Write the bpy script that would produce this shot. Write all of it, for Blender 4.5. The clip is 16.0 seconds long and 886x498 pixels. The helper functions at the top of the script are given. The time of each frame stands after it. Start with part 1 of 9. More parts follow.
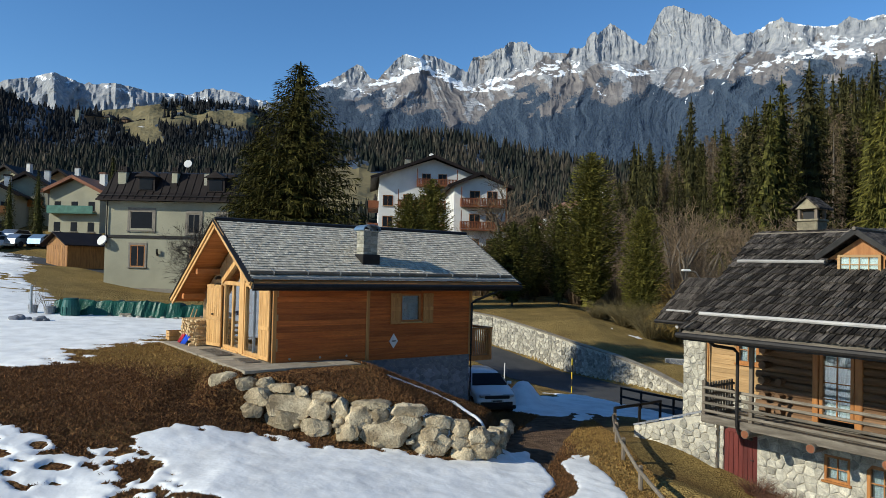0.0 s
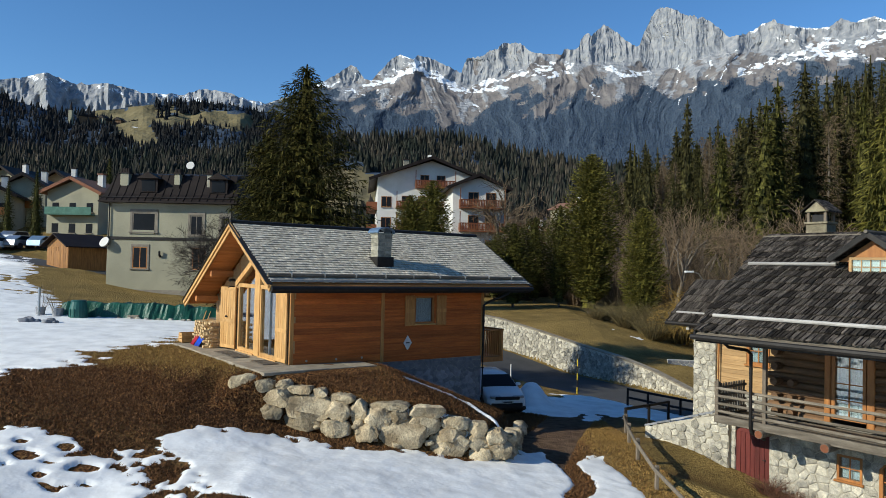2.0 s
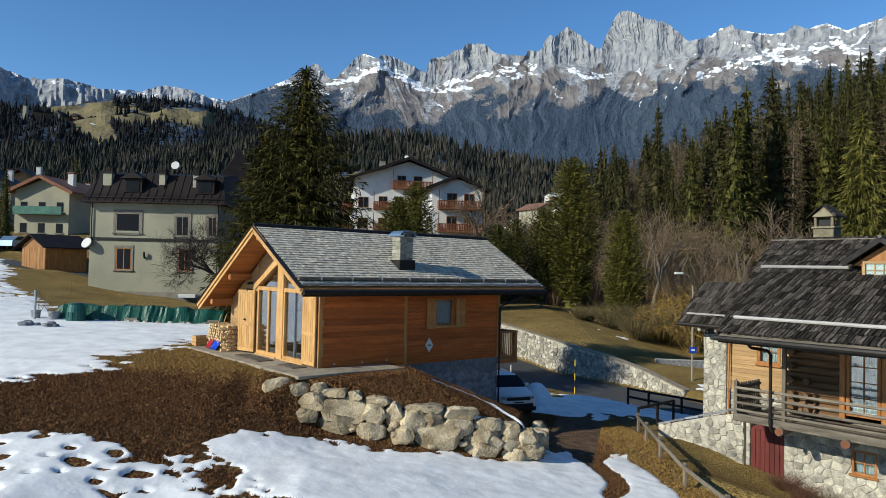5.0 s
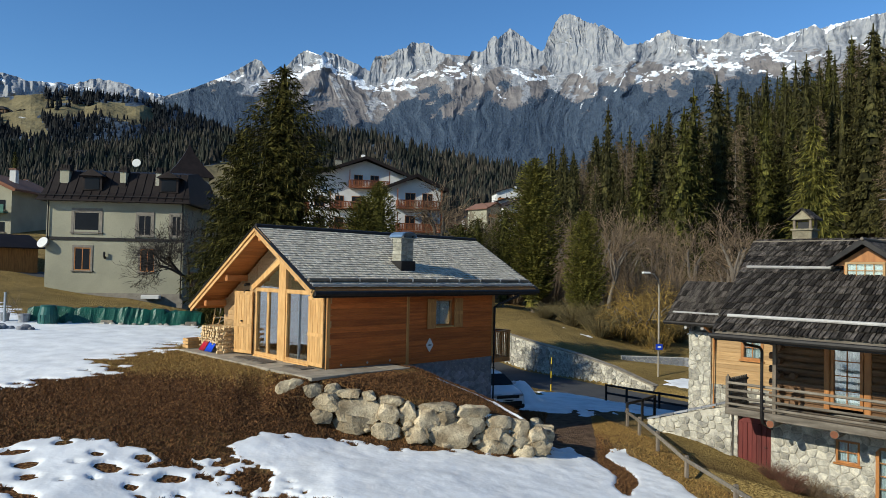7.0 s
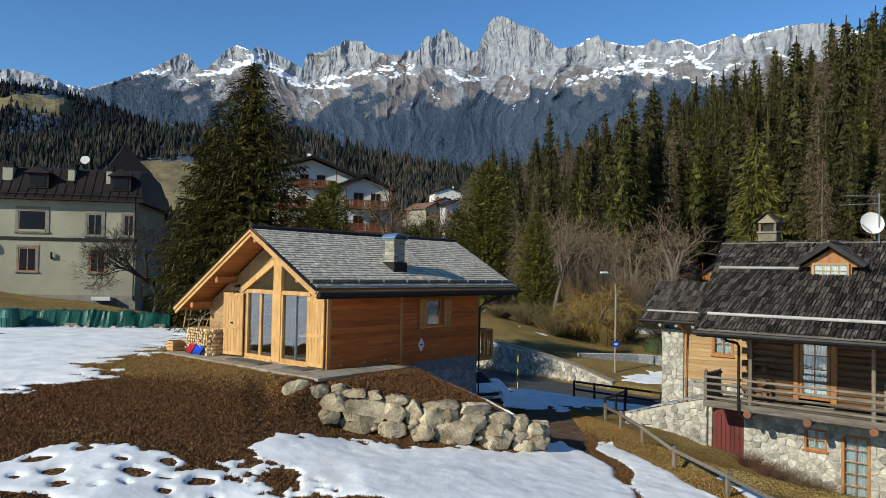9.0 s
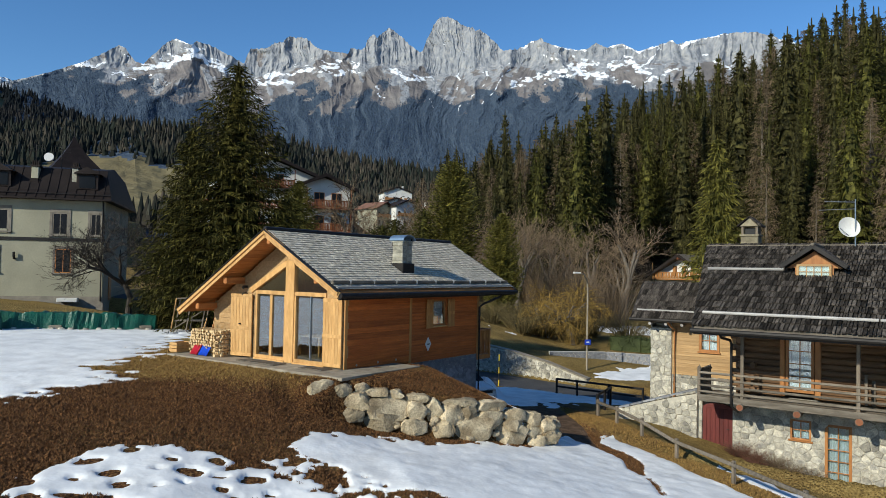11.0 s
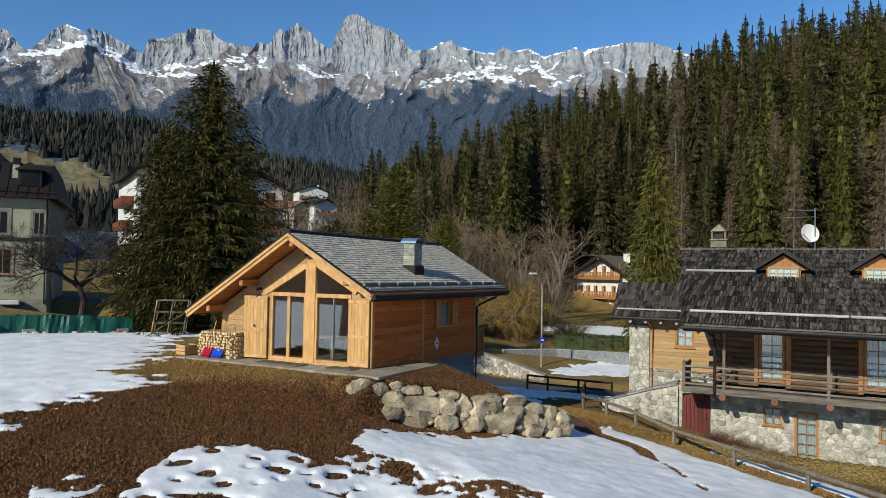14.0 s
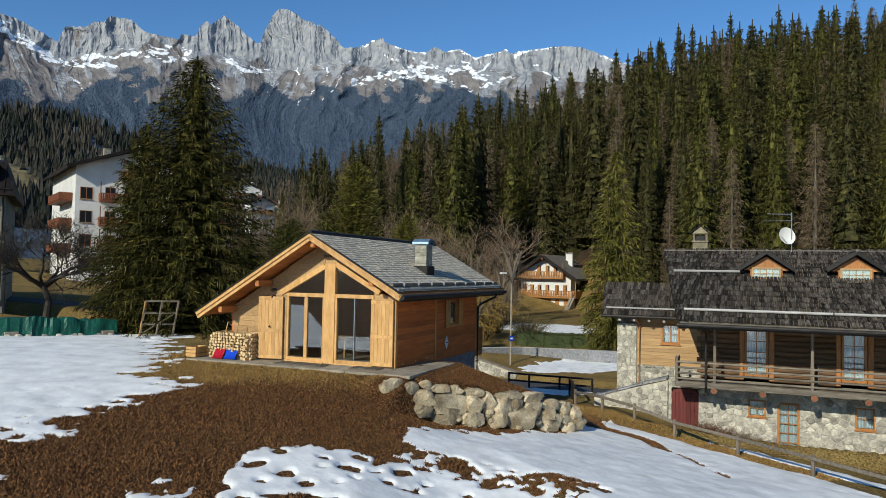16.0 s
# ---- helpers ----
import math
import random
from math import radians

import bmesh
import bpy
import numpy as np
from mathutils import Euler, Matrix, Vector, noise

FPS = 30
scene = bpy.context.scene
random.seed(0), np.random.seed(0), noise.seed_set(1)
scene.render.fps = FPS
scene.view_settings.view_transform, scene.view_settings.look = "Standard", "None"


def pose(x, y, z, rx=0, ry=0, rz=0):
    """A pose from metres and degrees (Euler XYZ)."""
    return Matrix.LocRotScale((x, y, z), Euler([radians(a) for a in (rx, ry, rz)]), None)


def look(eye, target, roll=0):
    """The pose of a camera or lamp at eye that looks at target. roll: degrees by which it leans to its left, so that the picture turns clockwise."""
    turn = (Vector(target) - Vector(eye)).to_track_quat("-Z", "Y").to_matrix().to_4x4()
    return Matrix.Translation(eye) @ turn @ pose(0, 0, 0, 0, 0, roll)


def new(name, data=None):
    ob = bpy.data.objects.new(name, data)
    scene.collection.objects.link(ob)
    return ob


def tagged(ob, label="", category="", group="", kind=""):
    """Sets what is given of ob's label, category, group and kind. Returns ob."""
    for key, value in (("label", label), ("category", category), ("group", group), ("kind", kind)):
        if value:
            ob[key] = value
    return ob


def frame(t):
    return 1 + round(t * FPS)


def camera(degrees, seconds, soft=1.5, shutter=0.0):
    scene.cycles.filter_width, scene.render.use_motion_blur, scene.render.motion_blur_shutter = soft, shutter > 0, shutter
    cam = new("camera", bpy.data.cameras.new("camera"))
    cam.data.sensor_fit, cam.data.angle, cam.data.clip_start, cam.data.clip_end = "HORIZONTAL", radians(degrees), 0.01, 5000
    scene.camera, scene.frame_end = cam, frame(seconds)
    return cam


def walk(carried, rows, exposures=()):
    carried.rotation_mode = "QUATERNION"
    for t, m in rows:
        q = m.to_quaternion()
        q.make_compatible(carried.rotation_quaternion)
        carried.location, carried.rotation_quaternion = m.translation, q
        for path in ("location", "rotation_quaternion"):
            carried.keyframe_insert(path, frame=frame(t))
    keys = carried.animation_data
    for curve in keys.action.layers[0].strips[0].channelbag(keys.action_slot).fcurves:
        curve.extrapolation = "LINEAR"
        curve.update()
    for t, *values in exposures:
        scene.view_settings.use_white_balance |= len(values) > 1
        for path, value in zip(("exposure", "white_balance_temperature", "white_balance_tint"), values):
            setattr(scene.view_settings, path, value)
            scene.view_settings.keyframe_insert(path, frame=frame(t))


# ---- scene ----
cam = camera(64.1, 16.0, soft=0.5)
METRES, EYE, TILT, LEAN, TURN = 17.0, 3.22, 0.0, 0.0, 0.0
ROWS = [
    (0.0, 0.0, 0.0, 0.0, -0.04, 1.48, -1.38),
    (0.5, -0.0088, -0.0031, 0.0004, -0.09, 1.5, -1.37),
    (1.0, -0.0187, -0.0064, 0.0009, -0.17, 1.51, -1.36),
    (1.5, -0.0301, -0.0094, 0.0015, -0.31, 1.53, -1.35),
    (2.0, -0.0424, -0.0126, 0.0022, -0.54, 1.56, -1.35),
    (2.5, -0.0565, -0.0158, 0.0029, -0.81, 1.56, -1.35),
    (3.0, -0.0722, -0.0185, 0.0037, -1.2, 1.56, -1.35),
    (3.5, -0.0907, -0.0207, 0.0043, -1.62, 1.57, -1.34),
    (4.0, -0.1127, -0.0228, 0.005, -2.1, 1.59, -1.34),
    (6.5, -0.2593, -0.0305, 0.007, -6.68, 1.63, -1.25),
    (7.0, -0.2903, -0.0332, 0.0071, -8.03, 1.64, -1.22),
    (7.5, -0.3222, -0.0356, 0.0072, -9.39, 1.66, -1.19),
    (8.0, -0.3549, -0.0375, 0.0074, -10.75, 1.67, -1.17),
    (8.5, -0.3874, -0.0394, 0.0075, -12.09, 1.69, -1.14),
    (9.0, -0.4216, -0.0407, 0.0077, -13.43, 1.71, -1.11),
    (11.5, -0.6023, -0.0373, 0.0083, -19.02, 1.79, -1.1),
    (12.0, -0.6394, -0.035, 0.0084, -20.19, 1.82, -1.09),
    (12.5, -0.6778, -0.0317, 0.0086, -21.39, 1.84, -1.09),
    (13.0, -0.7181, -0.0275, 0.0089, -22.66, 1.85, -1.09),
    (13.5, -0.7604, -0.0207, 0.0091, -24.01, 1.86, -1.08),
    (14.0, -0.8039, -0.0113, 0.0092, -25.35, 1.87, -1.09),
    (14.5, -0.8481, 0.001, 0.0092, -26.7, 1.87, -1.1),
    (15.0, -0.8925, 0.0161, 0.009, -28.04, 1.88, -1.08),
    (15.5, -0.9376, 0.0326, 0.0091, -29.44, 1.89, -1.09),
    (16.0, -0.984, 0.051, 0.0089, -30.98, 1.9, -1.08),
]
walk(cam, [(t, pose(0, 0, EYE, TILT, LEAN, TURN) @ pose(METRES * x, METRES * y, METRES * z, 90 + pitch, roll, yaw)) for t, x, y, z, yaw, pitch, roll in ROWS],
     exposures=[(0.0, 0.09), (7.0, 0.07), (12.0, 0.0), (16.0, -0.1)])

# ---- world and light ----
SUN_AZ, SUN_EL = -116.0, 27.0
world = bpy.data.worlds.new("world")
scene.world = world
world.use_nodes = True
wn = world.node_tree.nodes
sky = wn.new("ShaderNodeTexSky")
sky.sky_type, sky.sun_disc = "NISHITA", False
sky.sun_elevation, sky.sun_rotation = radians(SUN_EL), radians(SUN_AZ)
sky.altitude, sky.air_density, sky.dust_density, sky.ozone_density = 1200, 1.0, 0.0, 4.0
sky_tone = wn.new("ShaderNodeHueSaturation")
sky_tone.inputs["Saturation"].default_value = 1.16
world.node_tree.links.new(sky.outputs[0], sky_tone.inputs["Color"])
world.node_tree.links.new(sky_tone.outputs[0], wn["Background"].inputs[0])
wn["Background"].inputs[1].default_value = 0.14
sun = new("sun", bpy.data.lights.new("sun", "SUN"))
sun.data.energy, sun.data.angle, sun.data.color = 5.0, radians(0.5), (0.95, 0.93, 0.79)
_az, _el = radians(SUN_AZ), radians(SUN_EL)
SUN_WAY = Vector((math.sin(_az) * math.cos(_el), math.cos(_az) * math.cos(_el), math.sin(_el)))
sun.matrix_world = look(SUN_WAY * 100, (0, 0, 0))
rng = random.Random(7)


# ---- materials ----
def material(name, a, b, scale=3.0, rough=0.8, bump=0.3, metal=0.0, stretch=(1, 1, 1), tone=0.25, fine=8.0, depth=0.02,
             island=False, contrast=(0.35, 0.65), spec=0.3):
    """Two colours mixed by a coarse noise, toned by a finer one and from piece to piece, with relief."""
    m = bpy.data.materials.new(name)
    m.use_nodes = True
    nt = m.node_tree
    n, link = nt.nodes, nt.links.new
    bsdf = n["Principled BSDF"]
    co, mp = n.new("ShaderNodeTexCoord"), n.new("ShaderNodeMapping")
    mp.inputs["Scale"].default_value = stretch
    link(co.outputs["Object"], mp.inputs[0])
    if island:
        info = n.new("ShaderNodeNewGeometry")
        rnd = info.outputs["Random Per Island"]
    else:
        info = n.new("ShaderNodeObjectInfo")
        rnd = info.outputs["Random"]
    shift = n.new("ShaderNodeMath")
    shift.operation = "MULTIPLY"
    shift.inputs[1].default_value = 40.0
    link(rnd, shift.inputs[0])
    big, small = n.new("ShaderNodeTexNoise"), n.new("ShaderNodeTexNoise")
    for tex, sc, det in ((big, scale, 5), (small, scale * fine, 4)):
        tex.noise_dimensions = "4D"
        tex.inputs["Scale"].default_value, tex.inputs["Detail"].default_value = sc, det
        link(mp.outputs[0], tex.inputs["Vector"])
        link(shift.outputs[0], tex.inputs["W"])
    ramp = n.new("ShaderNodeValToRGB")
    ramp.color_ramp.elements[0].position, ramp.color_ramp.elements[1].position = contrast
    ramp.color_ramp.elements[0].color, ramp.color_ramp.elements[1].color = (*a, 1), (*b, 1)
    link(big.outputs["Fac"], ramp.inputs[0])
    val = n.new("ShaderNodeMapRange")
    val.inputs["From Min"].default_value, val.inputs["From Max"].default_value = 0.3, 0.7
    val.inputs["To Min"].default_value, val.inputs["To Max"].default_value = 1 - tone, 1 + tone
    link(small.outputs["Fac"], val.inputs[0])
    val2 = n.new("ShaderNodeMapRange")
    val2.inputs["To Min"].default_value, val2.inputs["To Max"].default_value = 1 - tone, 1 + tone
    link(rnd, val2.inputs[0])
    mul = n.new("ShaderNodeMath")
    mul.operation = "MULTIPLY"
    link(val.outputs[0], mul.inputs[0])
    link(val2.outputs[0], mul.inputs[1])
    hsv = n.new("ShaderNodeHueSaturation")
    link(mul.outputs[0], hsv.inputs["Value"])
    link(ramp.outputs[0], hsv.inputs["Color"])
    link(hsv.outputs[0], bsdf.inputs["Base Color"])
    bsdf.inputs["Roughness"].default_value = rough
    bsdf.inputs["Metallic"].default_value = metal
    bsdf.inputs["Specular IOR Level"].default_value = spec
    if bump:
        bp = n.new("ShaderNodeBump")
        bp.inputs["Strength"].default_value, bp.inputs["Distance"].default_value = bump, depth
        link(small.outputs["Fac"], bp.inputs["Height"])
        link(bp.outputs[0], bsdf.inputs["Normal"])
    return m


def glass_material(name, tint=(0.88, 0.93, 0.94), rough=0.02):
    m = bpy.data.materials.new(name)
    m.use_nodes = True
    n, link = m.node_tree.nodes, m.node_tree.links.new
    out = n["Material Output"]
    n.remove(n["Principled BSDF"])
    gl, tr, mix, fr = n.new("ShaderNodeBsdfGlossy"), n.new("ShaderNodeBsdfTransparent"), n.new("ShaderNodeMixShader"), n.new("ShaderNodeMapRange")
    lw = n.new("ShaderNodeLayerWeight")
    lw.inputs[0].default_value = 0.35
    fr.inputs["To Min"].default_value, fr.inputs["To Max"].default_value = 0.12, 0.80
    link(lw.outputs["Facing"], fr.inputs[0])
    gl.inputs["Roughness"].default_value = rough
    tr.inputs[0].default_value = (*tint, 1)
    link(fr.outputs[0], mix.inputs[0])
    link(tr.outputs[0], mix.inputs[1])
    link(gl.outputs[0], mix.inputs[2])
    link(mix.outputs[0], out.inputs[0])
    return m


M_LARCH = material("larch_boards", (0.5, 0.135, 0.027), (0.31, 0.074, 0.015), 1.6, 0.55, 0.25, stretch=(0.5, 5, 7), tone=0.26, depth=0.006)
M_LARCH_UP = material("larch_posts", (0.5, 0.245, 0.075), (0.36, 0.155, 0.046), 1.6, 0.55, 0.25, stretch=(8, 8, 0.7), tone=0.14, depth=0.006)
M_FRESH = material("fresh_timber", (0.6, 0.35, 0.135), (0.44, 0.235, 0.08), 1.5, 0.55, 0.2, stretch=(5, 5, 1.2), tone=0.12, depth=0.005)
M_SOFFIT = material("soffit_boards", (0.5, 0.2, 0.06), (0.38, 0.14, 0.04), 1.6, 0.6, 0.2, stretch=(0.7, 6, 6), tone=0.14, depth=0.005)
M_SHINGLE = material("grey_larch_shingle", (0.62, 0.56, 0.45), (0.35, 0.31, 0.25), 3.5, 0.85, 0.4, stretch=(1, 1, 1), tone=0.2, depth=0.006, spec=0.1)
M_SHINGLE_I = material("grey_larch_shingles", (0.62, 0.56, 0.45), (0.35, 0.31, 0.25), 3.5, 0.85, 0.4, tone=0.2, depth=0.006, island=True, spec=0.1)
M_OLDSH = material("weathered_shingle", (0.10, 0.084, 0.07), (0.014, 0.012, 0.011), 3.5, 0.9, 0.6, stretch=(3, 1, 1), tone=0.7, depth=0.012, spec=0.06)
M_OLDSH_I = material("weathered_shingles", (0.10, 0.084, 0.07), (0.014, 0.012, 0.011), 3.5, 0.9, 0.6, stretch=(3, 1, 1), tone=0.7, depth=0.012, island=True, spec=0.06)
M_METAL = material("dark_sheet_metal", (0.018, 0.016, 0.015), (0.028, 0.025, 0.023), 4, 0.5, 0.05, metal=0.2, tone=0.15, spec=0.2)
M_STEEL = material("galvanised_steel", (0.45, 0.46, 0.48), (0.34, 0.36, 0.38), 5, 0.35, 0.05, metal=0.9, tone=0.1)
M_BLUEMETAL = material("blue_grey_sheet", (0.16, 0.25, 0.36), (0.22, 0.30, 0.38), 4, 0.35, 0.05, metal=0.6, tone=0.1)
M_CHIM = material("chimney_slabs", (0.37, 0.345, 0.275), (0.2, 0.19, 0.15), 6, 0.85, 0.3, tone=0.2)
M_OCHRE = material("ochre_plaster", (0.26, 0.225, 0.15), (0.16, 0.135, 0.09), 5, 0.9, 0.4, tone=0.25)
M_GSTONE = material("grey_stone_cladding", (0.27, 0.27, 0.28), (0.17, 0.175, 0.19), 6, 0.85, 0.5, tone=0.28)
M_MORTAR = material("mortar", (0.5, 0.46, 0.375), (0.38, 0.345, 0.28), 8, 0.95, 0.5, tone=0.2)
M_RUBBLE = material("rubble_stone", (0.5, 0.46, 0.37), (0.24, 0.225, 0.195), 5, 0.9, 0.6, tone=0.38, depth=0.02)
M_RUBBLE_I = material("rubble_stones", (0.48, 0.44, 0.355), (0.24, 0.225, 0.195), 5, 0.9, 0.6, tone=0.38, depth=0.02, island=True)
M_BOULDER = material("boulder_stone", (0.54, 0.44, 0.29), (0.23, 0.17, 0.1), 2.2, 0.9, 1.0, tone=0.3, depth=0.05, fine=9)
M_CONC = material("concrete", (0.31, 0.265, 0.2), (0.21, 0.175, 0.13), 3, 0.9, 0.3, tone=0.15)
M_LOG = material("weathered_logs", (0.2, 0.11, 0.055), (0.095, 0.052, 0.027), 1.5, 0.75, 0.5, stretch=(0.7, 7, 7), tone=0.25, depth=0.01)
M_GREYWOOD = material("grey_old_timber", (0.2, 0.168, 0.13), (0.11, 0.09, 0.068), 1.6, 0.8, 0.5, stretch=(1, 7, 7), tone=0.22, depth=0.008)
M_GREYUP = material("grey_old_posts", (0.22, 0.175, 0.13), (0.12, 0.095, 0.07), 1.6, 0.8, 0.5, stretch=(7, 7, 1), tone=0.22, depth=0.008)
M_SILVER = material("silvered_pole", (0.42, 0.40, 0.37), (0.30, 0.28, 0.26), 2, 0.75, 0.4, stretch=(1, 6, 6), tone=0.2, depth=0.006)
M_HONEY = material("honey_boards", (0.43, 0.27, 0.125), (0.32, 0.19, 0.08), 1.5, 0.6, 0.25, stretch=(0.6, 6, 8), tone=0.15, depth=0.006)
M_FRAME = material("window_timber", (0.40, 0.17, 0.05), (0.29, 0.115, 0.034), 2, 0.5, 0.15, stretch=(4, 4, 1), tone=0.12)
M_REDDOOR = material("red_boards", (0.13, 0.025, 0.02), (0.09, 0.018, 0.015), 2, 0.6, 0.3, stretch=(8, 8, 0.8), tone=0.2)
M_WHITE = material("white_render", (0.66, 0.645, 0.61), (0.57, 0.555, 0.52), 0.6, 0.9, 0.15, tone=0.05, fine=20)
M_CREAM = material("cream_render", (0.34, 0.318, 0.23), (0.275, 0.26, 0.19), 0.5, 0.9, 0.15, tone=0.06, fine=20)
M_BROWNROOF = material("brown_metal_roof", (0.026, 0.019, 0.017), (0.016, 0.012, 0.011), 1.0, 0.6, 0.1, tone=0.2, spec=0.12)
M_TILE = material("red_brown_tiles", (0.20, 0.095, 0.06), (0.13, 0.07, 0.05), 2, 0.85, 0.4, stretch=(1, 6, 1), tone=0.2)
M_REDWOOD = material("red_brown_balcony", (0.22, 0.075, 0.03), (0.15, 0.05, 0.022), 2, 0.6, 0.2, tone=0.18)
M_DARK = material("dark_interior", (0.012, 0.012, 0.013), (0.02, 0.019, 0.018), 2, 0.6, 0.0, tone=0.1)
M_GLASS = glass_material("window_glass")
M_CURTAIN = material("pale_curtain", (0.82, 0.85, 0.85), (0.66, 0.71, 0.71), 2, 0.9, 0.4, stretch=(18, 18, 0.4), tone=0.1)
M_TARP = material("green_tarp", (0.012, 0.11, 0.07), (0.01, 0.07, 0.05), 1.5, 0.4, 0.6, tone=0.2, depth=0.05)
M_BARREL = material("green_plastic", (0.02, 0.10, 0.085), (0.015, 0.08, 0.07), 3, 0.4, 0.05, tone=0.08)
M_SPLIT = material("split_logs", (0.62, 0.46, 0.26), (0.46, 0.30, 0.14), 6, 0.8, 0.4, tone=0.25)
M_BLUEPL = material("blue_plastic", (0.01, 0.06, 0.50), (0.01, 0.05, 0.42), 3, 0.35, 0.0, tone=0.05)
M_REDPL = material("red_plastic", (0.42, 0.012, 0.03), (0.36, 0.01, 0.025), 3, 0.35, 0.0, tone=0.05)
M_ASPHALT = material("asphalt", (0.075, 0.073, 0.072), (0.05, 0.05, 0.052), 0.5, 0.85, 0.4, tone=0.15, fine=40)
M_CARWHITE = material("white_car_paint", (0.74, 0.75, 0.76), (0.70, 0.71, 0.73), 2, 0.2, 0.0, tone=0.02, spec=0.6)
M_BLACKPL = material("black_plastic", (0.012, 0.012, 0.013), (0.02, 0.02, 0.02), 4, 0.5, 0.0, tone=0.1)
M_TYRE = material("tyre_rubber", (0.018, 0.018, 0.018), (0.025, 0.024, 0.023), 8, 0.85, 0.2, tone=0.1)
M_BARK = material("spruce_bark", (0.16, 0.12, 0.09), (0.09, 0.07, 0.055), 3, 0.9, 0.7, stretch=(3, 3, 0.6), tone=0.25, depth=0.03)
M_PALEBARK = material("pale_bark", (0.18, 0.15, 0.12), (0.11, 0.09, 0.07), 3, 0.9, 0.5, stretch=(3, 3, 0.6), tone=0.25, depth=0.02)
M_NEEDLE = material("spruce_needles", (0.082, 0.076, 0.016), (0.024, 0.025, 0.007), 0.6, 0.65, 0.0, tone=0.55, island=True, fine=5, spec=0.08)
# spruces behind the cabin: a near-black tone paints the shade among their boughs
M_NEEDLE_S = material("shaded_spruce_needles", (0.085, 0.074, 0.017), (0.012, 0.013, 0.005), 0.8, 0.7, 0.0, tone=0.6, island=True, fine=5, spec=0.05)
M_NEEDLE_D = material("dark_needles", (0.066, 0.058, 0.018), (0.021, 0.021, 0.008), 0.5, 0.65, 0.0, tone=0.55, island=True, fine=5, spec=0.08)
M_NEEDLE_Y = material("yellow_green_needles", (0.15, 0.132, 0.026), (0.045, 0.045, 0.012), 0.8, 0.65, 0.0, tone=0.4, island=True, fine=5, spec=0.08)
M_FARWOOD = material("far_spruces", (0.02, 0.024, 0.019), (0.075, 0.06, 0.046), 0.03, 0.85, 0.0, tone=0.3, island=True, contrast=(0.42, 0.7), spec=0.05)
# far spruces darkened for the left hill, its shade put into the colour
M_FARSHADE = material("far_shaded_spruces", (0.012, 0.015, 0.017), (0.034, 0.029, 0.026), 0.02, 0.85, 0.0, tone=0.3, island=True, contrast=(0.42, 0.75), spec=0.05)
M_LARCHTWIG = material("bare_larch_twigs", (0.15, 0.105, 0.06), (0.09, 0.064, 0.038), 0.3, 0.85, 0.0, tone=0.35, island=True)
M_TWIG = material("bare_twigs", (0.2, 0.14, 0.085), (0.11, 0.076, 0.048), 1, 0.85, 0.0, tone=0.3, island=True)
M_DARKTWIG = material("dark_twigs", (0.045, 0.036, 0.028), (0.025, 0.02, 0.016), 1, 0.85, 0.0, tone=0.3, island=True)
M_DARKBARK = material("dark_bark", (0.07, 0.055, 0.042), (0.035, 0.028, 0.022), 4, 0.9, 0.6, stretch=(3, 3, 0.6), tone=0.25, depth=0.02)
M_WILLOW = material("yellow_willow_twigs", (0.34, 0.21, 0.05), (0.19, 0.12, 0.033), 0.6, 0.8, 0.0, tone=0.35, island=True)
M_BUSH = material("shrub_twigs", (0.16, 0.115, 0.05), (0.09, 0.075, 0.03), 1, 0.85, 0.0, tone=0.4, island=True)
M_HEATH = material("heather", (0.16, 0.05, 0.035), (0.10, 0.07, 0.04), 2, 0.85, 0.0, tone=0.4, island=True)
M_HEDGE = material("hedge_leaves", (0.05, 0.065, 0.018), (0.03, 0.04, 0.012), 1, 0.7, 0.0, tone=0.4, island=True)
M_STRAW_G = material("golden_grass_blades", (0.34, 0.205, 0.06), (0.2, 0.12, 0.04), 0.5, 0.9, 0.0, tone=0.4, island=True)
M_STRAW = material("dry_grass_blades", (0.24, 0.11, 0.036), (0.05, 0.024, 0.011), 6.0, 0.9, 0.0, tone=0.4, island=True)


# ---- mesh helpers ----
def part(name, bm, mat, parent=None, label="", smooth=False):
    me = bpy.data.meshes.new(name)
    bm.to_mesh(me)
    bm.free()
    if smooth:
        for p in me.polygons:
            p.use_smooth = True
    me.materials.append(mat)
    ob = new(name, me)
    if parent is not None:
        ob.parent = parent
    if label:
        tagged(ob, label)
    return ob


def thing(name, m, label, category, group="", kind=""):
    ob = new(name)
    ob.empty_display_size = 0.2
    ob.matrix_world = m
    return tagged(ob, label, category, group, kind)


def raw(name, verts, faces, mat, parent=None, kind="", label=""):
    me = bpy.data.meshes.new(name)
    me.from_pydata([tuple(map(float, v)) for v in verts], [], faces)
    me.materials.append(mat)
    ob = new(name, me)
    if parent is not None:
        ob.parent = parent
    return tagged(ob, label, kind=kind)


def box(bm, lo, hi, bevel=0.0, m=None):
    """A box between two corners, its edges bevelled, turned by m."""
    r = bmesh.ops.create_cube(bm, size=1.0)
    vs = r["verts"]
    c = [(a + b) / 2 for a, b in zip(lo, hi)]
    s = [max(abs(b - a), 1e-4) for a, b in zip(lo, hi)]
    for v in vs:
        v.co = Vector((v.co.x * s[0] + c[0], v.co.y * s[1] + c[1], v.co.z * s[2] + c[2]))
    if bevel:
        es = list({e for v in vs for e in v.link_edges})
        out = bmesh.ops.bevel(bm, geom=es, offset=min(bevel, min(s) * 0.4), segments=1, affect="EDGES")
        vs = list({v for f in out["faces"] for v in f.verts} | {v for v in vs if v.is_valid})
    if m is not None:
        bmesh.ops.transform(bm, matrix=m, verts=[v for v in vs if v.is_valid])


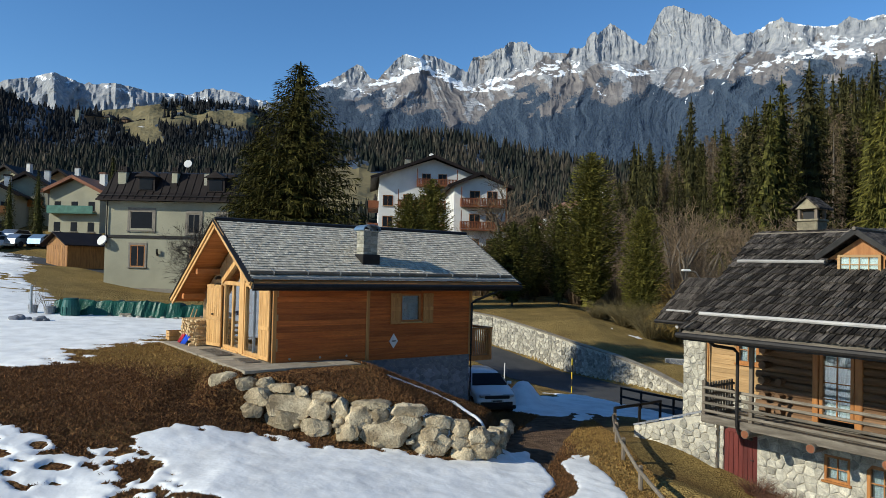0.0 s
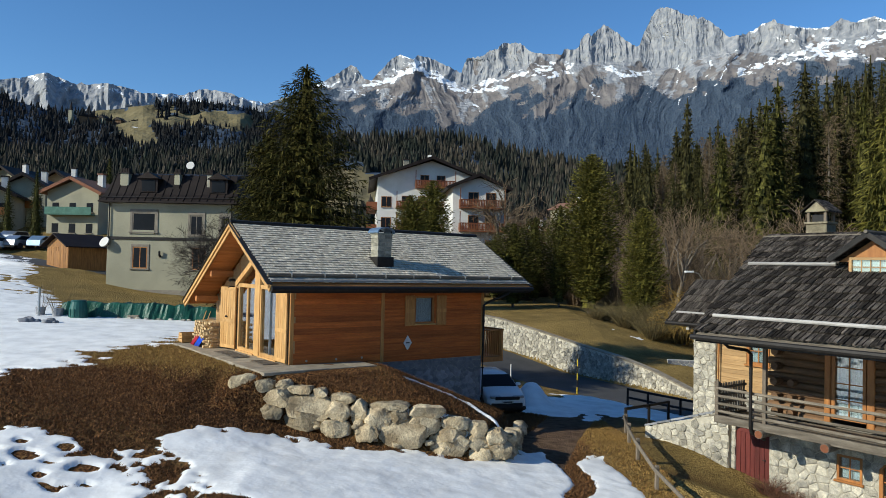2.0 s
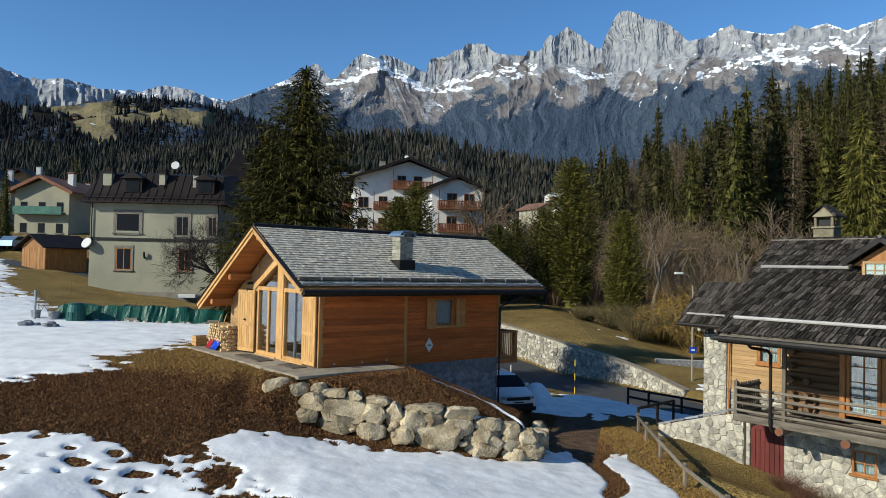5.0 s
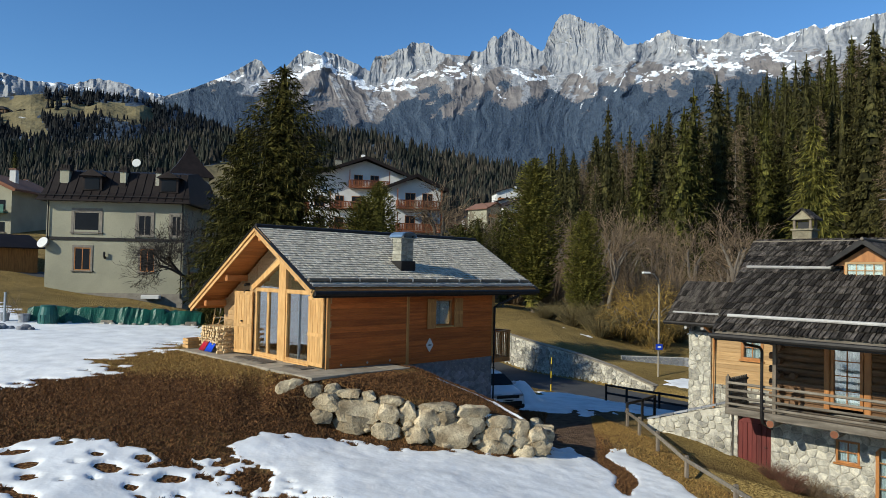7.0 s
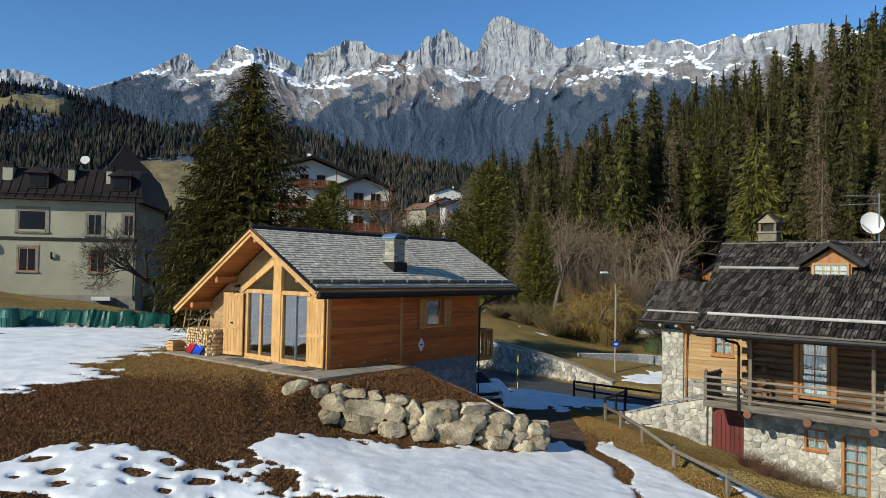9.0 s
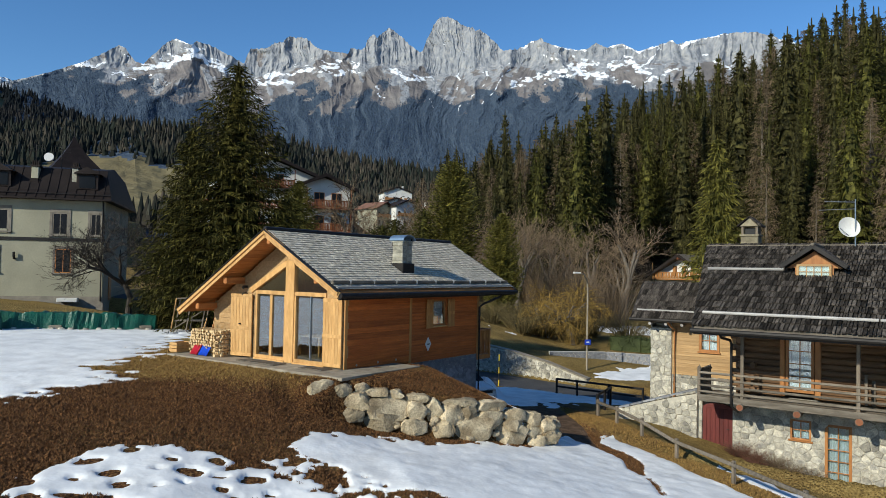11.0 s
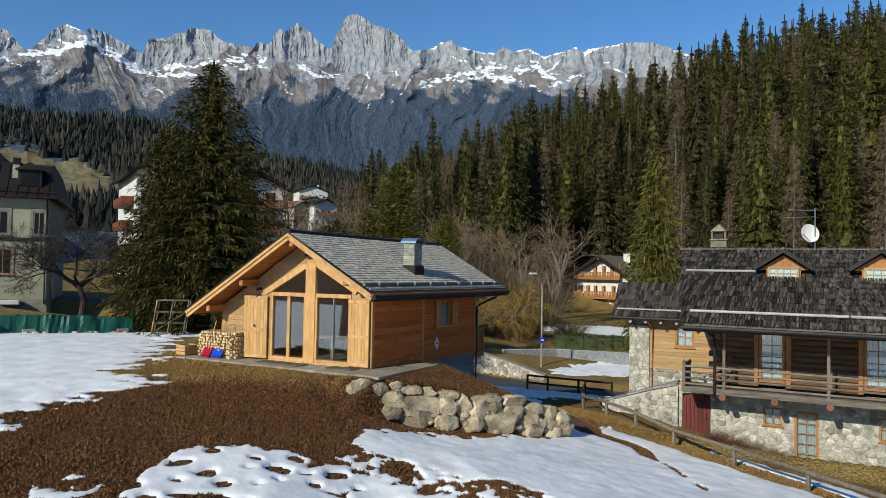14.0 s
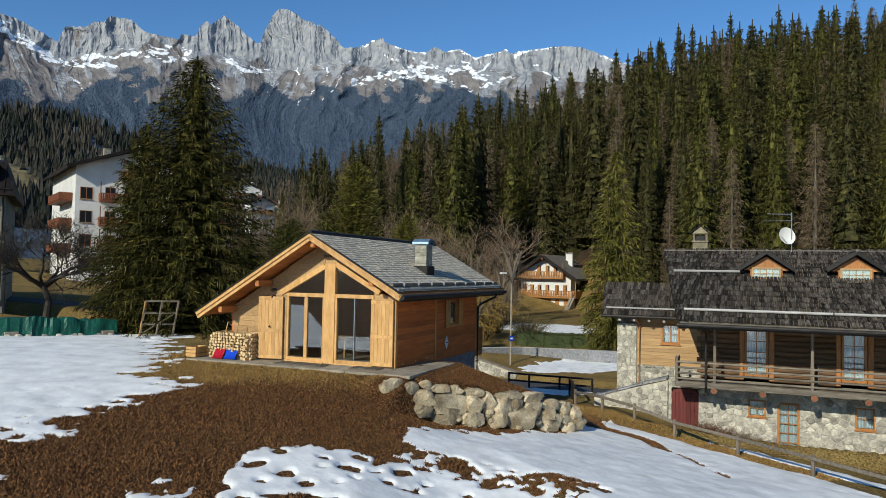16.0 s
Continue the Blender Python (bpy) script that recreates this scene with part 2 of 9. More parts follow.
def boxm(lo, hi, bevel=0.0, m=None):
    bm = bmesh.new()
    box(bm, lo, hi, bevel, m)
    return bm


def beam(bm, p0, p1, w, h, bevel=0.01, up=(0, 0, 1)):
    """A squared timber from p0 to p1, w wide and h high."""
    p0, p1 = Vector(p0), Vector(p1)
    d = p1 - p0
    x = d.normalized()
    y = Vector(up).cross(x)
    y = Vector((0, 1, 0)) if y.length < 1e-4 else y.normalized()
    z = x.cross(y)
    m = Matrix((x, y, z)).transposed().to_4x4()
    m.translation = (p0 + p1) / 2
    box(bm, (-d.length / 2, -w / 2, -h / 2), (d.length / 2, w / 2, h / 2), bevel, m)


def tube(bm, pts, r, n=8, r1=None, cap=True):
    """A round bar through the points, from radius r to r1."""
    pts = [Vector(p) for p in pts]
    r1 = r if r1 is None else r1
    rings = []
    for i, p in enumerate(pts):
        d = (pts[min(i + 1, len(pts) - 1)] - pts[max(i - 1, 0)]).normalized()
        a = Vector((0, 0, 1)).cross(d)
        a = Vector((1, 0, 0)) if a.length < 1e-3 else a.normalized()
        b = d.cross(a)
        rr = r + (r1 - r) * i / max(len(pts) - 1, 1)
        rings.append([bm.verts.new(p + (a * math.cos(k * math.tau / n) + b * math.sin(k * math.tau / n)) * rr) for k in range(n)])
    for ra, rb in zip(rings, rings[1:]):
        for k in range(n):
            bm.faces.new((ra[k], ra[(k + 1) % n], rb[(k + 1) % n], rb[k]))
    if cap:
        bm.faces.new(rings[0][::-1])
        bm.faces.new(rings[-1])


def tubem(pts, r, n=8, r1=None):
    bm = bmesh.new()
    tube(bm, pts, r, n, r1)
    return bm


def prism(bm, outline, axis, a, b):
    """An outline in the two other axes, pushed along an axis from a to b."""
    def at(p, s):
        return {"x": (s, p[0], p[1]), "y": (p[0], s, p[1]), "z": (p[0], p[1], s)}[axis]
    va = [bm.verts.new(at(p, a)) for p in outline]
    vb = [bm.verts.new(at(p, b)) for p in outline]
    n = len(outline)
    bm.faces.new(va[::-1])
    bm.faces.new(vb)
    for i in range(n):
        bm.faces.new((va[i], va[(i + 1) % n], vb[(i + 1) % n], vb[i]))
    bmesh.ops.recalc_face_normals(bm, faces=bm.faces[:])


def prismm(outline, axis, a, b):
    bm = bmesh.new()
    prism(bm, outline, axis, a, b)
    return bm


def quadm(corners, thick, way):
    """A slab over four corners, thick along way."""
    bm = bmesh.new()
    w = Vector(way) * thick
    va = [bm.verts.new(Vector(c)) for c in corners]
    vb = [bm.verts.new(Vector(c) + w) for c in corners]
    n = len(corners)
    bm.faces.new(va)
    bm.faces.new(vb[::-1])
    for i in range(n):
        bm.faces.new((va[i], vb[i], vb[(i + 1) % n], va[(i + 1) % n]))
    bmesh.ops.recalc_face_normals(bm, faces=bm.faces[:])
    return bm


def shared(name, me, parent, m):
    """One more object on a mesh that alike pieces share."""
    ob = new(name, me)
    ob.parent = parent
    ob.matrix_local = m
    return ob


def mesh_of(bm, mat, name):
    me = bpy.data.meshes.new(name)
    bm.to_mesh(me)
    bm.free()
    me.materials.append(mat)
    return me


def smooth01(a, b, x):
    t = np.clip((np.asarray(x, float) - a) / (b - a), 0, 1)
    return t * t * (3 - 2 * t)


def lattice(x, y, seed=0):
    """Smooth value noise on arrays, about -1 to 1."""
    x, y = np.asarray(x, float), np.asarray(y, float)
    xi, yi = np.floor(x), np.floor(y)
    fx, fy = x - xi, y - yi
    fx, fy = fx * fx * (3 - 2 * fx), fy * fy * (3 - 2 * fy)

    def h(i, j):
        v = np.sin(i * 127.1 + j * 311.7 + seed * 74.7) * 43758.5453
        return (v - np.floor(v)) * 2 - 1
    return (h(xi, yi) * (1 - fx) + h(xi + 1, yi) * fx) * (1 - fy) + (h(xi, yi + 1) * (1 - fx) + h(xi + 1, yi + 1) * fx) * fy


def fractal(x, y, octaves=4, seed=0, gain=0.5):
    out, a, s = 0, 1.0, 1.0
    for k in range(octaves):
        out = out + a * lattice(x * s + 13.7 * k, y * s - 7.3 * k, seed + k)
        a, s = a * gain, s * 2.03
    return out


def ridged(x, y, octaves=5, seed=0, gain=0.5):
    out, a, s = 0, 1.0, 1.0
    for k in range(octaves):
        out = out + a * (1 - 2 * np.abs(lattice(x * s + 5.1 * k, y * s + 9.2 * k, seed + k)))
        a, s = a * gain, s * 2.1
    return out

# ---- the lie of the land ----
CABIN = pose(-5.43, 22.83, 0, 0, 0, 36.2)
HOUSE = pose(8.37, 22.46, 0, 0, 0, -53.8)
CU, CV = (math.cos(radians(36.2)), math.sin(radians(36.2))), (-math.sin(radians(36.2)), math.cos(radians(36.2)))


def eased(pts, times):
    """Corners of a line cut away, again and again."""
    for _ in range(times):
        out = [pts[0]]
        for (ax, ay), (bx, by) in zip(pts, pts[1:]):
            out += [(ax * 0.75 + bx * 0.25, ay * 0.75 + by * 0.25), (ax * 0.25 + bx * 0.75, ay * 0.25 + by * 0.75)]
        pts = out + [pts[-1]]
    return pts


ROAD = eased([(-60, 78), (-30, 68), (-12, 63), (0, 59.5), (7.5, 52), (11.2, 43.5), (16, 34), (26, 23), (40, 12), (60, 2)], 3)
ROAD_S, ROAD_Z = (0, 25, 50, 63, 73, 83, 115, 150), (5.0, 2.4, 0.3, -2.6, -4.5, -4.45, -4.35, -5.0)


def road_side(x, y):
    """Signed distance from the road's middle line, and how far along it."""
    line = ROAD
    best = np.full(np.shape(x), 1e9)
    along = np.zeros(np.shape(x))
    s = 0.0
    for (ax, ay), (bx, by) in zip(line, line[1:]):
        dx, dy = bx - ax, by - ay
        ln = math.hypot(dx, dy)
        t = np.clip(((x - ax) * dx + (y - ay) * dy) / ln ** 2, 0, 1)
        d = np.hypot(x - ax - t * dx, y - ay - t * dy)
        sg = np.sign((x - ax) * -dy + (y - ay) * dx)
        near = d < np.abs(best)
        best = np.where(near, d * np.where(sg == 0, 1, sg), best)
        along = np.where(near, s + t * ln, along)
        s += ln
    return best, along


# the hillside's tree line against the sky, and how far off its crest runs
HILL_AZ, HILL_EL = (8, 14, 19, 21.6, 24.2, 26.8, 29, 31.9, 36.2, 40.3, 43.5, 47, 52, 58, 75, 100), (6.5, 7.6, 8.0, 9.4, 10.6, 11.4, 12.5, 13.5, 14.8, 16.2, 17.0, 17.8, 18.6, 19.6, 21, 20)
CREST_AZ, CREST_R = (14, 30, 42, 50, 60, 75), (230, 222, 188, 196, 235, 245)


def ground(x, y):
    x, y = np.asarray(x, float), np.asarray(y, float)
    u = (x + 5.43) * CU[0] + (y - 22.83) * CU[1]
    v = (x + 5.43) * CV[0] + (y - 22.83) * CV[1]
    # slope below the lawn, falling to the right
    z0 = np.interp(x, (-40, -20, -14, -10.5, -7.7, -5.3, -2, 1, 3.5, 8, 12.5, 30), (-0.5, -0.6, -0.7, -0.9, -1.25, -1.62, -2.05, -2.5, -2.8, -3.2, -3.75, -4.2))
    gy = np.interp(x, (-14, -10.5, -8, -6.6, -5, 0, 5), (0.1, 0.15, 0.25, 0.17, 0.03, 0.02, 0.015))
    slope = z0 + gy * np.clip(y - 17.7, -9, 30)
    up = -0.22 + 0.012 * np.clip(y - 22, -10, 60) + 0.03 * np.clip(-12 - x, 0, 16) * smooth01(24, 34, y) + 0.13 * np.exp(-((u - 1) ** 2 + (v - 1) ** 2) / 75) + smooth01(-22, -38, x) * np.clip(y - 38, 0, 40) * 0.085
    k = 0.25
    h = np.clip(0.5 + 0.5 * (up - slope) / k, 0, 1)
    lawn = up * (1 - h) + slope * h - k * h * (1 - h)
    bank = -0.06 - 0.5 * np.clip(-1.35 - u, 0, 9) - 2.6 * np.clip(-1.15 - v, 0, 9) - 3 * smooth01(4, 8, v) - 2.5 * np.clip(u + 0.4, 0, 9)
    lawn = np.maximum(lawn, bank)
    # bank kept up by the boulders
    mound = np.clip(-0.04 - 0.29 * np.clip(-v - 1.25, 0, 9) - 0.38 * np.clip(u - 2.8, 0, 8), -2.5, -0.04) + 0.03 * fractal(x * 0.9, y * 0.9, 3, 5)
    front = 20.95 - 0.45 * np.exp(-((x + 2.2) / 3.0) ** 2)
    inside = smooth01(0.08, 0.5, y - front) * smooth01(0.35, -0.25, v) * smooth01(0, 0.5, (1.35 + (y - 21.5) * 0.2) - x) * smooth01(-7.4, -6.6, x)
    # yard on the low side
    yard = -2.6 - 0.06 * (y - 24) - 0.045 * np.clip(x - 4, 0, 9)
    low = np.maximum(smooth01(8.0, 8.6, u), smooth01(0.9, 1.9, x - (y - 21.5) * 0.2) * smooth01(22, 25, y))
    z = lawn * (1 - inside) + mound * inside
    z = z * (1 - low) + np.maximum(yard, -4.6) * low
    # hollow before the log house
    hu, hv = (x - 8.37) * 0.591 - (y - 22.46) * 0.807, (x - 8.37) * 0.807 + (y - 22.46) * 0.591
    dip = smooth01(-4.2, 0.6, hv) * smooth01(-3.0, -0.6, hu) * smooth01(16, 8, hv)
    z = z * (1 - dip) + np.clip(-3.35 - 0.19 * hu, -4.15, -3.1) * dip
    # road, and the land past it
    d, s = road_side(x, y)
    rz = np.interp(s, ROAD_S, ROAD_Z)
    past = np.interp(y, (30, 46, 53, 60, 75, 110, 180, 400, 1000, 4000), (-4.2, -3.9, -2.4, -1.0, -0.5, 0.3, 2.0, 4.0, 8.0, 10.0))
    past = past + np.clip(-x - 15, 0, 60) * 0.05 - 0.22 * np.clip(x - 12.5, 0, 9) * smooth01(95, 66, y) * smooth01(46, 58, y)
    right = smooth01(22, 42, x)
    past = past * (1 - right) + right * (-3.7 + 0.004 * (y - 60))
    left = smooth01(-24, -36, x)
    past = past * (1 - left) + left * np.interp(y, (30, 45, 60, 75, 95, 120, 160, 300, 4000), (0.3, 0.9, 2.2, 3.8, 6.3, 9.3, 13, 20, 24))
    far_side = smooth01(3.25, 3.75, d)
    near_side = smooth01(-4.9, -2.9, d)
    z = z * (1 - near_side) + rz * near_side
    z = z * (1 - far_side) + np.maximum(past, rz + 0.05) * far_side
    # wooded hillside
    az, r = np.degrees(np.arctan2(x + 8, y)), np.hypot(x + 8, y)
    foot, crest = np.interp(az, (30, 38, 44, 50), (128, 136, 112, 102)), np.interp(az, CREST_AZ, CREST_R)
    hill = np.clip((r - foot) / (crest - foot), 0, 1) * np.maximum(crest * np.tan(np.radians(np.interp(az, HILL_AZ, HILL_EL))) - 19, 0)
    hill = hill + np.clip(r - crest, 0, 4000) * 0.01
    back = smooth01(-2, -60, y)
    return z + hill * smooth01(8, 18, az) * smooth01(150, 110, az) + back * 2


def axis(lo, hi, a, b, step, grow):
    """Grid lines, close between a and b, then ever wider out to lo and hi."""
    mid = list(np.arange(a, b + 1e-6, step))
    out, s = [], step
    p = b
    while p < hi:
        s *= grow
        p += s
        out.append(min(p, hi))
    inn, s, p = [], step, a
    while p > lo:
        s *= grow
        p -= s
        inn.append(max(p, lo))
    return np.array(inn[::-1] + mid + out)


def sheet(name, xs, ys, zf, mat, kind="structure", label=""):
    gx, gy = np.meshgrid(xs, ys)
    gz = zf(gx, gy)
    nx, ny = len(xs), len(ys)
    me = bpy.data.meshes.new(name)
    co = np.stack([gx, gy, gz], -1).reshape(-1, 3)
    i = np.arange((ny - 1) * (nx - 1))
    a = (i // (nx - 1)) * nx + i % (nx - 1)
    me.from_pydata(co.tolist(), [], np.stack([a, a + 1, a + nx + 1, a + nx], -1).tolist())
    me.polygons.foreach_set("use_smooth", [True] * len(me.polygons))
    me.materials.append(mat)
    return tagged(new(name, me), label, kind=kind)


# Snow lies thick where this is above nought.
def snow_depth(x, y):
    n1, n2, n3 = fractal(x * 0.35, y * 0.35, 4, 11), fractal(x * 1.6, y * 1.6, 4, 23), fractal(x * 4.6, y * 4.6, 3, 24)
    ragged = 0.5 * n1 + 0.35 * n2
    # the slope in front
    edge = np.interp(x, (-30, -18, -15.2, -14.2, -13.5, -12.6, -12, -11.1, -10.5, -9.8, -9, -8.4, -7.9, -6.8, -6.3, -5.1, -3.8, -2.6, -1, 0.3, 1.2, 2.2, 2.8, 4, 9), (14.0, 14.6, 15.5, 16.1, 15.8, 16.4, 17.1, 17.3, 17.55, 17.4, 17.4, 17.6, 18.2, 18.9, 19.4, 19.7, 19.85, 20.2, 20.4, 20.65, 21.3, 22.5, 22.9, 23.2, 22.0))
    a = (edge - y) * 0.9 + 0.10 * n1 + 0.26 * n2 + 0.16 * n3
    mud = np.interp(y, (10, 15.4, 17.3, 19.7, 22.1, 24), (0.6, 1.9, 2.75, 3.5, 3.4, 4.0))
    a = np.minimum(a, 1.4)
    a = a - 2.6 * np.exp(-((x - mud - 0.12 * n1) / 0.42) ** 2) * (smooth01(17.6, 19.4, y) + 0.55 * smooth01(13, 15, y) * smooth01(-0.3, 0.5, fractal(x * 1.4, y * 1.4, 3, 47)))
    a = np.minimum(a, (5.15 + 0.05 * (20 - y) - x) * 1.2 + ragged * 0.5)
    # the trodden strip between the two drifts
    strip = np.interp(y, (12, 13.5, 14.8, 16.1, 16.9, 17.9), (-3.9, -4.6, -5.3, -6.4, -7.3, -8.6))
    a = a - 3.6 * np.exp(-((x - strip + 0.15 - 0.3 * n2) / 0.78) ** 2) * smooth01(13.0, 14.2, y) * np.clip(0.95 + 1.0 * n2 + 0.9 * n3, 0.1, 1.25)
    thin = smooth01(1.2, 0.2, np.abs(x - strip + 0.9)) * smooth01(14.6, 15.6, y) + 0.6 * smooth01(-12.4, -13.6, x)
    a = a - thin * 2.6 * np.clip(n2 + 0.5 * n3 + 0.15, 0, 1) - 1.9 * smooth01(-5.5, -7.5, x) * np.clip(fractal(x * 1.1, y * 1.7, 4, 48) - 0.22, 0, 1)
    # the field behind
    rim = np.interp(y, (18.2, 19, 20.2, 20.9, 21.9, 23, 23.9, 25, 26.2, 27.8, 29.5, 32.7, 34.5, 37, 42), (-17.4, -16.0, -15.2, -14.3, -13.3, -12.4, -11.6, -12.0, -12.4, -11.0, -11.2, -10.7, -10.5, -9.4, -9.0))
    b = np.minimum((rim - x) * 0.6, (39.3 - 0.12 * (x + 14) - y) * 0.9) + 0.22 * n1 + 0.36 * n2 + 0.15 * n3
    b = b - 0.7 * smooth01(23.5, 21.5, y) * np.clip(fractal(x * 0.9, y * 1.8, 3, 44), -0.2, 1)
    b = b - 1.7 * np.clip(fractal(x * 1.3, y * 2.2, 4, 45) - 0.15, 0, 1) * smooth01(2.4, 0.4, b) - 1.1 * np.clip(fractal(x * 2.3, y * 3.4, 4, 50), 0, 1) * smooth01(1.5, 0.1, b)
    west = (np.interp(y, (36, 39, 49, 52, 65, 76), (-18, -20.5, -28, -31, -37, -44)) - x) * 0.5 + ragged - 1.6 * np.clip(fractal(x * 0.7, y * 1.1, 4, 46) - 0.1, 0, 1)
    b = np.maximum(b, np.minimum(np.minimum(west, (y - 37) * 0.6), (76 - y) * 0.3))
    # the shaded yard
    c = 1.2 - ((x - 9.8) / 5.0) ** 2 - ((y - 36.0) / 4.4) ** 2 + ragged * 0.8
    c = np.maximum(c, 1.0 - ((x - 4.6) / 1.5) ** 2 - ((y - 33.6) / 3.4) ** 2 + ragged * 0.6)
    c = np.maximum(c, 0.5 - ((x - 6.3 - 0.3 * (y - 31)) / 0.5) ** 2 - ((y - 31) / 3) ** 2 + 0.5 * n2)
    c = c - 4 * smooth01(3.5, 2.9, np.abs(road_side(x, y)[0]))
    # beyond the road
    e = 1.0 - ((x - 22) / 5.0) ** 2 - ((y - 44.0) / 2.6) ** 2 + ragged * 0.8
    e = np.maximum(e, 1.0 - ((x - 41) / 9.0) ** 2 - ((y - 74.0) / 8.0) ** 2 + ragged * 0.9)
    e = np.maximum(e, 0.7 - (np.abs((x - 13.2) * 0.42 + (y - 59.4) * 0.91) / 0.7) ** 2 - (((x - 13.2) * 0.91 - (y - 59.4) * 0.42) / 6.0) ** 2 + ragged * 1.6 - 0.5)
    e = np.maximum(e, 0.6 - ((x - 7.8) / 3.0) ** 2 - ((y - 79.8) / 1.2) ** 2 + ragged * 0.8)
    # strip below the house
    f = 0.6 - ((x - 6.75 - 0.02 * (17 - y) ** 2) / 0.55) ** 2 - ((y - 14.5) / 5.5) ** 4 + 0.4 * n2
    return np.maximum.reduce([a, b, c, e, f])


def ground_material():
    m = bpy.data.materials.new("dry_grass_and_soil")
    m.use_nodes = True
    n, link = m.node_tree.nodes, m.node_tree.links.new
    bsdf = n["Principled BSDF"]
    co = n.new("ShaderNodeTexCoord")

    def tex(scale, detail=5):
        t = n.new("ShaderNodeTexNoise")
        t.inputs["Scale"].default_value, t.inputs["Detail"].default_value = scale, detail
        link(co.outputs["Object"], t.inputs["Vector"])
        return t.outputs["Fac"]

    def ramp(fac, stops):
        r = n.new("ShaderNodeValToRGB")
        el = r.color_ramp.elements
        while len(el) < len(stops):
            el.new(0.5)
        for e, (p, c) in zip(el, stops):
            e.position, e.color = p, (*c, 1)
        link(fac, r.inputs[0])
        return r.outputs[0]

    def mix(f, a, b):
        x = n.new("ShaderNodeMix")
        x.data_type = "RGBA"
        link(f, x.inputs[0]), link(a, x.inputs[6]), link(b, x.inputs[7])
        return x.outputs[2]
    at = n.new("ShaderNodeAttribute")
    at.attribute_name = "soil"
    at2 = n.new("ShaderNodeAttribute")
    at2.attribute_name = "green"
    grass = ramp(tex(15, 9), [(0.34, (0.030, 0.013, 0.007)), (0.5, (0.12, 0.050, 0.017)), (0.64, (0.24, 0.13, 0.05))])
    lawn = ramp(tex(13, 9), [(0.34, (0.12, 0.078, 0.026)), (0.55, (0.26, 0.175, 0.06)), (0.75, (0.34, 0.25, 0.095))])
    at3 = n.new("ShaderNodeAttribute")
    at3.attribute_name = "duff"
    duff = ramp(tex(1.2, 8), [(0.3, (0.022, 0.016, 0.010)), (0.7, (0.055, 0.040, 0.025))])
    soil = ramp(tex(3, 8), [(0.3, (0.075, 0.045, 0.028)), (0.7, (0.17, 0.11, 0.07))])
    col = mix(at2.outputs["Fac"], grass, lawn)
    col = mix(at.outputs["Fac"], col, soil)
    col = mix(at3.outputs["Fac"], col, duff)
    big = n.new("ShaderNodeMapRange")
    big.inputs["From Min"].default_value, big.inputs["From Max"].default_value = 0.3, 0.7
    big.inputs["To Min"].default_value, big.inputs["To Max"].default_value = 0.75, 1.25
    link(tex(0.45), big.inputs[0])
    hsv = n.new("ShaderNodeHueSaturation")
    link(big.outputs[0], hsv.inputs["Value"]), link(col, hsv.inputs["Color"])
    link(hsv.outputs[0], bsdf.inputs["Base Color"])
    bsdf.inputs["Roughness"].default_value = 0.95
    bsdf.inputs["Specular IOR Level"].default_value = 0.1
    bp = n.new("ShaderNodeBump")
    bp.inputs["Strength"].default_value, bp.inputs["Distance"].default_value = 1.0, 0.13
    link(tex(15, 9), bp.inputs["Height"])
    link(bp.outputs[0], bsdf.inputs["Normal"])
    return m


def ground_relief(x, y):
    near = smooth01(60, 40, y) * smooth01(30, 18, np.abs(x))
    return ground(x, y) + near * 0.018 * fractal(x * 2.3, y * 2.3, 3, 3)


land = sheet("ground", axis(-4700, 4700, -24, 17, 0.25, 1.09), axis(-2500, 4700, 11, 64, 0.25, 1.09), ground_relief, ground_material(),
             label="brown winter grass and soil of the valley floor")
co = np.empty(len(land.data.vertices) * 3)
land.data.vertices.foreach_get("co", co)
gx, gy = co[0::3], co[1::3]
drive = np.exp(-((gx - (3.2 + (gy - 24) * 0.33)) / 1.9) ** 2) * smooth01(20.5, 23.5, gy) * smooth01(36, 32, gy)
path = np.exp(-((gx - (2.8 + (21 - gy) * 0.28)) / 0.8) ** 2) * smooth01(12, 15, gy) * smooth01(24, 22, gy)
soil = np.clip(drive * 1.5 + path + 0.5 * fractal(gx * 0.7, gy * 0.7, 3, 9) * drive, 0, 1)
land.data.attributes.new("soil", "FLOAT", "POINT").data.foreach_set("value", soil)
green = np.clip(smooth01(22.0, 24.5, gy + 0.25 * (gx + 10)) * smooth01(-4, -6, gx) + smooth01(3.5, 5.5, gx) + smooth01(40, 50, gy) + 0.35 * fractal(gx * 0.5, gy * 0.5, 3, 31), 0, 1)
wooded = smooth01(92, 104, np.hypot(gx + 8, gy)) * smooth01(8, 12, np.degrees(np.arctan2(gx + 8, gy)))
meadow = smooth01(150, 140, np.hypot(gx + 8, gy)) * smooth01(41.5, 40, np.degrees(np.arctan2(gx + 8, gy))) * smooth01(29, 31, np.degrees(np.arctan2(gx + 8, gy)))
green = green * (1 - wooded * (1 - meadow))
land.data.attributes.new("duff", "FLOAT", "POINT").data.foreach_set("value", wooded * (1 - meadow))
land.data.attributes.new("green", "FLOAT", "POINT").data.foreach_set("value", green)

M_SNOW = bpy.data.materials.new("old_snow")
M_SNOW.use_nodes = True
_n, _l = M_SNOW.node_tree.nodes, M_SNOW.node_tree.links.new
_b = _n["Principled BSDF"]
_b.inputs["Roughness"].default_value = 0.65
_b.inputs["Subsurface Weight"].default_value = 0.0
_tc, _t1, _t2, _rp, _bp = _n.new("ShaderNodeTexCoord"), _n.new("ShaderNodeTexNoise"), _n.new("ShaderNodeTexNoise"), _n.new("ShaderNodeValToRGB"), _n.new("ShaderNodeBump")
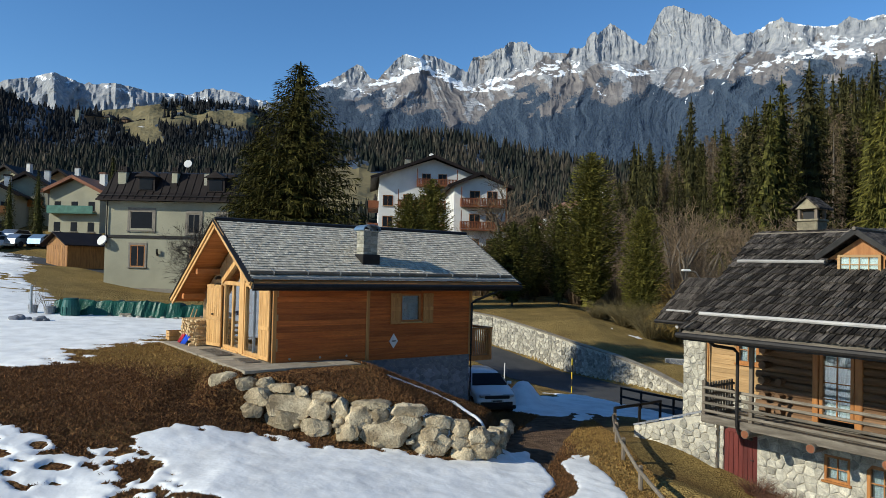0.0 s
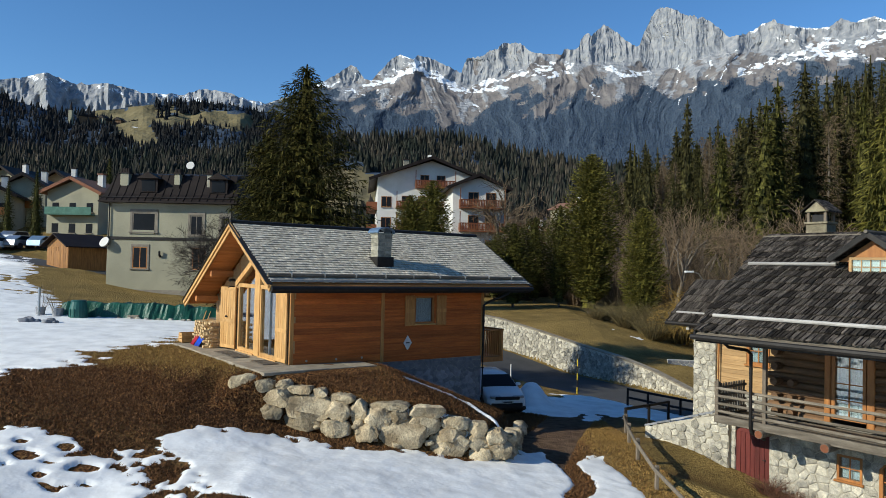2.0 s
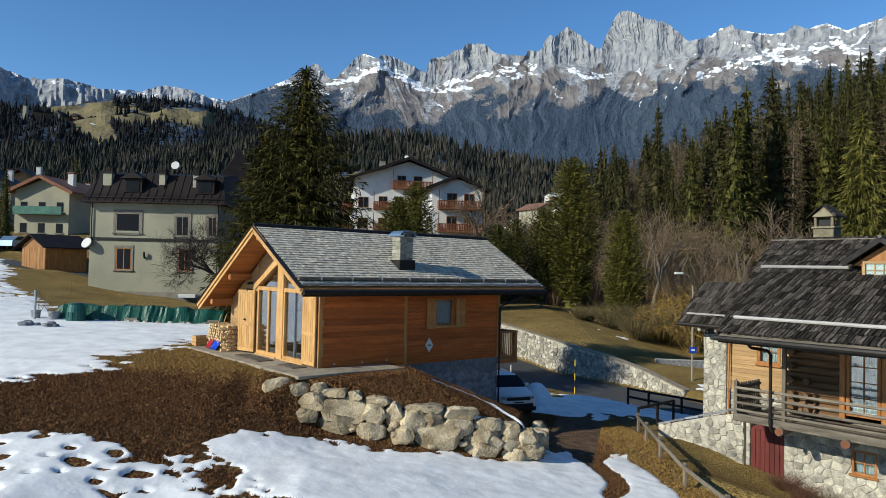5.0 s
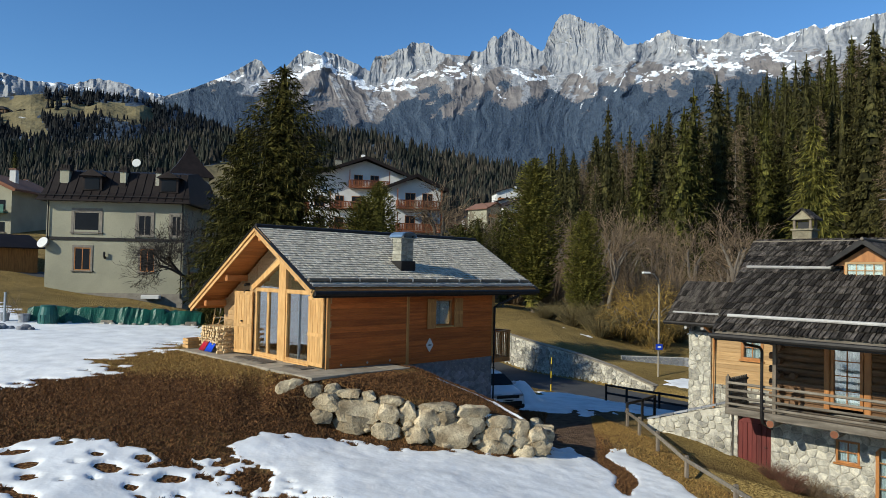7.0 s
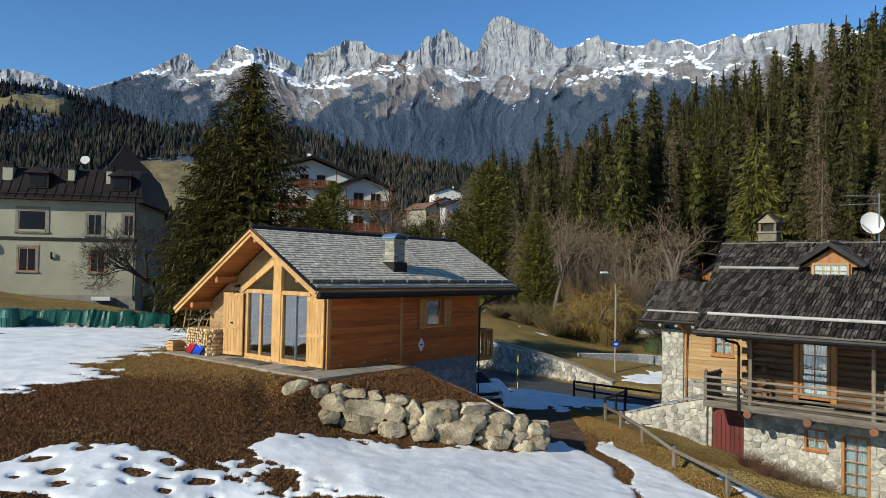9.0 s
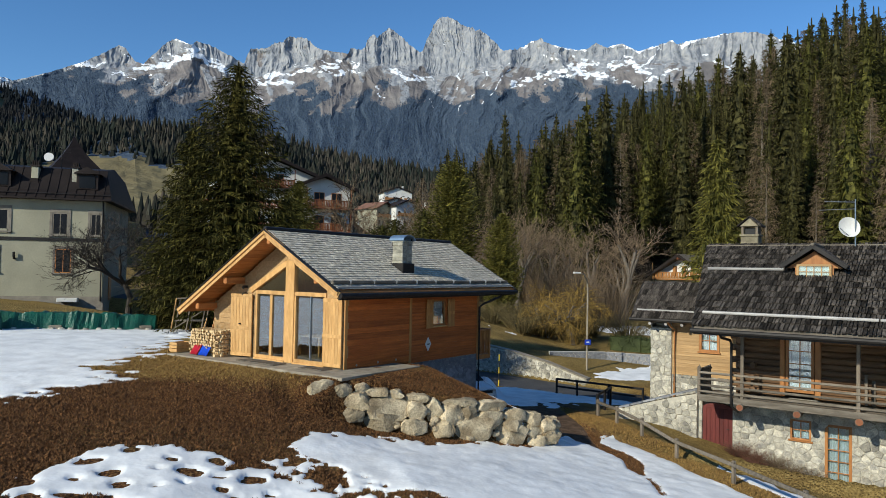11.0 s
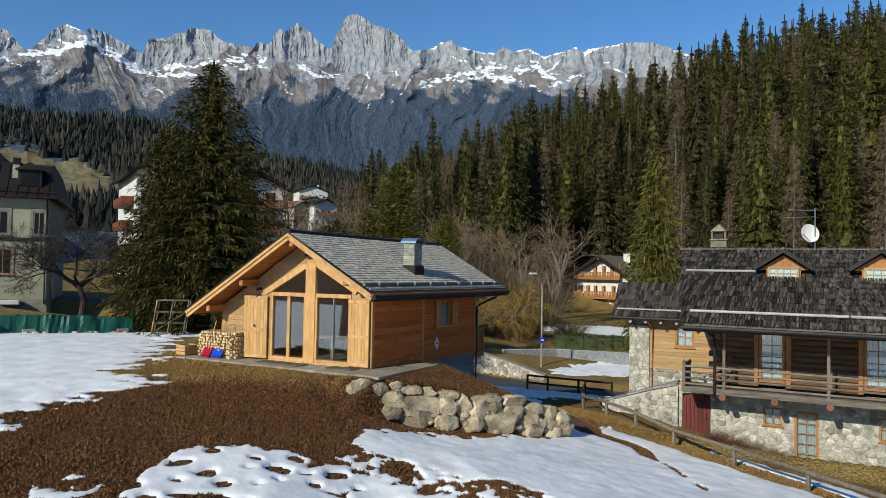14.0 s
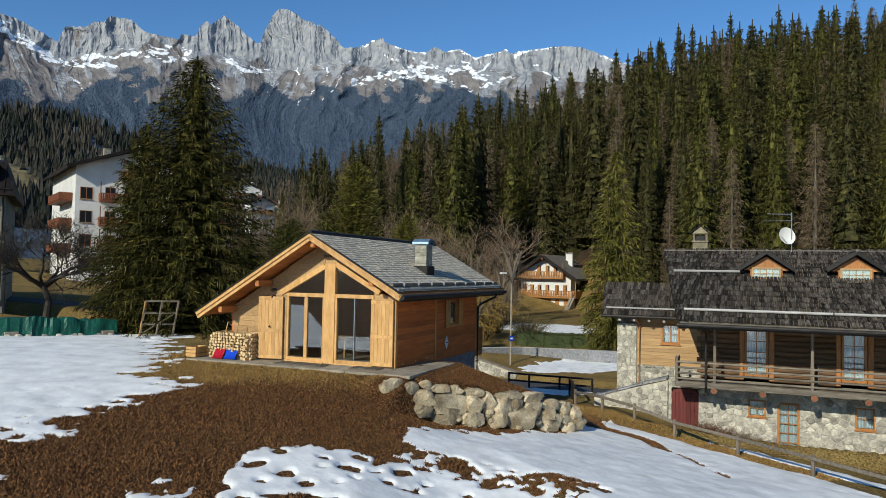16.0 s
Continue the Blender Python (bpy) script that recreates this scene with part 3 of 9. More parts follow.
_t1.inputs["Scale"].default_value, _t1.inputs["Detail"].default_value = 1.3, 6
_t2.inputs["Scale"].default_value, _t2.inputs["Detail"].default_value = 8.0, 8
_l(_tc.outputs["Object"], _t1.inputs["Vector"]), _l(_tc.outputs["Object"], _t2.inputs["Vector"])
_rp.color_ramp.elements[0].color, _rp.color_ramp.elements[1].color = (0.68, 0.67, 0.65, 1), (0.87, 0.86, 0.835, 1)
_rp.color_ramp.elements[0].position, _rp.color_ramp.elements[1].position = 0.3, 0.6
_l(_t1.outputs["Fac"], _rp.inputs[0]), _l(_rp.outputs[0], _b.inputs["Base Color"])
_bp.inputs["Strength"].default_value, _bp.inputs["Distance"].default_value = 0.22, 0.05
_l(_t2.outputs["Fac"], _bp.inputs["Height"]), _l(_bp.outputs[0], _b.inputs["Normal"])

# melted hollows and footprints in the snow
HOLES = []
while len(HOLES) < 30:
    hx, hy = rng.uniform(-13.2, -6.6), rng.uniform(-2.0, 1.2)
    if all((hx - h[0]) ** 2 + (hy - h[1]) ** 2 > 0.3 for h in HOLES):
        HOLES.append((hx, hy, rng.uniform(0.14, 0.36), rng.uniform(-0.6, 0.6), rng.uniform(0.5, 0.9)))


def snow_top(x, y):
    d, rag = snow_depth(x, y), 0.45 * fractal(x * 3.4, y * 3.4, 3, 49)
    for hx, hy, r, a, q in HOLES:
        yy = 16.0 + hy
        dx, dy = x - hx, y - yy
        p, w = dx * math.cos(a) + dy * math.sin(a), -dx * math.sin(a) + dy * math.cos(a)
        d = d - 2.4 * np.exp(-np.clip((p / r) ** 2 + (w / (r * q)) ** 2 + rag, 0, 30) ** 1.5) * (d > -0.5)
    thick = 0.038 * smooth01(-0.04, 0.12, d) + 0.012 * np.clip(d, 0, 3) - 0.05 * smooth01(0.05, -0.15, d)
    thick = thick + 1.15 * np.exp(-((x - 3.95 - 0.12 * (y - 34)) / 0.75) ** 2 - ((y - 34.2) / 1.5) ** 2) * (1 + 0.15 * fractal(x * 1.5, y * 1.5, 3, 79))
    return ground(x, y) + thick + 0.012 * fractal(x * 3, y * 3, 3, 77) + 0.02 * fractal(x * 0.8, y * 0.8, 2, 78) * (d > 0.3)


def snow_sheet(name, xs, ys, label):
    gx, gy = np.meshgrid(xs, ys)
    z, keep = snow_top(gx, gy), snow_depth(gx, gy) > -0.45
    nx = len(xs)
    ids = np.full(gx.shape, -1)
    cell = keep[:-1, :-1] | keep[1:, :-1] | keep[:-1, 1:] | keep[1:, 1:]
    used = np.zeros(gx.shape, bool)
    for a, b in ((0, 0), (1, 0), (0, 1), (1, 1)):
        used[a:used.shape[0] - 1 + a, b:used.shape[1] - 1 + b] |= cell
    ids[used] = np.arange(used.sum())
    co = np.stack([gx[used], gy[used], z[used]], -1)
    f = np.stack([ids[:-1, :-1][cell], ids[:-1, 1:][cell], ids[1:, 1:][cell], ids[1:, :-1][cell]], -1)
    me = bpy.data.meshes.new(name)
    me.from_pydata(co.tolist(), [], f.tolist())
    me.polygons.foreach_set("use_smooth", [True] * len(me.polygons))
    me.materials.append(M_SNOW)
    return tagged(new(name, me), label, "snow", kind="stuff")


snow_sheet("snow", np.arange(-19, 14, 0.085), np.arange(9, 24.2, 0.085), "old white snow with melted holes and footprints")
snow_sheet("snow", np.arange(-52, -7, 0.18), np.arange(24.12, 76, 0.18), "old white snow field with trodden ragged edges")
snow_sheet("snow", np.arange(2, 30, 0.25), np.arange(26, 76, 0.25), "blue shaded snow in the yard by the driveway")
snow_sheet("snow", np.arange(-24, 12, 0.3), np.arange(-24, 9.1, 0.3), "old white snow on the slope below")
snow_sheet("snow", np.arange(30, 56, 0.6), np.arange(60, 88, 0.6), "thin snow patches on the far meadow")

# road


def along_line(pts, step):
    out = []
    for (ax, ay), (bx, by) in zip(pts, pts[1:]):
        n = max(1, int(math.hypot(bx - ax, by - ay) / step))
        out += [(ax + (bx - ax) * i / n, ay + (by - ay) * i / n) for i in range(n)]
    out.append(pts[-1])
    for _ in range(6):
        out = [out[0]] + [tuple((a + 2 * b + c) / 4 for a, b, c in zip(*t)) for t in zip(out, out[1:], out[2:])] + [out[-1]]
    return out


mid = along_line(ROAD, 1.0)
vs, fs = [], []
for i, p in enumerate(mid):
    q, r = mid[max(i - 1, 0)], mid[min(i + 1, len(mid) - 1)]
    d = Vector((r[0] - q[0], r[1] - q[1])).normalized()
    for k in (-2.7, -0.9, 0.9, 2.7):
        x, y = p[0] - d.y * k, p[1] + d.x * k
        _, s = road_side(np.array([p[0]]), np.array([p[1]]))
        vs.append((x, y, float(np.interp(s[0], ROAD_S, ROAD_Z)) + 0.04))
    if i:
        b = 4 * i
        fs += [(b - 4 + j, b - 3 + j, b + 1 + j, b + j) for j in range(3)]
raw("road", vs, fs, M_ASPHALT, kind="structure", label="grey asphalt road bending past the yard")

# ---- mountains and wooded hills ----
def mountain_material(name, grass):
    m = bpy.data.materials.new(name)
    m.use_nodes = True
    n, link = m.node_tree.nodes, m.node_tree.links.new
    bsdf = n["Principled BSDF"]
    bsdf.inputs["Roughness"].default_value, bsdf.inputs["Specular IOR Level"].default_value = 0.95, 0.05
    co = n.new("ShaderNodeTexCoord")

    def tex(scale, stretch=(1, 1, 1), detail=8):
        mp, t = n.new("ShaderNodeMapping"), n.new("ShaderNodeTexNoise")
        mp.inputs["Scale"].default_value = stretch
        t.inputs["Scale"].default_value, t.inputs["Detail"].default_value = scale, detail
        link(co.outputs["Object"], mp.inputs[0]), link(mp.outputs[0], t.inputs["Vector"])
        return t.outputs["Fac"]

    def ramp(fac, stops):
        r = n.new("ShaderNodeValToRGB")
        el = r.color_ramp.elements
        while len(el) < len(stops):
            el.new(0.5)
        for e, (p, c) in zip(el, stops):
            e.position, e.color = p, (*c, 1)
        link(fac, r.inputs[0])
        return r.outputs[0]

    def mix(f, a, b):
        x = n.new("ShaderNodeMix")
        x.data_type = "RGBA"
        link(f, x.inputs[0]), link(a, x.inputs[6]), link(b, x.inputs[7])
        return x.outputs[2]

    def mask(name, noise, wide=0.06):
        at, add, mr = n.new("ShaderNodeAttribute"), n.new("ShaderNodeMath"), n.new("ShaderNodeMapRange")
        at.attribute_name = name
        add.operation = "ADD"
        link(at.outputs["Fac"], add.inputs[0]), link(noise, add.inputs[1])
        mr.inputs["From Min"].default_value, mr.inputs["From Max"].default_value = 1.0 - wide, 1.0 + wide
        link(add.outputs[0], mr.inputs[0])
        return mr.outputs[0]
    # bluish rock and forest tones: the haze of distance is put into the colour
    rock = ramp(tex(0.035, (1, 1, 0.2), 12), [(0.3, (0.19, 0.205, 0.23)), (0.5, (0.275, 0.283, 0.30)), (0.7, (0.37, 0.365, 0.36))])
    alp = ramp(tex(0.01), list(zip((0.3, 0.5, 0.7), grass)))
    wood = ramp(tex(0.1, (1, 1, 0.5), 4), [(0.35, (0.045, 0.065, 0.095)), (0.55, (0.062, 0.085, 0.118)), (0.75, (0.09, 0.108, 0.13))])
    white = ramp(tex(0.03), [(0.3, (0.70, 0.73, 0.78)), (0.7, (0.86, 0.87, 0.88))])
    fine = tex(0.03, (1, 1, 0.5), 12)
    col = mix(mask("rock", fine), alp, rock)
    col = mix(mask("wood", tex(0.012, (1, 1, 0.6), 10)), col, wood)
    col = mix(mask("snow", tex(0.05, (1, 1, 0.6), 14), 0.04), col, white)
    link(col, bsdf.inputs["Base Color"])
    bp = n.new("ShaderNodeBump")
    bp.inputs["Strength"].default_value, bp.inputs["Distance"].default_value = 0.5, 22.0
    link(tex(0.03, (1, 1, 0.3), 10), bp.inputs["Height"])
    link(bp.outputs[0], bsdf.inputs["Normal"])
    return m


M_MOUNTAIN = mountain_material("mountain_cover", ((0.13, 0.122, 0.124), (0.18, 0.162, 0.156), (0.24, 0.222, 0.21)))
M_PASTURE = mountain_material("pasture_cover", ((0.13, 0.105, 0.058), (0.18, 0.148, 0.08), (0.23, 0.195, 0.11)))
# mountain trees, with the blue of distant haze painted into their needles
M_HAZEWOOD = material("hazy_mountain_spruces", (0.042, 0.063, 0.097), (0.06, 0.085, 0.123), 0.004, 0.9, 0.0, tone=0.16, island=True, spec=0.05)
# skyline of the great range: bearing and height in degrees
RANGE_AZ = (-16, -12, -9.57, -8.34, -7.32, -6.86, -6.2, -5.65, -5.07, -3.87, -3.41, -2.26, -1.94, -0.5, 0.8, 1.64, 1.85, 2.12, 3.4, 3.94, 4.54, 4.9, 6.36, 7.28, 9.77, 9.9, 10.75, 11.1, 11.22, 11.75, 12.06, 13.01, 14.03, 15.47, 15.77, 16.02, 16.39, 16.64, 17.13, 17.76, 18.4, 19.32, 19.77, 20.06, 20.38, 21.48, 22.33,
            24.05, 24.62, 25.0, 25.42, 25.68, 28.16, 29.05, 29.75, 30.62, 31.75, 33.11, 34.01, 35.56, 36.01, 37.98, 39.27, 41.61, 43.07, 46, 60)
RANGE_EL = (11.6, 13.2, 14.36, 15.13, 15.83, 15.64, 14.81, 14.71, 15.38, 16.59, 16.78, 16.48, 16.79, 16.49, 15.92, 15.51, 16.15, 16.63, 16.85, 17.24, 17.37, 17.79, 17.82, 17.14, 16.88, 17.34, 17.23, 17.43, 17.96, 18.4, 18.18, 19.0, 18.34, 17.28, 17.34, 18.06, 18.72, 19.31, 19.83, 19.98, 19.69, 19.18, 19.22, 18.92, 19.05, 18.28, 17.42,
            17.68, 18.12, 18.15, 18.37, 18.0, 17.4, 17.43, 17.85, 17.51, 17.71, 17.05, 17.32, 17.68, 17.37, 17.68, 17.85, 17.74, 17.14, 16.0, 14.0)
# foot of the cliffs, and the upper edge of the forest
CLIFF_AZ = (-16, -9.6, -7.3, -4.4, -3.2, -2.1, -0.2, 2.1, 2.8, 5.3, 7.3, 9.8, 10.9, 12.4, 14.4, 15.9, 16.6, 18.5, 20.5, 22.1, 24.4, 26.3, 29.9, 33.6, 38, 42.3, 60)
CLIFF_EL = (11.2, 14.1, 14.3, 14.9, 15.7, 15.8, 15.0, 14.0, 14.7, 15.3, 16.2, 16.3, 16.2, 15.9, 15.8, 16.3, 15.3, 15.5, 16.0, 16.1, 16.1, 16.7, 16.6, 16.4, 15.8, 15.0, 13.0)
WOOD_AZ = (-16, -10.2, -7.5, -4.8, -2.5, -1.1, 0.3, 3.1, 4.4, 7.6, 9.8, 12.1, 16.4, 20.5, 22.5, 24.5, 26.4, 28.2, 32, 38, 44, 60)
WOOD_EL = (12.5, 13.7, 13.4, 12.8, 13.4, 12.8, 11.8, 11.9, 13.6, 13.4, 12.9, 13.8, 14.0, 14.1, 14.0, 14.3, 14.8, 15.1, 14.8, 13.4, 12.8, 12)
# lasting snow on ramps, shelves and in gullies: bearing and height of both ends, half width
SHELVES = ((-2.2, 16.1, -0.5, 15.2, 0.22), (-0.5, 15.2, 2.1, 14.1, 0.24), (-10.2, 14.2, -7.9, 14.3, 0.16), (-6.2, 14.4, -4.4, 14.8, 0.16), (-4.8, 14.7, -2.1, 15.7, 0.18), (2.3, 14.2, 5.5, 14.5, 0.16), (3.5, 14.8, 7.1, 15.5, 0.15),
           (7.8, 15.5, 8.7, 16.2, 0.33), (8.7, 15.4, 10.2, 15.7, 0.2), (10.2, 15.9, 10.8, 16.2, 0.12), (13.1, 15.9, 14.4, 15.3, 0.18), (14.4, 15.3, 16.1, 15.3, 0.28))
FIELDS = ((22.9, 14.8, 26.3, 15.8, 0.28), (26.3, 15.8, 28.9, 16.3, 0.28), (25.6, 15.2, 28.2, 15.7, 0.16), (28.2, 15.7, 30.6, 15.4, 0.28), (28.9, 16.2, 30.1, 16.3, 0.2), (30.6, 16.1, 32.0, 16.0, 0.2), (32.2, 16.6, 33.6, 15.5, 0.3),
          (30.4, 15.4, 33.1, 14.5, 0.12), (33.6, 16.2, 34.5, 17.1, 0.09), (36.0, 17.2, 37.3, 17.6, 0.12), (33.6, 14.9, 36.2, 15.6, 0.14), (38.0, 16.4, 40.1, 15.5, 0.09))
GULLIES = ((-7.8, 13.8, -6.2, 13.7), (16.4, 15.2, 17.2, 14.6), (17.2, 14.7, 16.4, 13.8), (16.4, 13.8, 17.2, 12.6), (18.9, 15.8, 19.0, 14.3), (20.9, 15.9, 21.1, 15.2), (21.1, 15.2, 19.9, 14.2), (19.9, 14.2, 18.7, 12.8), (22.7, 16.0, 21.7, 14.5),
           (21.7, 14.5, 20.9, 13.3), (-3.9, 13.4, -5.7, 14.2), (0.7, 14.6, 0.2, 14.0), (2.1, 13.3, 4.0, 12.5), (11.8, 14.6, 12.6, 13.7))


def attribute(ob, name, values):
    ob.data.attributes.new(name, "FLOAT", "POINT").data.foreach_set("value", np.ascontiguousarray(values, dtype=np.float32).ravel())


def polar_sheet(name, az, rr, zz, mat, label):
    """A slope given by bearings, distances and heights, as one mesh."""
    a = np.radians(az)[None, :]
    x, y = rr * np.sin(a), rr * np.cos(a)
    ny, nx = rr.shape
    i = np.arange((ny - 1) * (nx - 1))
    k = (i // (nx - 1)) * nx + i % (nx - 1)
    me = bpy.data.meshes.new(name)
    me.from_pydata(np.stack([x, y, zz], -1).reshape(-1, 3).tolist(), [], np.stack([k, k + 1, k + nx + 1, k + nx], -1).tolist())
    me.materials.append(mat)
    return tagged(new(name, me), label, kind="structure")


def streak(A, E, a0, e0, a1, e1, w):
    """How near a place lies to a stretch between two others: 1 on it, 0 far from it."""
    c = 0.96
    dx, dy = (a1 - a0) * c, e1 - e0
    t = np.clip(((A - a0) * c * dx + (E - e0) * dy) / (dx * dx + dy * dy), 0, 1)
    d = np.hypot((A - a0) * c - t * dx, E - e0 - t * dy)
    return np.exp(-(d / w) ** 2)


def great_range():
    az = np.linspace(-16, 60, 1000)
    rows = 200
    sky_el, foot = np.interp(az, RANGE_AZ, RANGE_EL), np.interp(az, CLIFF_AZ, CLIFF_EL)
    foot = np.minimum(foot + 0.12 * fractal(az * 0.9, az * 0, 3, 2), sky_el - 0.12)
    rise = np.maximum(sky_el - foot, 0.2)
    el = sky_el + (0.05 * ridged(az * 2.9, az * 0, 4, 3) + 0.04 * ridged(az * 8, az * 0, 2, 4)) * np.clip(rise / 1.5, 0.35, 1)
    v = np.linspace(0, 1, rows)[:, None] ** 0.8
    E = 2.0 + (el - 2.0)[None, :] * v
    A = np.broadcast_to(az[None, :], E.shape)
    above = E - foot[None, :]
    k = np.exp(-np.linspace(-2.5, 2.5, 161) ** 2)
    even = np.convolve(np.pad(foot, 80, mode="edge"), k / k.sum(), "valid")[None, :]
    up = np.clip((E - 2) / (even - 2), 0, 1)
    high = smooth01(-0.1, 0.4, above) * np.clip(rise / 1.6, 0.25, 1.1)[None, :]
    tall = np.clip(E - even, 0, 9)
    r = 1500 + 2000 * up ** 1.1 + 62 * tall
    # spurs that run down and aslant, side gullies between them, buttresses and clefts in the cliffs
    warp = fractal(A * 0.28, E * 0.35, 4, 71)
    lean = 0.5 * np.tanh((A - 12) / 7) * (E - 16)
    spur = ridged(A * 0.2 + lean * 0.2 + warp * 0.4, E * 0.06, 3, 17, 0.5) * 50
    rib = ridged(A * 0.75 - lean * 0.6 + warp * 0.7, E * 0.16, 5, 5, 0.55) * 15
    cleft = ridged(A * 0.55 + warp * 0.3, E * 0.12, 3, 29, 0.5) * 24 + ridged(A * 2.1 + warp * 0.7, E * 0.35, 4, 31, 0.6) * 7
    ledges = lattice(A * 0.4 + 3, E * 3.2 + A * 0.35 + warp, 37) * 5 + lattice(A * 1.3, E * 8.0 - A * 0.5 + warp, 38) * 2.5
    r = r - spur * np.clip((E - 3) / 6, 0, 1) * (1 - 0.55 * np.clip(high, 0, 1)) - rib * np.clip((E - 5) / 6, 0, 1) * (1 - 0.7 * np.clip(high, 0, 1)) + (25 - cleft + ledges) * high
    z = r * np.tan(np.radians(E)) + 3
    ob = polar_sheet("mountain_range", az, np.vstack([r, r[-1:] + 500]), np.vstack([z, z[-1:] * 0.55]), M_MOUNTAIN, "haze-tinted grey rocky peaks with snow ledges above dark forest")

    def put(name, values):
        attribute(ob, name, np.clip(np.vstack([values, values[-1:]]), -1, 2))
    wood = np.interp(az, WOOD_AZ, WOOD_EL)[None, :]
    gully = ridged(A * 0.75 - lean * 0.6 + warp * 0.7, E * 0.16, 3, 5, 0.5)
    w = 0.5 + (wood - E) * 0.42 - 0.14 * gully + 0.5 * fractal(A * 0.7 + lean, E * 0.8, 4, 9) * smooth01(-4.5, -0.5, E - wood)
    put("wood", w)
    put("rock", 0.05 + 0.62 * np.clip(high, 0, 1) + 0.30 * gully * smooth01(-4, -1, above) + 0.35 * fractal(A * 1.1, E * 1.4, 4, 13) + 0.25 * smooth01(-1.6, 0.0, above) + 0.12 * smooth01(12, 16, A))
    # snow on shelves and in gullies, thin dust on the western peaks and along ledges
    Aw, Ew = A + 0.35 * fractal(A * 1.3, E * 1.3, 3, 81), E + 0.16 * fractal(A * 1.9, E * 1.9, 3, 82)
    sn = 0.10 + 0 * E
    lay = 0 * E
    for a0, e0, a1, e1, wd in SHELVES + FIELDS:
        lay = np.maximum(lay, streak(Aw, Ew, a0, e0, a1, e1, wd * 1.15))
    for g in GULLIES:
        lay = np.maximum(lay, 0.95 * streak(Aw, Ew, *g, 0.075))
    sn = sn + 0.49 * lay + 0.26 * fractal(A * 2.2 - E * 3.0, E * 7.0 + A * 2.0, 3, 83) * smooth01(0.05, 0.5, lay)
    dust = np.exp(-((A + 3.0) / 5.0) ** 2) * smooth01(14.2, 16.0, E) + 0.7 * smooth01(-0.7, 0.1, above) * smooth01(1.2, 0.1, above)
    lines = fractal(A * 0.9 + lean * 2.0, E * 5.0 + A * 1.2 + warp, 4, 64)
    sn = sn + 0.17 * dust + 0.22 * lines * smooth01(-1.4, -0.1, above)
    sn = sn + 0.40 * smooth01(0.22, 0.03, sky_el[None, :] - E) * smooth01(22.5, 24, A) * smooth01(-0.1, 0.4, lattice(A * 0.7, A * 0, 67))
    put("snow", sn - 0.5 * smooth01(-2.6, -3.6, above))
    # its forest: small pointed trees, joined
    rg = np.random.RandomState(15)
    n = 130000
    fi, fj = rg.uniform(0, 1, n) ** 0.9 * (rows - 2), rg.uniform(0, len(az) - 300, n)
    i, j = fi.astype(int), fj.astype(int)
    ok = w[i, j] + rg.normal(0, 0.14, n) > 0.56
    ok &= E[i, j] > 5.5
    ok &= (E[i, j] > 10) | (A[i, j] > 4)
    i, j, fi, fj = i[ok], j[ok], fi[ok], fj[ok]
    q = (fi - i)
    a0 = np.radians(np.interp(fj, np.arange(len(az)), az))
    rr, zz = r[i, j] * (1 - q) + r[i + 1, j] * q, z[i, j] * (1 - q) + z[i + 1, j] * q
    base = np.stack([rr * np.sin(a0), rr * np.cos(a0), zz], -1)
    h = rg.uniform(4, 8, len(i))
    wd = h * rg.uniform(0.3, 0.42, len(i))
    ph = rg.uniform(0, 6.3, len(i))
    V = np.empty((len(i), 5, 3))
    for k in range(4):
        V[:, k] = base + np.stack([np.cos(ph + k * 1.571) * wd, np.sin(ph + k * 1.571) * wd, -0.15 * h], -1)
    V[:, 4] = base + np.stack([0 * h, 0 * h, h], -1)
    b = np.arange(len(i))[:, None] * 5
    F = np.concatenate([np.hstack([b + k, b + (k + 1) % 4, b + 4]) for k in range(4)])
    raw("mountain_wood", V.reshape(-1, 3), F.tolist(), M_HAZEWOOD, kind="stuff", label="spruce forest tinted blue-grey by haze on the mountain flank")


def far_left_peaks():
    az = np.linspace(-50, -12, 260)
    el = np.interp(az, (-50, -36, -32.4, -29.2, -27.2, -24.8, -23, -20, -18.7, -17.4, -15.3, -12), (10, 11, 11.9, 12.95, 12.5, 12.8, 12.4, 12.6, 13.1, 13.1, 12.7, 12.0))
    el = el + 0.08 * ridged(az * 1.5, az * 0, 4, 90)
    s = np.linspace(0, 1, 60)[:, None]
    e = 6 + (el - 6)[None, :] * s
    A = np.broadcast_to(az[None, :], e.shape)
    r = 3600 + 800 * s - ridged(A * 0.6, e * 0.3, 4, 91) * 90
    z = r * np.tan(np.radians(e))
    ob = polar_sheet("distant_peaks", az, np.vstack([r, r[-1:] + 400]), np.vstack([z, z[-1:] * 0.6]), M_MOUNTAIN, "far grey peaks with a little snow")
    e, A = np.vstack([e, e[-1:]]), np.vstack([A, A[-1:]])
    attribute(ob, "wood", 0.3 + (10.9 - e) * 0.4)
    attribute(ob, "rock", 0.7 + 0 * e)
    attribute(ob, "snow", 0.1 + 0.35 * smooth01(11.2, 12.6, e) * ridged(A * 0.9 + e, e, 3, 92))


great_range()
far_left_peaks()

HILL_L = ((-60, -40, -32.4, -30.4, -27.9, -24.6, -21.5, -17.4, -14.0, -11, -8, -4), (12.5, 12.2, 11.2, 10.6, 10.4, 10.9, 11.9, 12.1, 11.8, 11.0, 9.6, 6))
HILL_C = ((-40, -20, -12, -8.6, -4.1, -0.4, 2.8, 6.5, 9.6, 14.1, 17.5, 22, 30), (6.5, 8.0, 9.6, 10.0, 10.3, 10.6, 10.2, 9.2, 8.6, 7.9, 7.4, 6.0, 4))


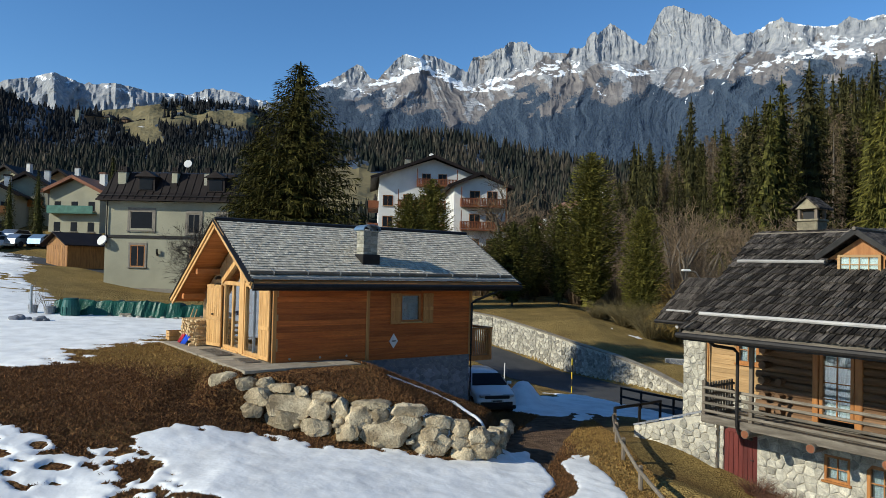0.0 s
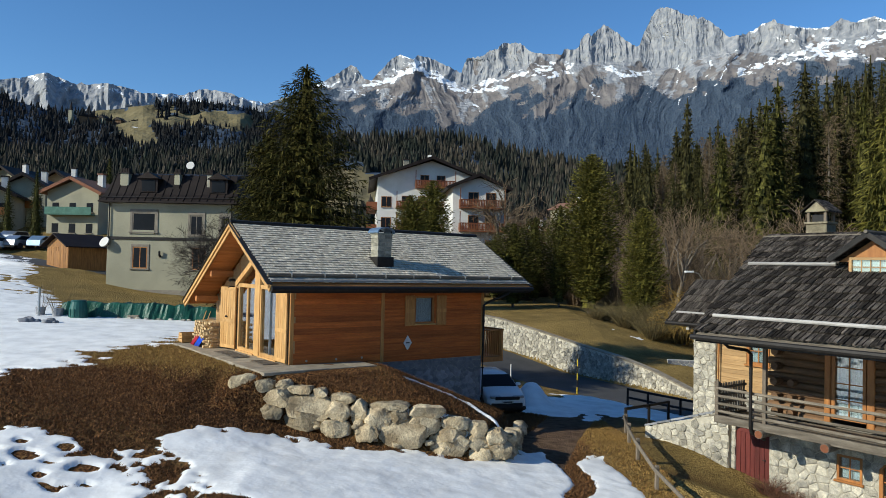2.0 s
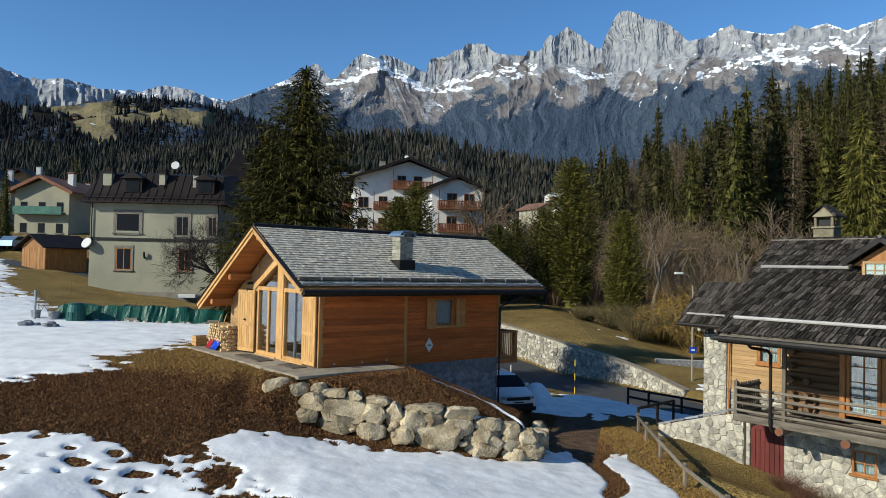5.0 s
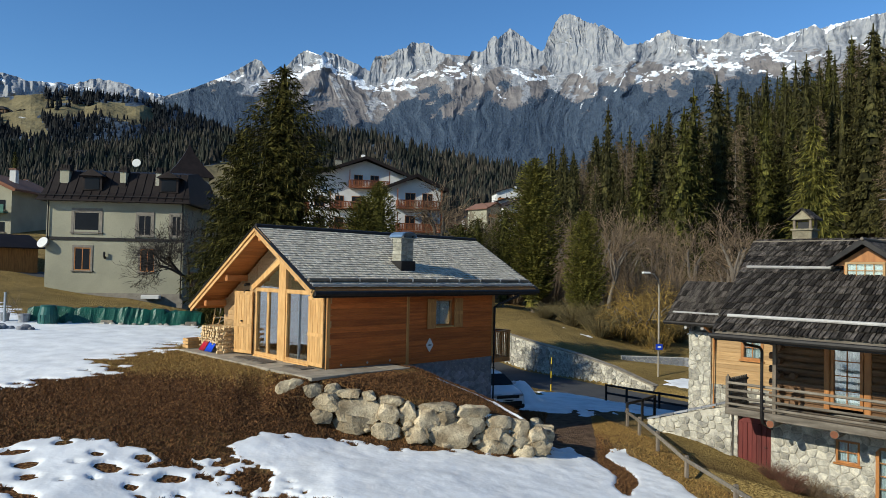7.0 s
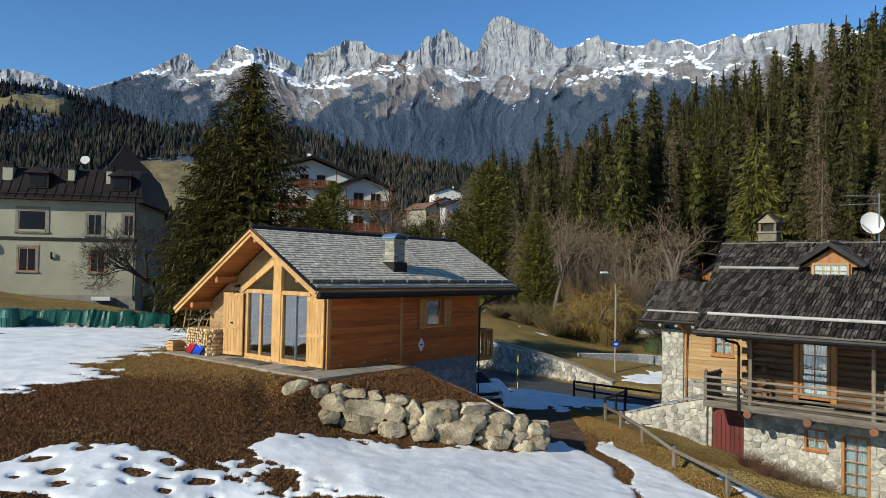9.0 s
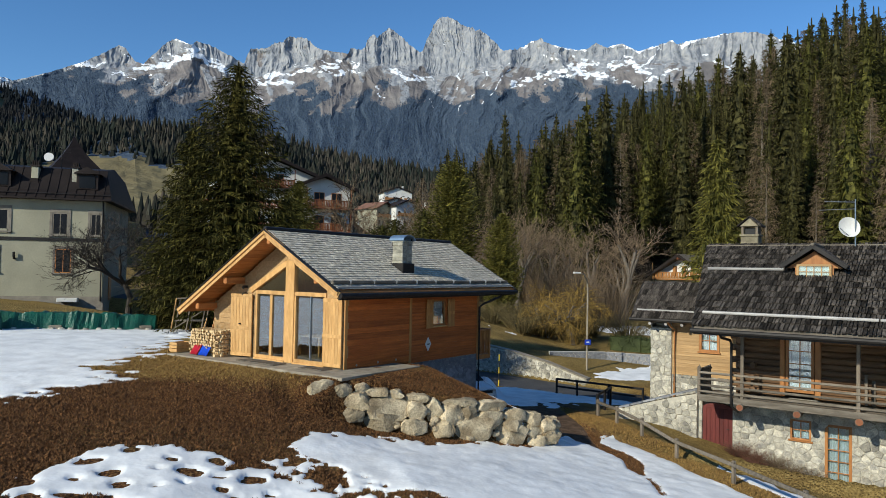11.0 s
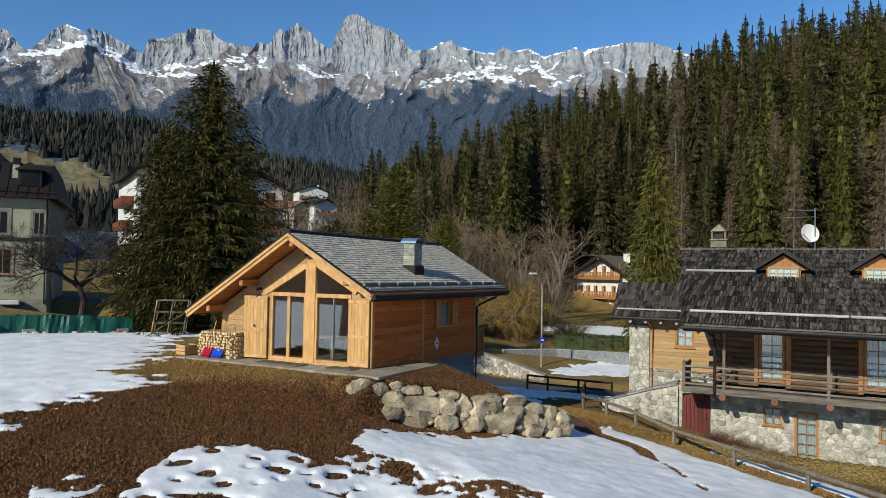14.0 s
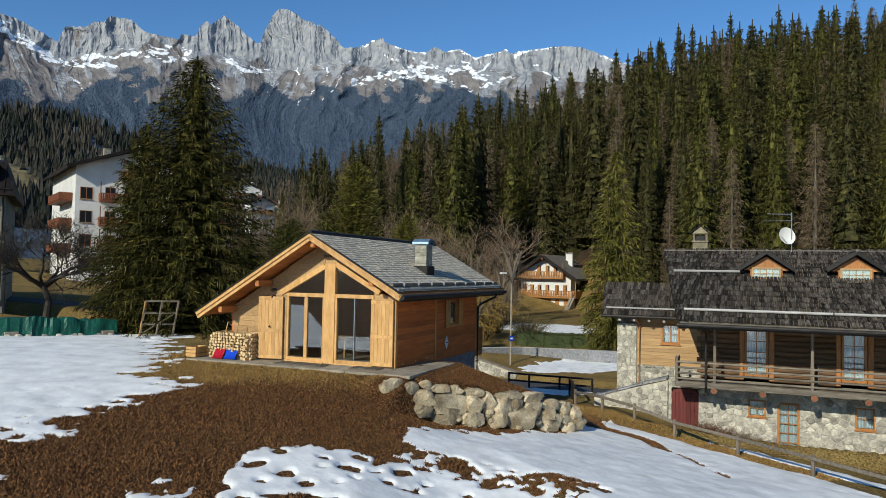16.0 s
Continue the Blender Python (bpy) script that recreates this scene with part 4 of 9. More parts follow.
def meadow_l(az, e):
    """Where the far left hill is open pasture."""
    n = 0.5 * fractal(az * 0.5, e * 0.9, 3, 101)
    a = 0.9 - ((az + 22.3) / 4.6) ** 2 - ((e - 10.8 - 0.05 * (az + 22)) / 0.8) ** 2 - 0.9 * np.clip(fractal(az * 0.9 + 1.5 * e, e * 2.6, 3, 102) - 0.1, 0, 1)
    b = 0.8 - ((az + 16.4) / 2.6) ** 2 - ((e - 11.0) / 0.75) ** 2
    c = 0.7 - ((az + 23.2) / 1.7) ** 2 - ((e - 9.4) / 1.0) ** 2
    d = 0.8 - ((az + 11.5) / 4.5) ** 2 - ((e - 6.6) / 0.7) ** 2
    return np.maximum.reduce([a, b, c, d]) + n


def wooded_hill(name, prof, r0, r1, e0, meadow, trees, tall, seed, label, leaf):
    """A hill under a skyline, and its far wood as one mesh of small pointed trees."""
    az = np.linspace(prof[0][0], prof[0][-1], 200)
    el = np.interp(az, *prof) + 0.12 * fractal(az * 0.8, az * 0, 3, seed)
    s = np.linspace(0, 1, 50)[:, None]
    e = e0 + (np.maximum(el - e0, 0.2))[None, :] * s
    A = np.broadcast_to(az[None, :], e.shape)
    r = r0 + (r1 - r0) * s + 25 * fractal(A * 0.4, e * 0.5, 3, seed + 1) * s
    z = r * np.tan(np.radians(e)) + 3
    ob = polar_sheet(name, az, np.vstack([r[:1] - 60, r, r[-1:] + 150]), np.vstack([z[:1] * 0 - 8, z, z[-1:] * 0.7]), M_PASTURE, label)
    e, A = np.vstack([e[:1], e, e[-1:]]), np.vstack([A[:1], A, A[-1:]])
    open_ = meadow(A, e)
    attribute(ob, "wood", np.where(open_ > 0, 0.0, 0.9))
    attribute(ob, "rock", -0.6 + 0 * e)
    attribute(ob, "snow", np.where(open_ > 0, 0.12 + 0.3 * np.exp(-((A + 23.4) / 0.9) ** 2 - ((e - 9.8) / 0.9) ** 2), -0.5))
    rg = np.random.RandomState(seed)
    n = trees * 2
    a0, t = rg.uniform(prof[0][0], prof[0][-1], n), rg.uniform(0, 1, n) ** 0.8
    ee = e0 + np.maximum(np.interp(a0, *prof) - e0, 0.2) * t
    ok = np.nonzero(meadow(a0, ee) < rg.uniform(-0.1, 0.12, n))[0][:trees]
    a0, t, ee = np.radians(a0[ok]), t[ok], ee[ok]
    rr, n = r0 + (r1 - r0) * t, len(ok)
    base = np.stack([rr * np.sin(a0), rr * np.cos(a0), rr * np.tan(np.radians(ee)) + 1], -1)
    h = tall * rg.uniform(0.5, 1.25, n)
    w = h * rg.uniform(0.2, 0.33, n)
    V, F = [], []
    # three skirts of boughs on each tree
    for k, (lo, hi, wide) in enumerate(((-0.1, 0.55, 1.0), (0.2, 0.82, 0.72), (0.52, 1.0, 0.42))):
        ring = np.empty((n, 6, 3))
        ph = rg.uniform(0, 6.3, n)
        for m in range(5):
            jag = rg.uniform(0.7, 1.2, n)
            q = ph + m * 1.2566
            ring[:, m] = base + np.stack([np.cos(q) * w * jag * wide, np.sin(q) * w * jag * wide, h * (lo + rg.uniform(-0.06, 0.06, n))], -1)
        ring[:, 5] = base + np.stack([0 * h, 0 * h, h * hi], -1)
        b = (np.arange(n) * 18 + k * 6)[:, None]
        V.append(ring)
        F += [np.hstack([b + m, b + (m + 1) % 5, b + 5]) for m in range(5)]
    raw("far_wood", np.concatenate(V, 1).reshape(-1, 3), np.concatenate(F).tolist(), leaf, kind="stuff", label="dark spruce forest covering a hillside")


wooded_hill("hill_far_left", HILL_L, 420, 1000, 3.0, meadow_l, 15000, 11, 201, "forested hillside with straw-coloured pastures", M_FARSHADE)
wooded_hill("hill_centre", HILL_C, 260, 640, 2.5, lambda a, e: np.maximum(0.9 - ((a + 8) / 7.0) ** 2 - ((e - 5.6) / 2.4) ** 2, 0.9 - ((a - 11.5) / 4.0) ** 2 - ((e - 3.4) / 1.5) ** 2) + 0.3 * fractal(a * 0.6, e, 3, 303), 12000, 12.5, 301, "dark forested ridge across the valley", M_FARWOOD)

# ---- pieces: boards, shingles, stones ----
def boards(parent, name, mat, u0, u1, z0, z1, step, at, way="side", holes=(), proud=0.02, seed=1, upper=None):
    """Horizontal boards on a wall. way: side (along x, facing -y) or gable (along y, facing -x). upper gives the top z at a place along."""
    rg = random.Random(seed)
    n = max(1, round((z1 - z0) / step))
    h = (z1 - z0) / n
    for i in range(n):
        za, zb = z0 + i * h, z0 + (i + 1) * h
        spans = [(u0, u1)]
        if upper:
            keep = [s for s in np.linspace(u0, u1, 160) if upper(s) >= zb - 0.02]
            if not keep:
                continue
            spans = [(min(keep), max(keep))]
        for a, b, c, d in holes:
            if c < zb - 0.03 and d > za + 0.03:
                cut = []
                for s, e in spans:
                    if b <= s or a >= e:
                        cut.append((s, e))
                    else:
                        cut += [(s, a)] * (a - s > 0.03) + [(b, e)] * (e - b > 0.03)
                spans = cut
        for s, e in spans:
            if e - s < 0.05:
                continue
            k = proud + rg.uniform(-0.002, 0.002)
            if way == "side":
                bm = boxm((s, at - k, za + 0.002), (e, at, zb - 0.002), 0.005)
            else:
                bm = boxm((at - k, s, za + 0.002), (at, e, zb - 0.002), 0.005)
            part(name, bm, mat, parent)


def shingle_roof(parent, mats, corner, along, down, width, drop, step, wide, thick, seed, single, slant=0.0, skip=None, gap=0.006, lift=0.035):
    """Courses of shingles down a slope. along and down are unit ways in the roof's plane; the first `single` places (a test on along and
    down metres) are pieces of their own, the rest one joined part."""
    rg = random.Random(seed)
    corner, along, down = Vector(corner), Vector(along).normalized(), Vector(down).normalized()
    up = along.cross(down)
    up = up if up.z > 0 else -up
    kinds = []
    for _ in range(6):
        bm = bmesh.new()
        L = step * 1.55
        j = rg.uniform(-0.012, 0.012)
        pts = [(0, 0, 0), (1, 0, 0), (1, L + j, 0), (0, L - j, 0)]
        va = [bm.verts.new(p) for p in pts]
        vb = [bm.verts.new((p[0], p[1], thick)) for p in pts]
        bm.faces.new(vb), bm.faces.new(va[::-1])
        for i in range(4):
            bm.faces.new((va[i], va[(i + 1) % 4], vb[(i + 1) % 4], vb[i]))
        bmesh.ops.recalc_face_normals(bm, faces=bm.faces[:])
        kinds.append(mesh_of(bm, mats[0], "shingle"))
    vs, fs = [], []
    count = 0
    basis = Matrix((along, down, up)).transposed()
    for r in range(int(drop / step + 0.5)):
        d = r * step
        shift = slant * d
        s = -rg.uniform(0, wide) + shift
        while s < width:
            w = wide * rg.uniform(0.6, 1.35)
            s0, s1 = max(s, shift), min(s + w, width)
            s += w
            if s1 - s0 < 0.02 or (skip and skip((s0 + s1) / 2, d)):
                continue
            m3 = basis @ Matrix.Rotation(lift / (step * 1.55) + rg.uniform(-0.012, 0.02), 3, "X") @ Matrix.Rotation(rg.uniform(-0.012, 0.012), 3, "Z")
            m = m3.to_4x4() @ Matrix.Diagonal((s1 - s0 - gap, 1 * rg.uniform(0.96, 1.05), rg.uniform(0.8, 1.4), 1))
            m.translation = corner + along * (s0 + gap / 2) + down * (d - step * 0.5) + up * 0.012
            me = kinds[rg.randrange(6)]
            if single(s0, d) and count < 300:
                shared("shingle", me, parent, m)
                count += 1
            else:
                b = len(vs)
                vs += [m @ v.co for v in me.vertices]
                fs += [tuple(b + i for i in p.vertices) for p in me.polygons]
    raw("shingles", vs, fs, mats[1], parent, "stuff")


def clip_poly(poly, px, py, nx, ny):
    out = []
    for i in range(len(poly)):
        a, b = poly[i], poly[(i + 1) % len(poly)]
        da, db = (a[0] - px) * nx + (a[1] - py) * ny, (b[0] - px) * nx + (b[1] - py) * ny
        if da <= 0:
            out.append(a)
        if da * db < 0:
            t = da / (da - db)
            out.append((a[0] + (b[0] - a[0]) * t, a[1] + (b[1] - a[1]) * t))
    return out


def stone_cells(u0, u1, z0, z1, size, seed, flat=1.35):
    """A wall cut into irregular stones: a list of outlines."""
    rg = random.Random(seed)
    pts, row, z = [], 0, z0 - size / flat * 0.2
    while z < z1 + size:
        x = u0 - rg.uniform(0, size)
        while x < u1 + size:
            pts.append((x + rg.uniform(-0.28, 0.28) * size, z + rg.uniform(-0.3, 0.3) * size / flat))
            x += size * rg.uniform(0.75, 1.3)
        z += size / flat
    cells = []
    for i, p in enumerate(pts):
        poly = [(p[0] - size * 1.5, p[1] - size * 1.5), (p[0] + size * 1.5, p[1] - size * 1.5), (p[0] + size * 1.5, p[1] + size * 1.5), (p[0] - size * 1.5, p[1] + size * 1.5)]
        for j, q in enumerate(pts):
            if i != j and abs(q[0] - p[0]) < size * 2.6 and abs(q[1] - p[1]) < size * 2.6:
                dx, dy = q[0] - p[0], q[1] - p[1]
                poly = clip_poly(poly, (p[0] + q[0]) / 2, (p[1] + q[1]) / 2, dx, dy)
                if len(poly) < 3:
                    break
        for px, py, nx, ny in ((u0, 0, -1, 0), (u1, 0, 1, 0), (0, z0, 0, -1), (0, z1, 0, 1)):
            poly = clip_poly(poly, px, py, nx, ny) if len(poly) > 2 else poly
        if len(poly) > 2:
            cells.append(poly)
    return cells


def stones(parent, mats, place, u0, u1, z0, z1, size, seed, holes=(), joint=0.018, proud=0.035, limit=300, keep=None, flat=1.35):
    """Stones on a wall. place(u, z, d) gives the point d proud of the wall; the first `limit` are pieces, the rest one part."""
    rg = random.Random(seed + 5)
    vs_all, fs_all, count = [], [], 0
    for poly in stone_cells(u0, u1, z0, z1, size, seed, flat):
        cx, cz = sum(p[0] for p in poly) / len(poly), sum(p[1] for p in poly) / len(poly)
        if any(a < cx < b and c < cz < d for a, b, c, d in holes) or (keep and not keep(cx, cz)):
            continue
        poly = [(min(max(p[0], u0), u1), min(max(p[1], z0), z1)) for p in poly]
        for a, b, c, d in holes:                            # keep clear of openings
            if any(a < p[0] < b and c < p[1] < d for p in poly):
                poly = [((a if cx < a else b) if (c < p[1] < d and a < p[0] < b and not a < cx < b) else p[0],
                         (c if cz < c else d) if (a < p[0] < b and c < p[1] < d and a < cx < b) else p[1]) for p in poly]
        ext = max(math.hypot(p[0] - cx, p[1] - cz) for p in poly)
        if ext < 0.05:
            continue
        k1 = max(0.3, 1 - joint / ext)
        k2 = max(0.2, k1 - 0.16)
        pr = proud * rg.uniform(0.6, 1.5)
        n = len(poly)
        vs = [place(cx + (p[0] - cx) * k1, cz + (p[1] - cz) * k1, -0.02) for p in poly]
        vs += [place(cx + (p[0] - cx) * k1, cz + (p[1] - cz) * k1, pr * 0.55 * rg.uniform(0.7, 1.2)) for p in poly]
        vs += [place(cx + (p[0] - cx) * k2, cz + (p[1] - cz) * k2, pr * rg.uniform(0.85, 1.15)) for p in poly]
        fs = [(i, (i + 1) % n, n + (i + 1) % n, n + i) for i in range(n)] + [(n + i, n + (i + 1) % n, 2 * n + (i + 1) % n, 2 * n + i) for i in range(n)]
        fs.append(tuple(range(2 * n, 3 * n)))
        if count < limit:
            raw("stone", vs, fs, mats[0], parent)
            count += 1
        else:
            b = len(vs_all)
            vs_all += vs
            fs_all += [tuple(b + i for i in f) for f in fs]
    if vs_all:
        raw("rubble", vs_all, fs_all, mats[1], parent, "stuff")


# ---- the wooden cabin ----
def cabin_roof_z(v):
    return 4.62 - 0.572 * abs(v - 2.93) if v < 2.93 else 4.62 - 0.60 * abs(v - 2.93)


def shutter(parent, lo, hi, face, label="", rails=(0.08, 0.5, 0.92), wood=None):
    """A boarded shutter between two corners; face is the thin axis."""
    wood = wood or M_FRESH
    leaf = part("shutter", boxm(lo, hi, 0.006), wood, parent, label)
    w = 1 - face if face < 2 else 0
    n = max(3, round(abs(hi[w] - lo[w]) / 0.14))
    for i in range(n):
        a, b = list(lo), list(hi)
        a[w], b[w] = lo[w] + (hi[w] - lo[w]) * (i + 0.06) / n, lo[w] + (hi[w] - lo[w]) * (i + 0.94) / n
        a[2], b[2] = lo[2] + 0.07, hi[2] - 0.07
        a[face], b[face] = lo[face] - 0.008, lo[face] + 0.002
        part("slat", boxm(a, b, 0.004), wood, leaf)
    for f in rails:
        a, b = list(lo), list(hi)
        z = lo[2] + (hi[2] - lo[2]) * f
        a[2], b[2] = z - 0.06, z + 0.06
        a[face], b[face] = lo[face] - 0.014, lo[face]
        part("rail", boxm(a, b, 0.004), wood, leaf)
    return leaf


def build_cabin():
    cab = thing("wooden_cabin", CABIN, "new larch-clad cabin with grey shingle roof and glazed gable", "cabin")
    # side wall with its boards
    win = (4.90, 5.80, 1.20, 2.22)
    bm = bmesh.new()
    for a, b, c, d in ((0.05, 4.90, -0.1, 2.45), (5.80, 8.2, -0.1, 2.45), (4.90, 5.80, -0.1, 1.20), (4.90, 5.80, 2.22, 2.45)):
        box(bm, (a, 0.02, c), (b, 0.22, d))
    side = part("side_wall", bm, M_LARCH, cab)
    boards(side, "board", M_LARCH, 0.14, 3.47, -0.02, 2.34, 0.197, 0.02, seed=2)
    boards(side, "board", M_LARCH, 3.60, 8.06, -0.12, 2.34, 0.205, 0.02, holes=[(4.86, 5.84, 1.16, 2.34)], seed=3)
    for a, b in ((0.0, 0.14), (3.47, 3.60), (8.06, 8.2)):
        part("corner_post", boxm((a, -0.025, -0.12), (b, 0.02, 2.36), 0.01), M_LARCH_UP, side)
    # small round spot lamps low on the boards, built without light
    for u in (0.62, 1.72, 2.72):
        part("vent_cap", tubem([(u, 0.01, 0.10), (u, -0.02, 0.10)], 0.04, 10), M_STEEL, side)
    # stone base
    base = part("stone_base", boxm((0.3, 0.06, -3.4), (8.15, 0.32, -0.12)), M_MORTAR, cab, "grey stone base wall")
    stones(base, (M_GSTONE, M_GSTONE), lambda u, z, d: (u, 0.06 - d, z), 3.2, 8.15, -3.3, -0.13, 0.30, 4, proud=0.02, joint=0.008, flat=1.9)
    part("back_wall", boxm((0.05, 6.9, -1.0), (8.2, 7.08, 2.1)), M_LARCH, cab)
    bm = bmesh.new()
    prism(bm, [(0.2, -0.1), (6.9, -0.1), (6.9, 2.1), (2.93, 4.4), (0.2, 2.9)], "x", 8.02, 8.2)
    part("east_wall", bm, M_LARCH, cab)
    part("east_base", boxm((7.9, 0.3, -3.4), (8.15, 7.0, -0.1)), M_GSTONE, cab)
    part("floor_slab", boxm((0.02, 0.05, -0.16), (8.1, 7.0, -0.02)), M_CONC, cab)
    # side window
    w = part("window", boxm((4.90, 0.03, 1.20), (5.80, 0.09, 1.27), 0.005), M_FRAME, cab)
    for lo, hi in (((4.90, 0.03, 2.15), (5.80, 0.09, 2.22)), ((4.90, 0.03, 1.27), (4.98, 0.09, 2.15)), ((5.72, 0.03, 1.27), (5.80, 0.09, 2.15))):
        part("frame", boxm(lo, hi, 0.005), M_FRAME, w)
    part("pane", boxm((4.98, 0.055, 1.27), (5.72, 0.065, 2.15)), M_GLASS, w)
    part("curtain", boxm((4.95, 0.17, 1.24), (5.76, 0.19, 2.2)), M_CURTAIN, w, "pale curtain behind the pane")
    part("sill", boxm((4.84, -0.06, 1.15), (5.86, 0.05, 1.20), 0.008), M_FRESH, w)
    shutter(cab, (4.45, -0.075, 1.13), (4.86, -0.035, 2.24), 1, wood=M_LARCH_UP)
    shutter(cab, (5.86, -0.075, 1.13), (6.30, -0.035, 2.24), 1, wood=M_LARCH_UP)
    # white diamond plate
    d = part("diamond_plate", prismm([(4.6, 0.27), (4.78, 0.53), (4.6, 0.79), (4.42, 0.53)], "y", -0.05, -0.02), M_WHITE, cab, "white diamond-shaped plate")
    part("marking", boxm((4.52, -0.054, 0.51), (4.68, -0.05, 0.55)), M_METAL, d)
    # gable: posts, beams, glazing
    g = part("gable_frame", boxm((-0.06, 2.43, 0.0), (0.14, 2.88, 3.62), 0.012), M_FRESH, cab, "pale timber post and frame of the glazed gable")
    for v0, v1 in ((0.86, 2.43), (2.88, 4.50)):
        for lo, hi in (((-0.03, v0, 0.0), (0.12, v1, 0.16)), ((-0.03, v0, 2.38), (0.12, v1, 2.52)), ((-0.03, v0, 0.16), (0.12, v0 + 0.08, 2.38)), ((-0.03, v1 - 0.08, 0.16), (0.12, v1, 2.38))):
            part("frame_timber", boxm(lo, hi, 0.008), M_FRESH, g)
        part("pane", boxm((0.045, v0 + 0.08, 0.16), (0.055, v1 - 0.08, 2.38)), M_GLASS, g)
        m = (v0 + v1) / 2
        wd = 0.07 if v0 > 2 else 0.018
        part("mullion", boxm((0.0, m - wd, 0.16), (0.09, m + wd, 2.38), 0.006), M_FRESH if v0 > 2 else M_STEEL, g)
        part("threshold", boxm((-0.10, v0, -0.02), (0.0, v1, 0.05), 0.008), M_FRESH, g)
    for out, inn in (((4.78, 2.50), (2.88, 3.52)), ((0.62, 2.62), (2.43, 3.60))):
        bm = bmesh.new()
        beam(bm, (0.03, *out), (0.03, *inn), 0.16, 0.2, 0.01)
        part("rafter", bm, M_FRESH, g)
    part("upper_pane", prismm([(4.50, 2.52), (2.88, 2.52), (2.88, 3.40)], "x", 0.045, 0.055), M_GLASS, g)
    part("upper_pane", prismm([(0.86, 2.52), (2.43, 2.52), (2.43, 3.46), (0.86, 2.70)], "x", 0.045, 0.055), M_GLASS, g)
    # gable boards, left and above
    bm = bmesh.new()
    prism(bm, [(4.50, -0.1), (7.0, -0.1), (7.0, cabin_roof_z(7.0) - 0.25), (4.50, cabin_roof_z(4.5) - 0.25)], "x", 0.02, 0.2)
    prism(bm, [(0.0, -0.1), (0.86, -0.1), (0.86, 2.62), (0.0, 2.45)], "x", 0.02, 0.2)
    prism(bm, [(4.50, 2.72), (2.93, 3.58), (2.4, 3.62), (0.0, 2.45), (0.0, 2.7), (2.93, 4.40), (4.50, 3.46)], "x", 0.02, 0.2)
    gw = part("gable_wall", bm, M_HONEY, cab, "honey-coloured boarded gable")
    boards(gw, "board", M_HONEY, 4.52, 7.0, 0.0, 3.6, 0.2, 0.02, way="gable", upper=lambda v: cabin_roof_z(v) - 0.22, seed=9)
    boards(gw, "board", M_HONEY, 0.0, 0.86, 0.0, 2.4, 0.2, 0.02, way="gable", seed=10)
    boards(gw, "board", M_HONEY, 2.9, 5.0, 3.6, 4.4, 0.2, 0.02, way="gable", upper=lambda v: cabin_roof_z(v) - 0.22, seed=11)
    shutter(cab, (-0.10, 0.04, 0.05), (-0.045, 0.92, 2.36), 0, "pale boarded full-height shutter folded open", (0.03, 0.45, 0.97))
    s = shutter(cab, (-0.10, 4.62, 0.05), (-0.045, 5.58, 2.36), 0, "pale boarded full-height shutter swung open", (0.03, 0.45, 0.97))
    s.matrix_local = pose(-0.1, 4.62, 0, 0, 0, 14) @ pose(0.1, -4.62, 0)
    part("shutter_knob", tubem([(-0.16, 5.1, 1.25), (-0.3, 5.1, 1.25)], 0.03, 8), M_BLACKPL, cab)
    # spot under the ridge and small wall lamp
    sp = part("gable_spotlight", boxm((-0.2, 2.55, 3.86), (-0.06, 2.85, 3.93), 0.02), M_BLACKPL, cab)
    part("bracket", tubem([(-0.06, 2.7, 3.9), (0.05, 2.7, 3.95)], 0.02, 6), M_BLACKPL, sp)
    for z in (2.35, 2.62):
        part("wall_lamp", tubem([(0.0, 5.05, z), (-0.16, 5.05, z), (-0.2, 5.05, z - 0.05)], 0.055, 8), M_METAL, cab)
    # roof
    ru, re = -0.95, 10.1
    roof = part("roof", quadm([(ru, 2.93, 4.52), (re, 2.93, 4.52), (re, -0.62, 2.49), (ru, -0.62, 2.49)], 0.12, (0, 0, 1)), M_SOFFIT, cab, "grey larch shingle roof")
    part("roof_slope", quadm([(ru, 2.93, 4.52), (re, 2.93, 4.52), (re, 7.84, 1.58), (ru, 7.84, 1.58)], 0.12, (0, 0, 1)), M_SOFFIT, roof)
    # boards under the overhang
    for i in range(22):
        a, b = i / 22, (i + 0.93) / 22
        part("soffit_board", quadm([(ru + 0.05, 2.9 + 4.8 * a, 4.50 - 2.87 * a), (0.0, 2.9 + 4.8 * a, 4.50 - 2.87 * a), (0.0, 2.9 + 4.8 * b, 4.50 - 2.87 * b), (ru + 0.05, 2.9 + 4.8 * b, 4.50 - 2.87 * b)], 0.02, (0, 0, -1)), M_SOFFIT, roof)
    for i in range(15):
        a, b = i / 15, (i + 0.93) / 15
        part("soffit_board", quadm([(ru + 0.05, 2.9 - 3.45 * a, 4.50 - 1.97 * a), (0.0, 2.9 - 3.45 * a, 4.50 - 1.97 * a), (0.0, 2.9 - 3.45 * b, 4.50 - 1.97 * b), (ru + 0.05, 2.9 - 3.45 * b, 4.50 - 1.97 * b)], 0.02, (0, 0, -1)), M_SOFFIT, roof)
    # barge boards, two deep
    for dx, dz, h, t in ((0.0, 0.0, 0.24, 0.05), (-0.05, 0.08, 0.14, 0.05)):
        for far, zf in ((-0.66, 2.50), (7.88, 1.57)):
            bm = bmesh.new()
            beam(bm, (ru - 0.03 + dx, 2.93, 4.54 + dz), (ru - 0.03 + dx, far, zf + dz), t, h, 0.006)
            part("barge_board", bm, M_FRESH, roof)
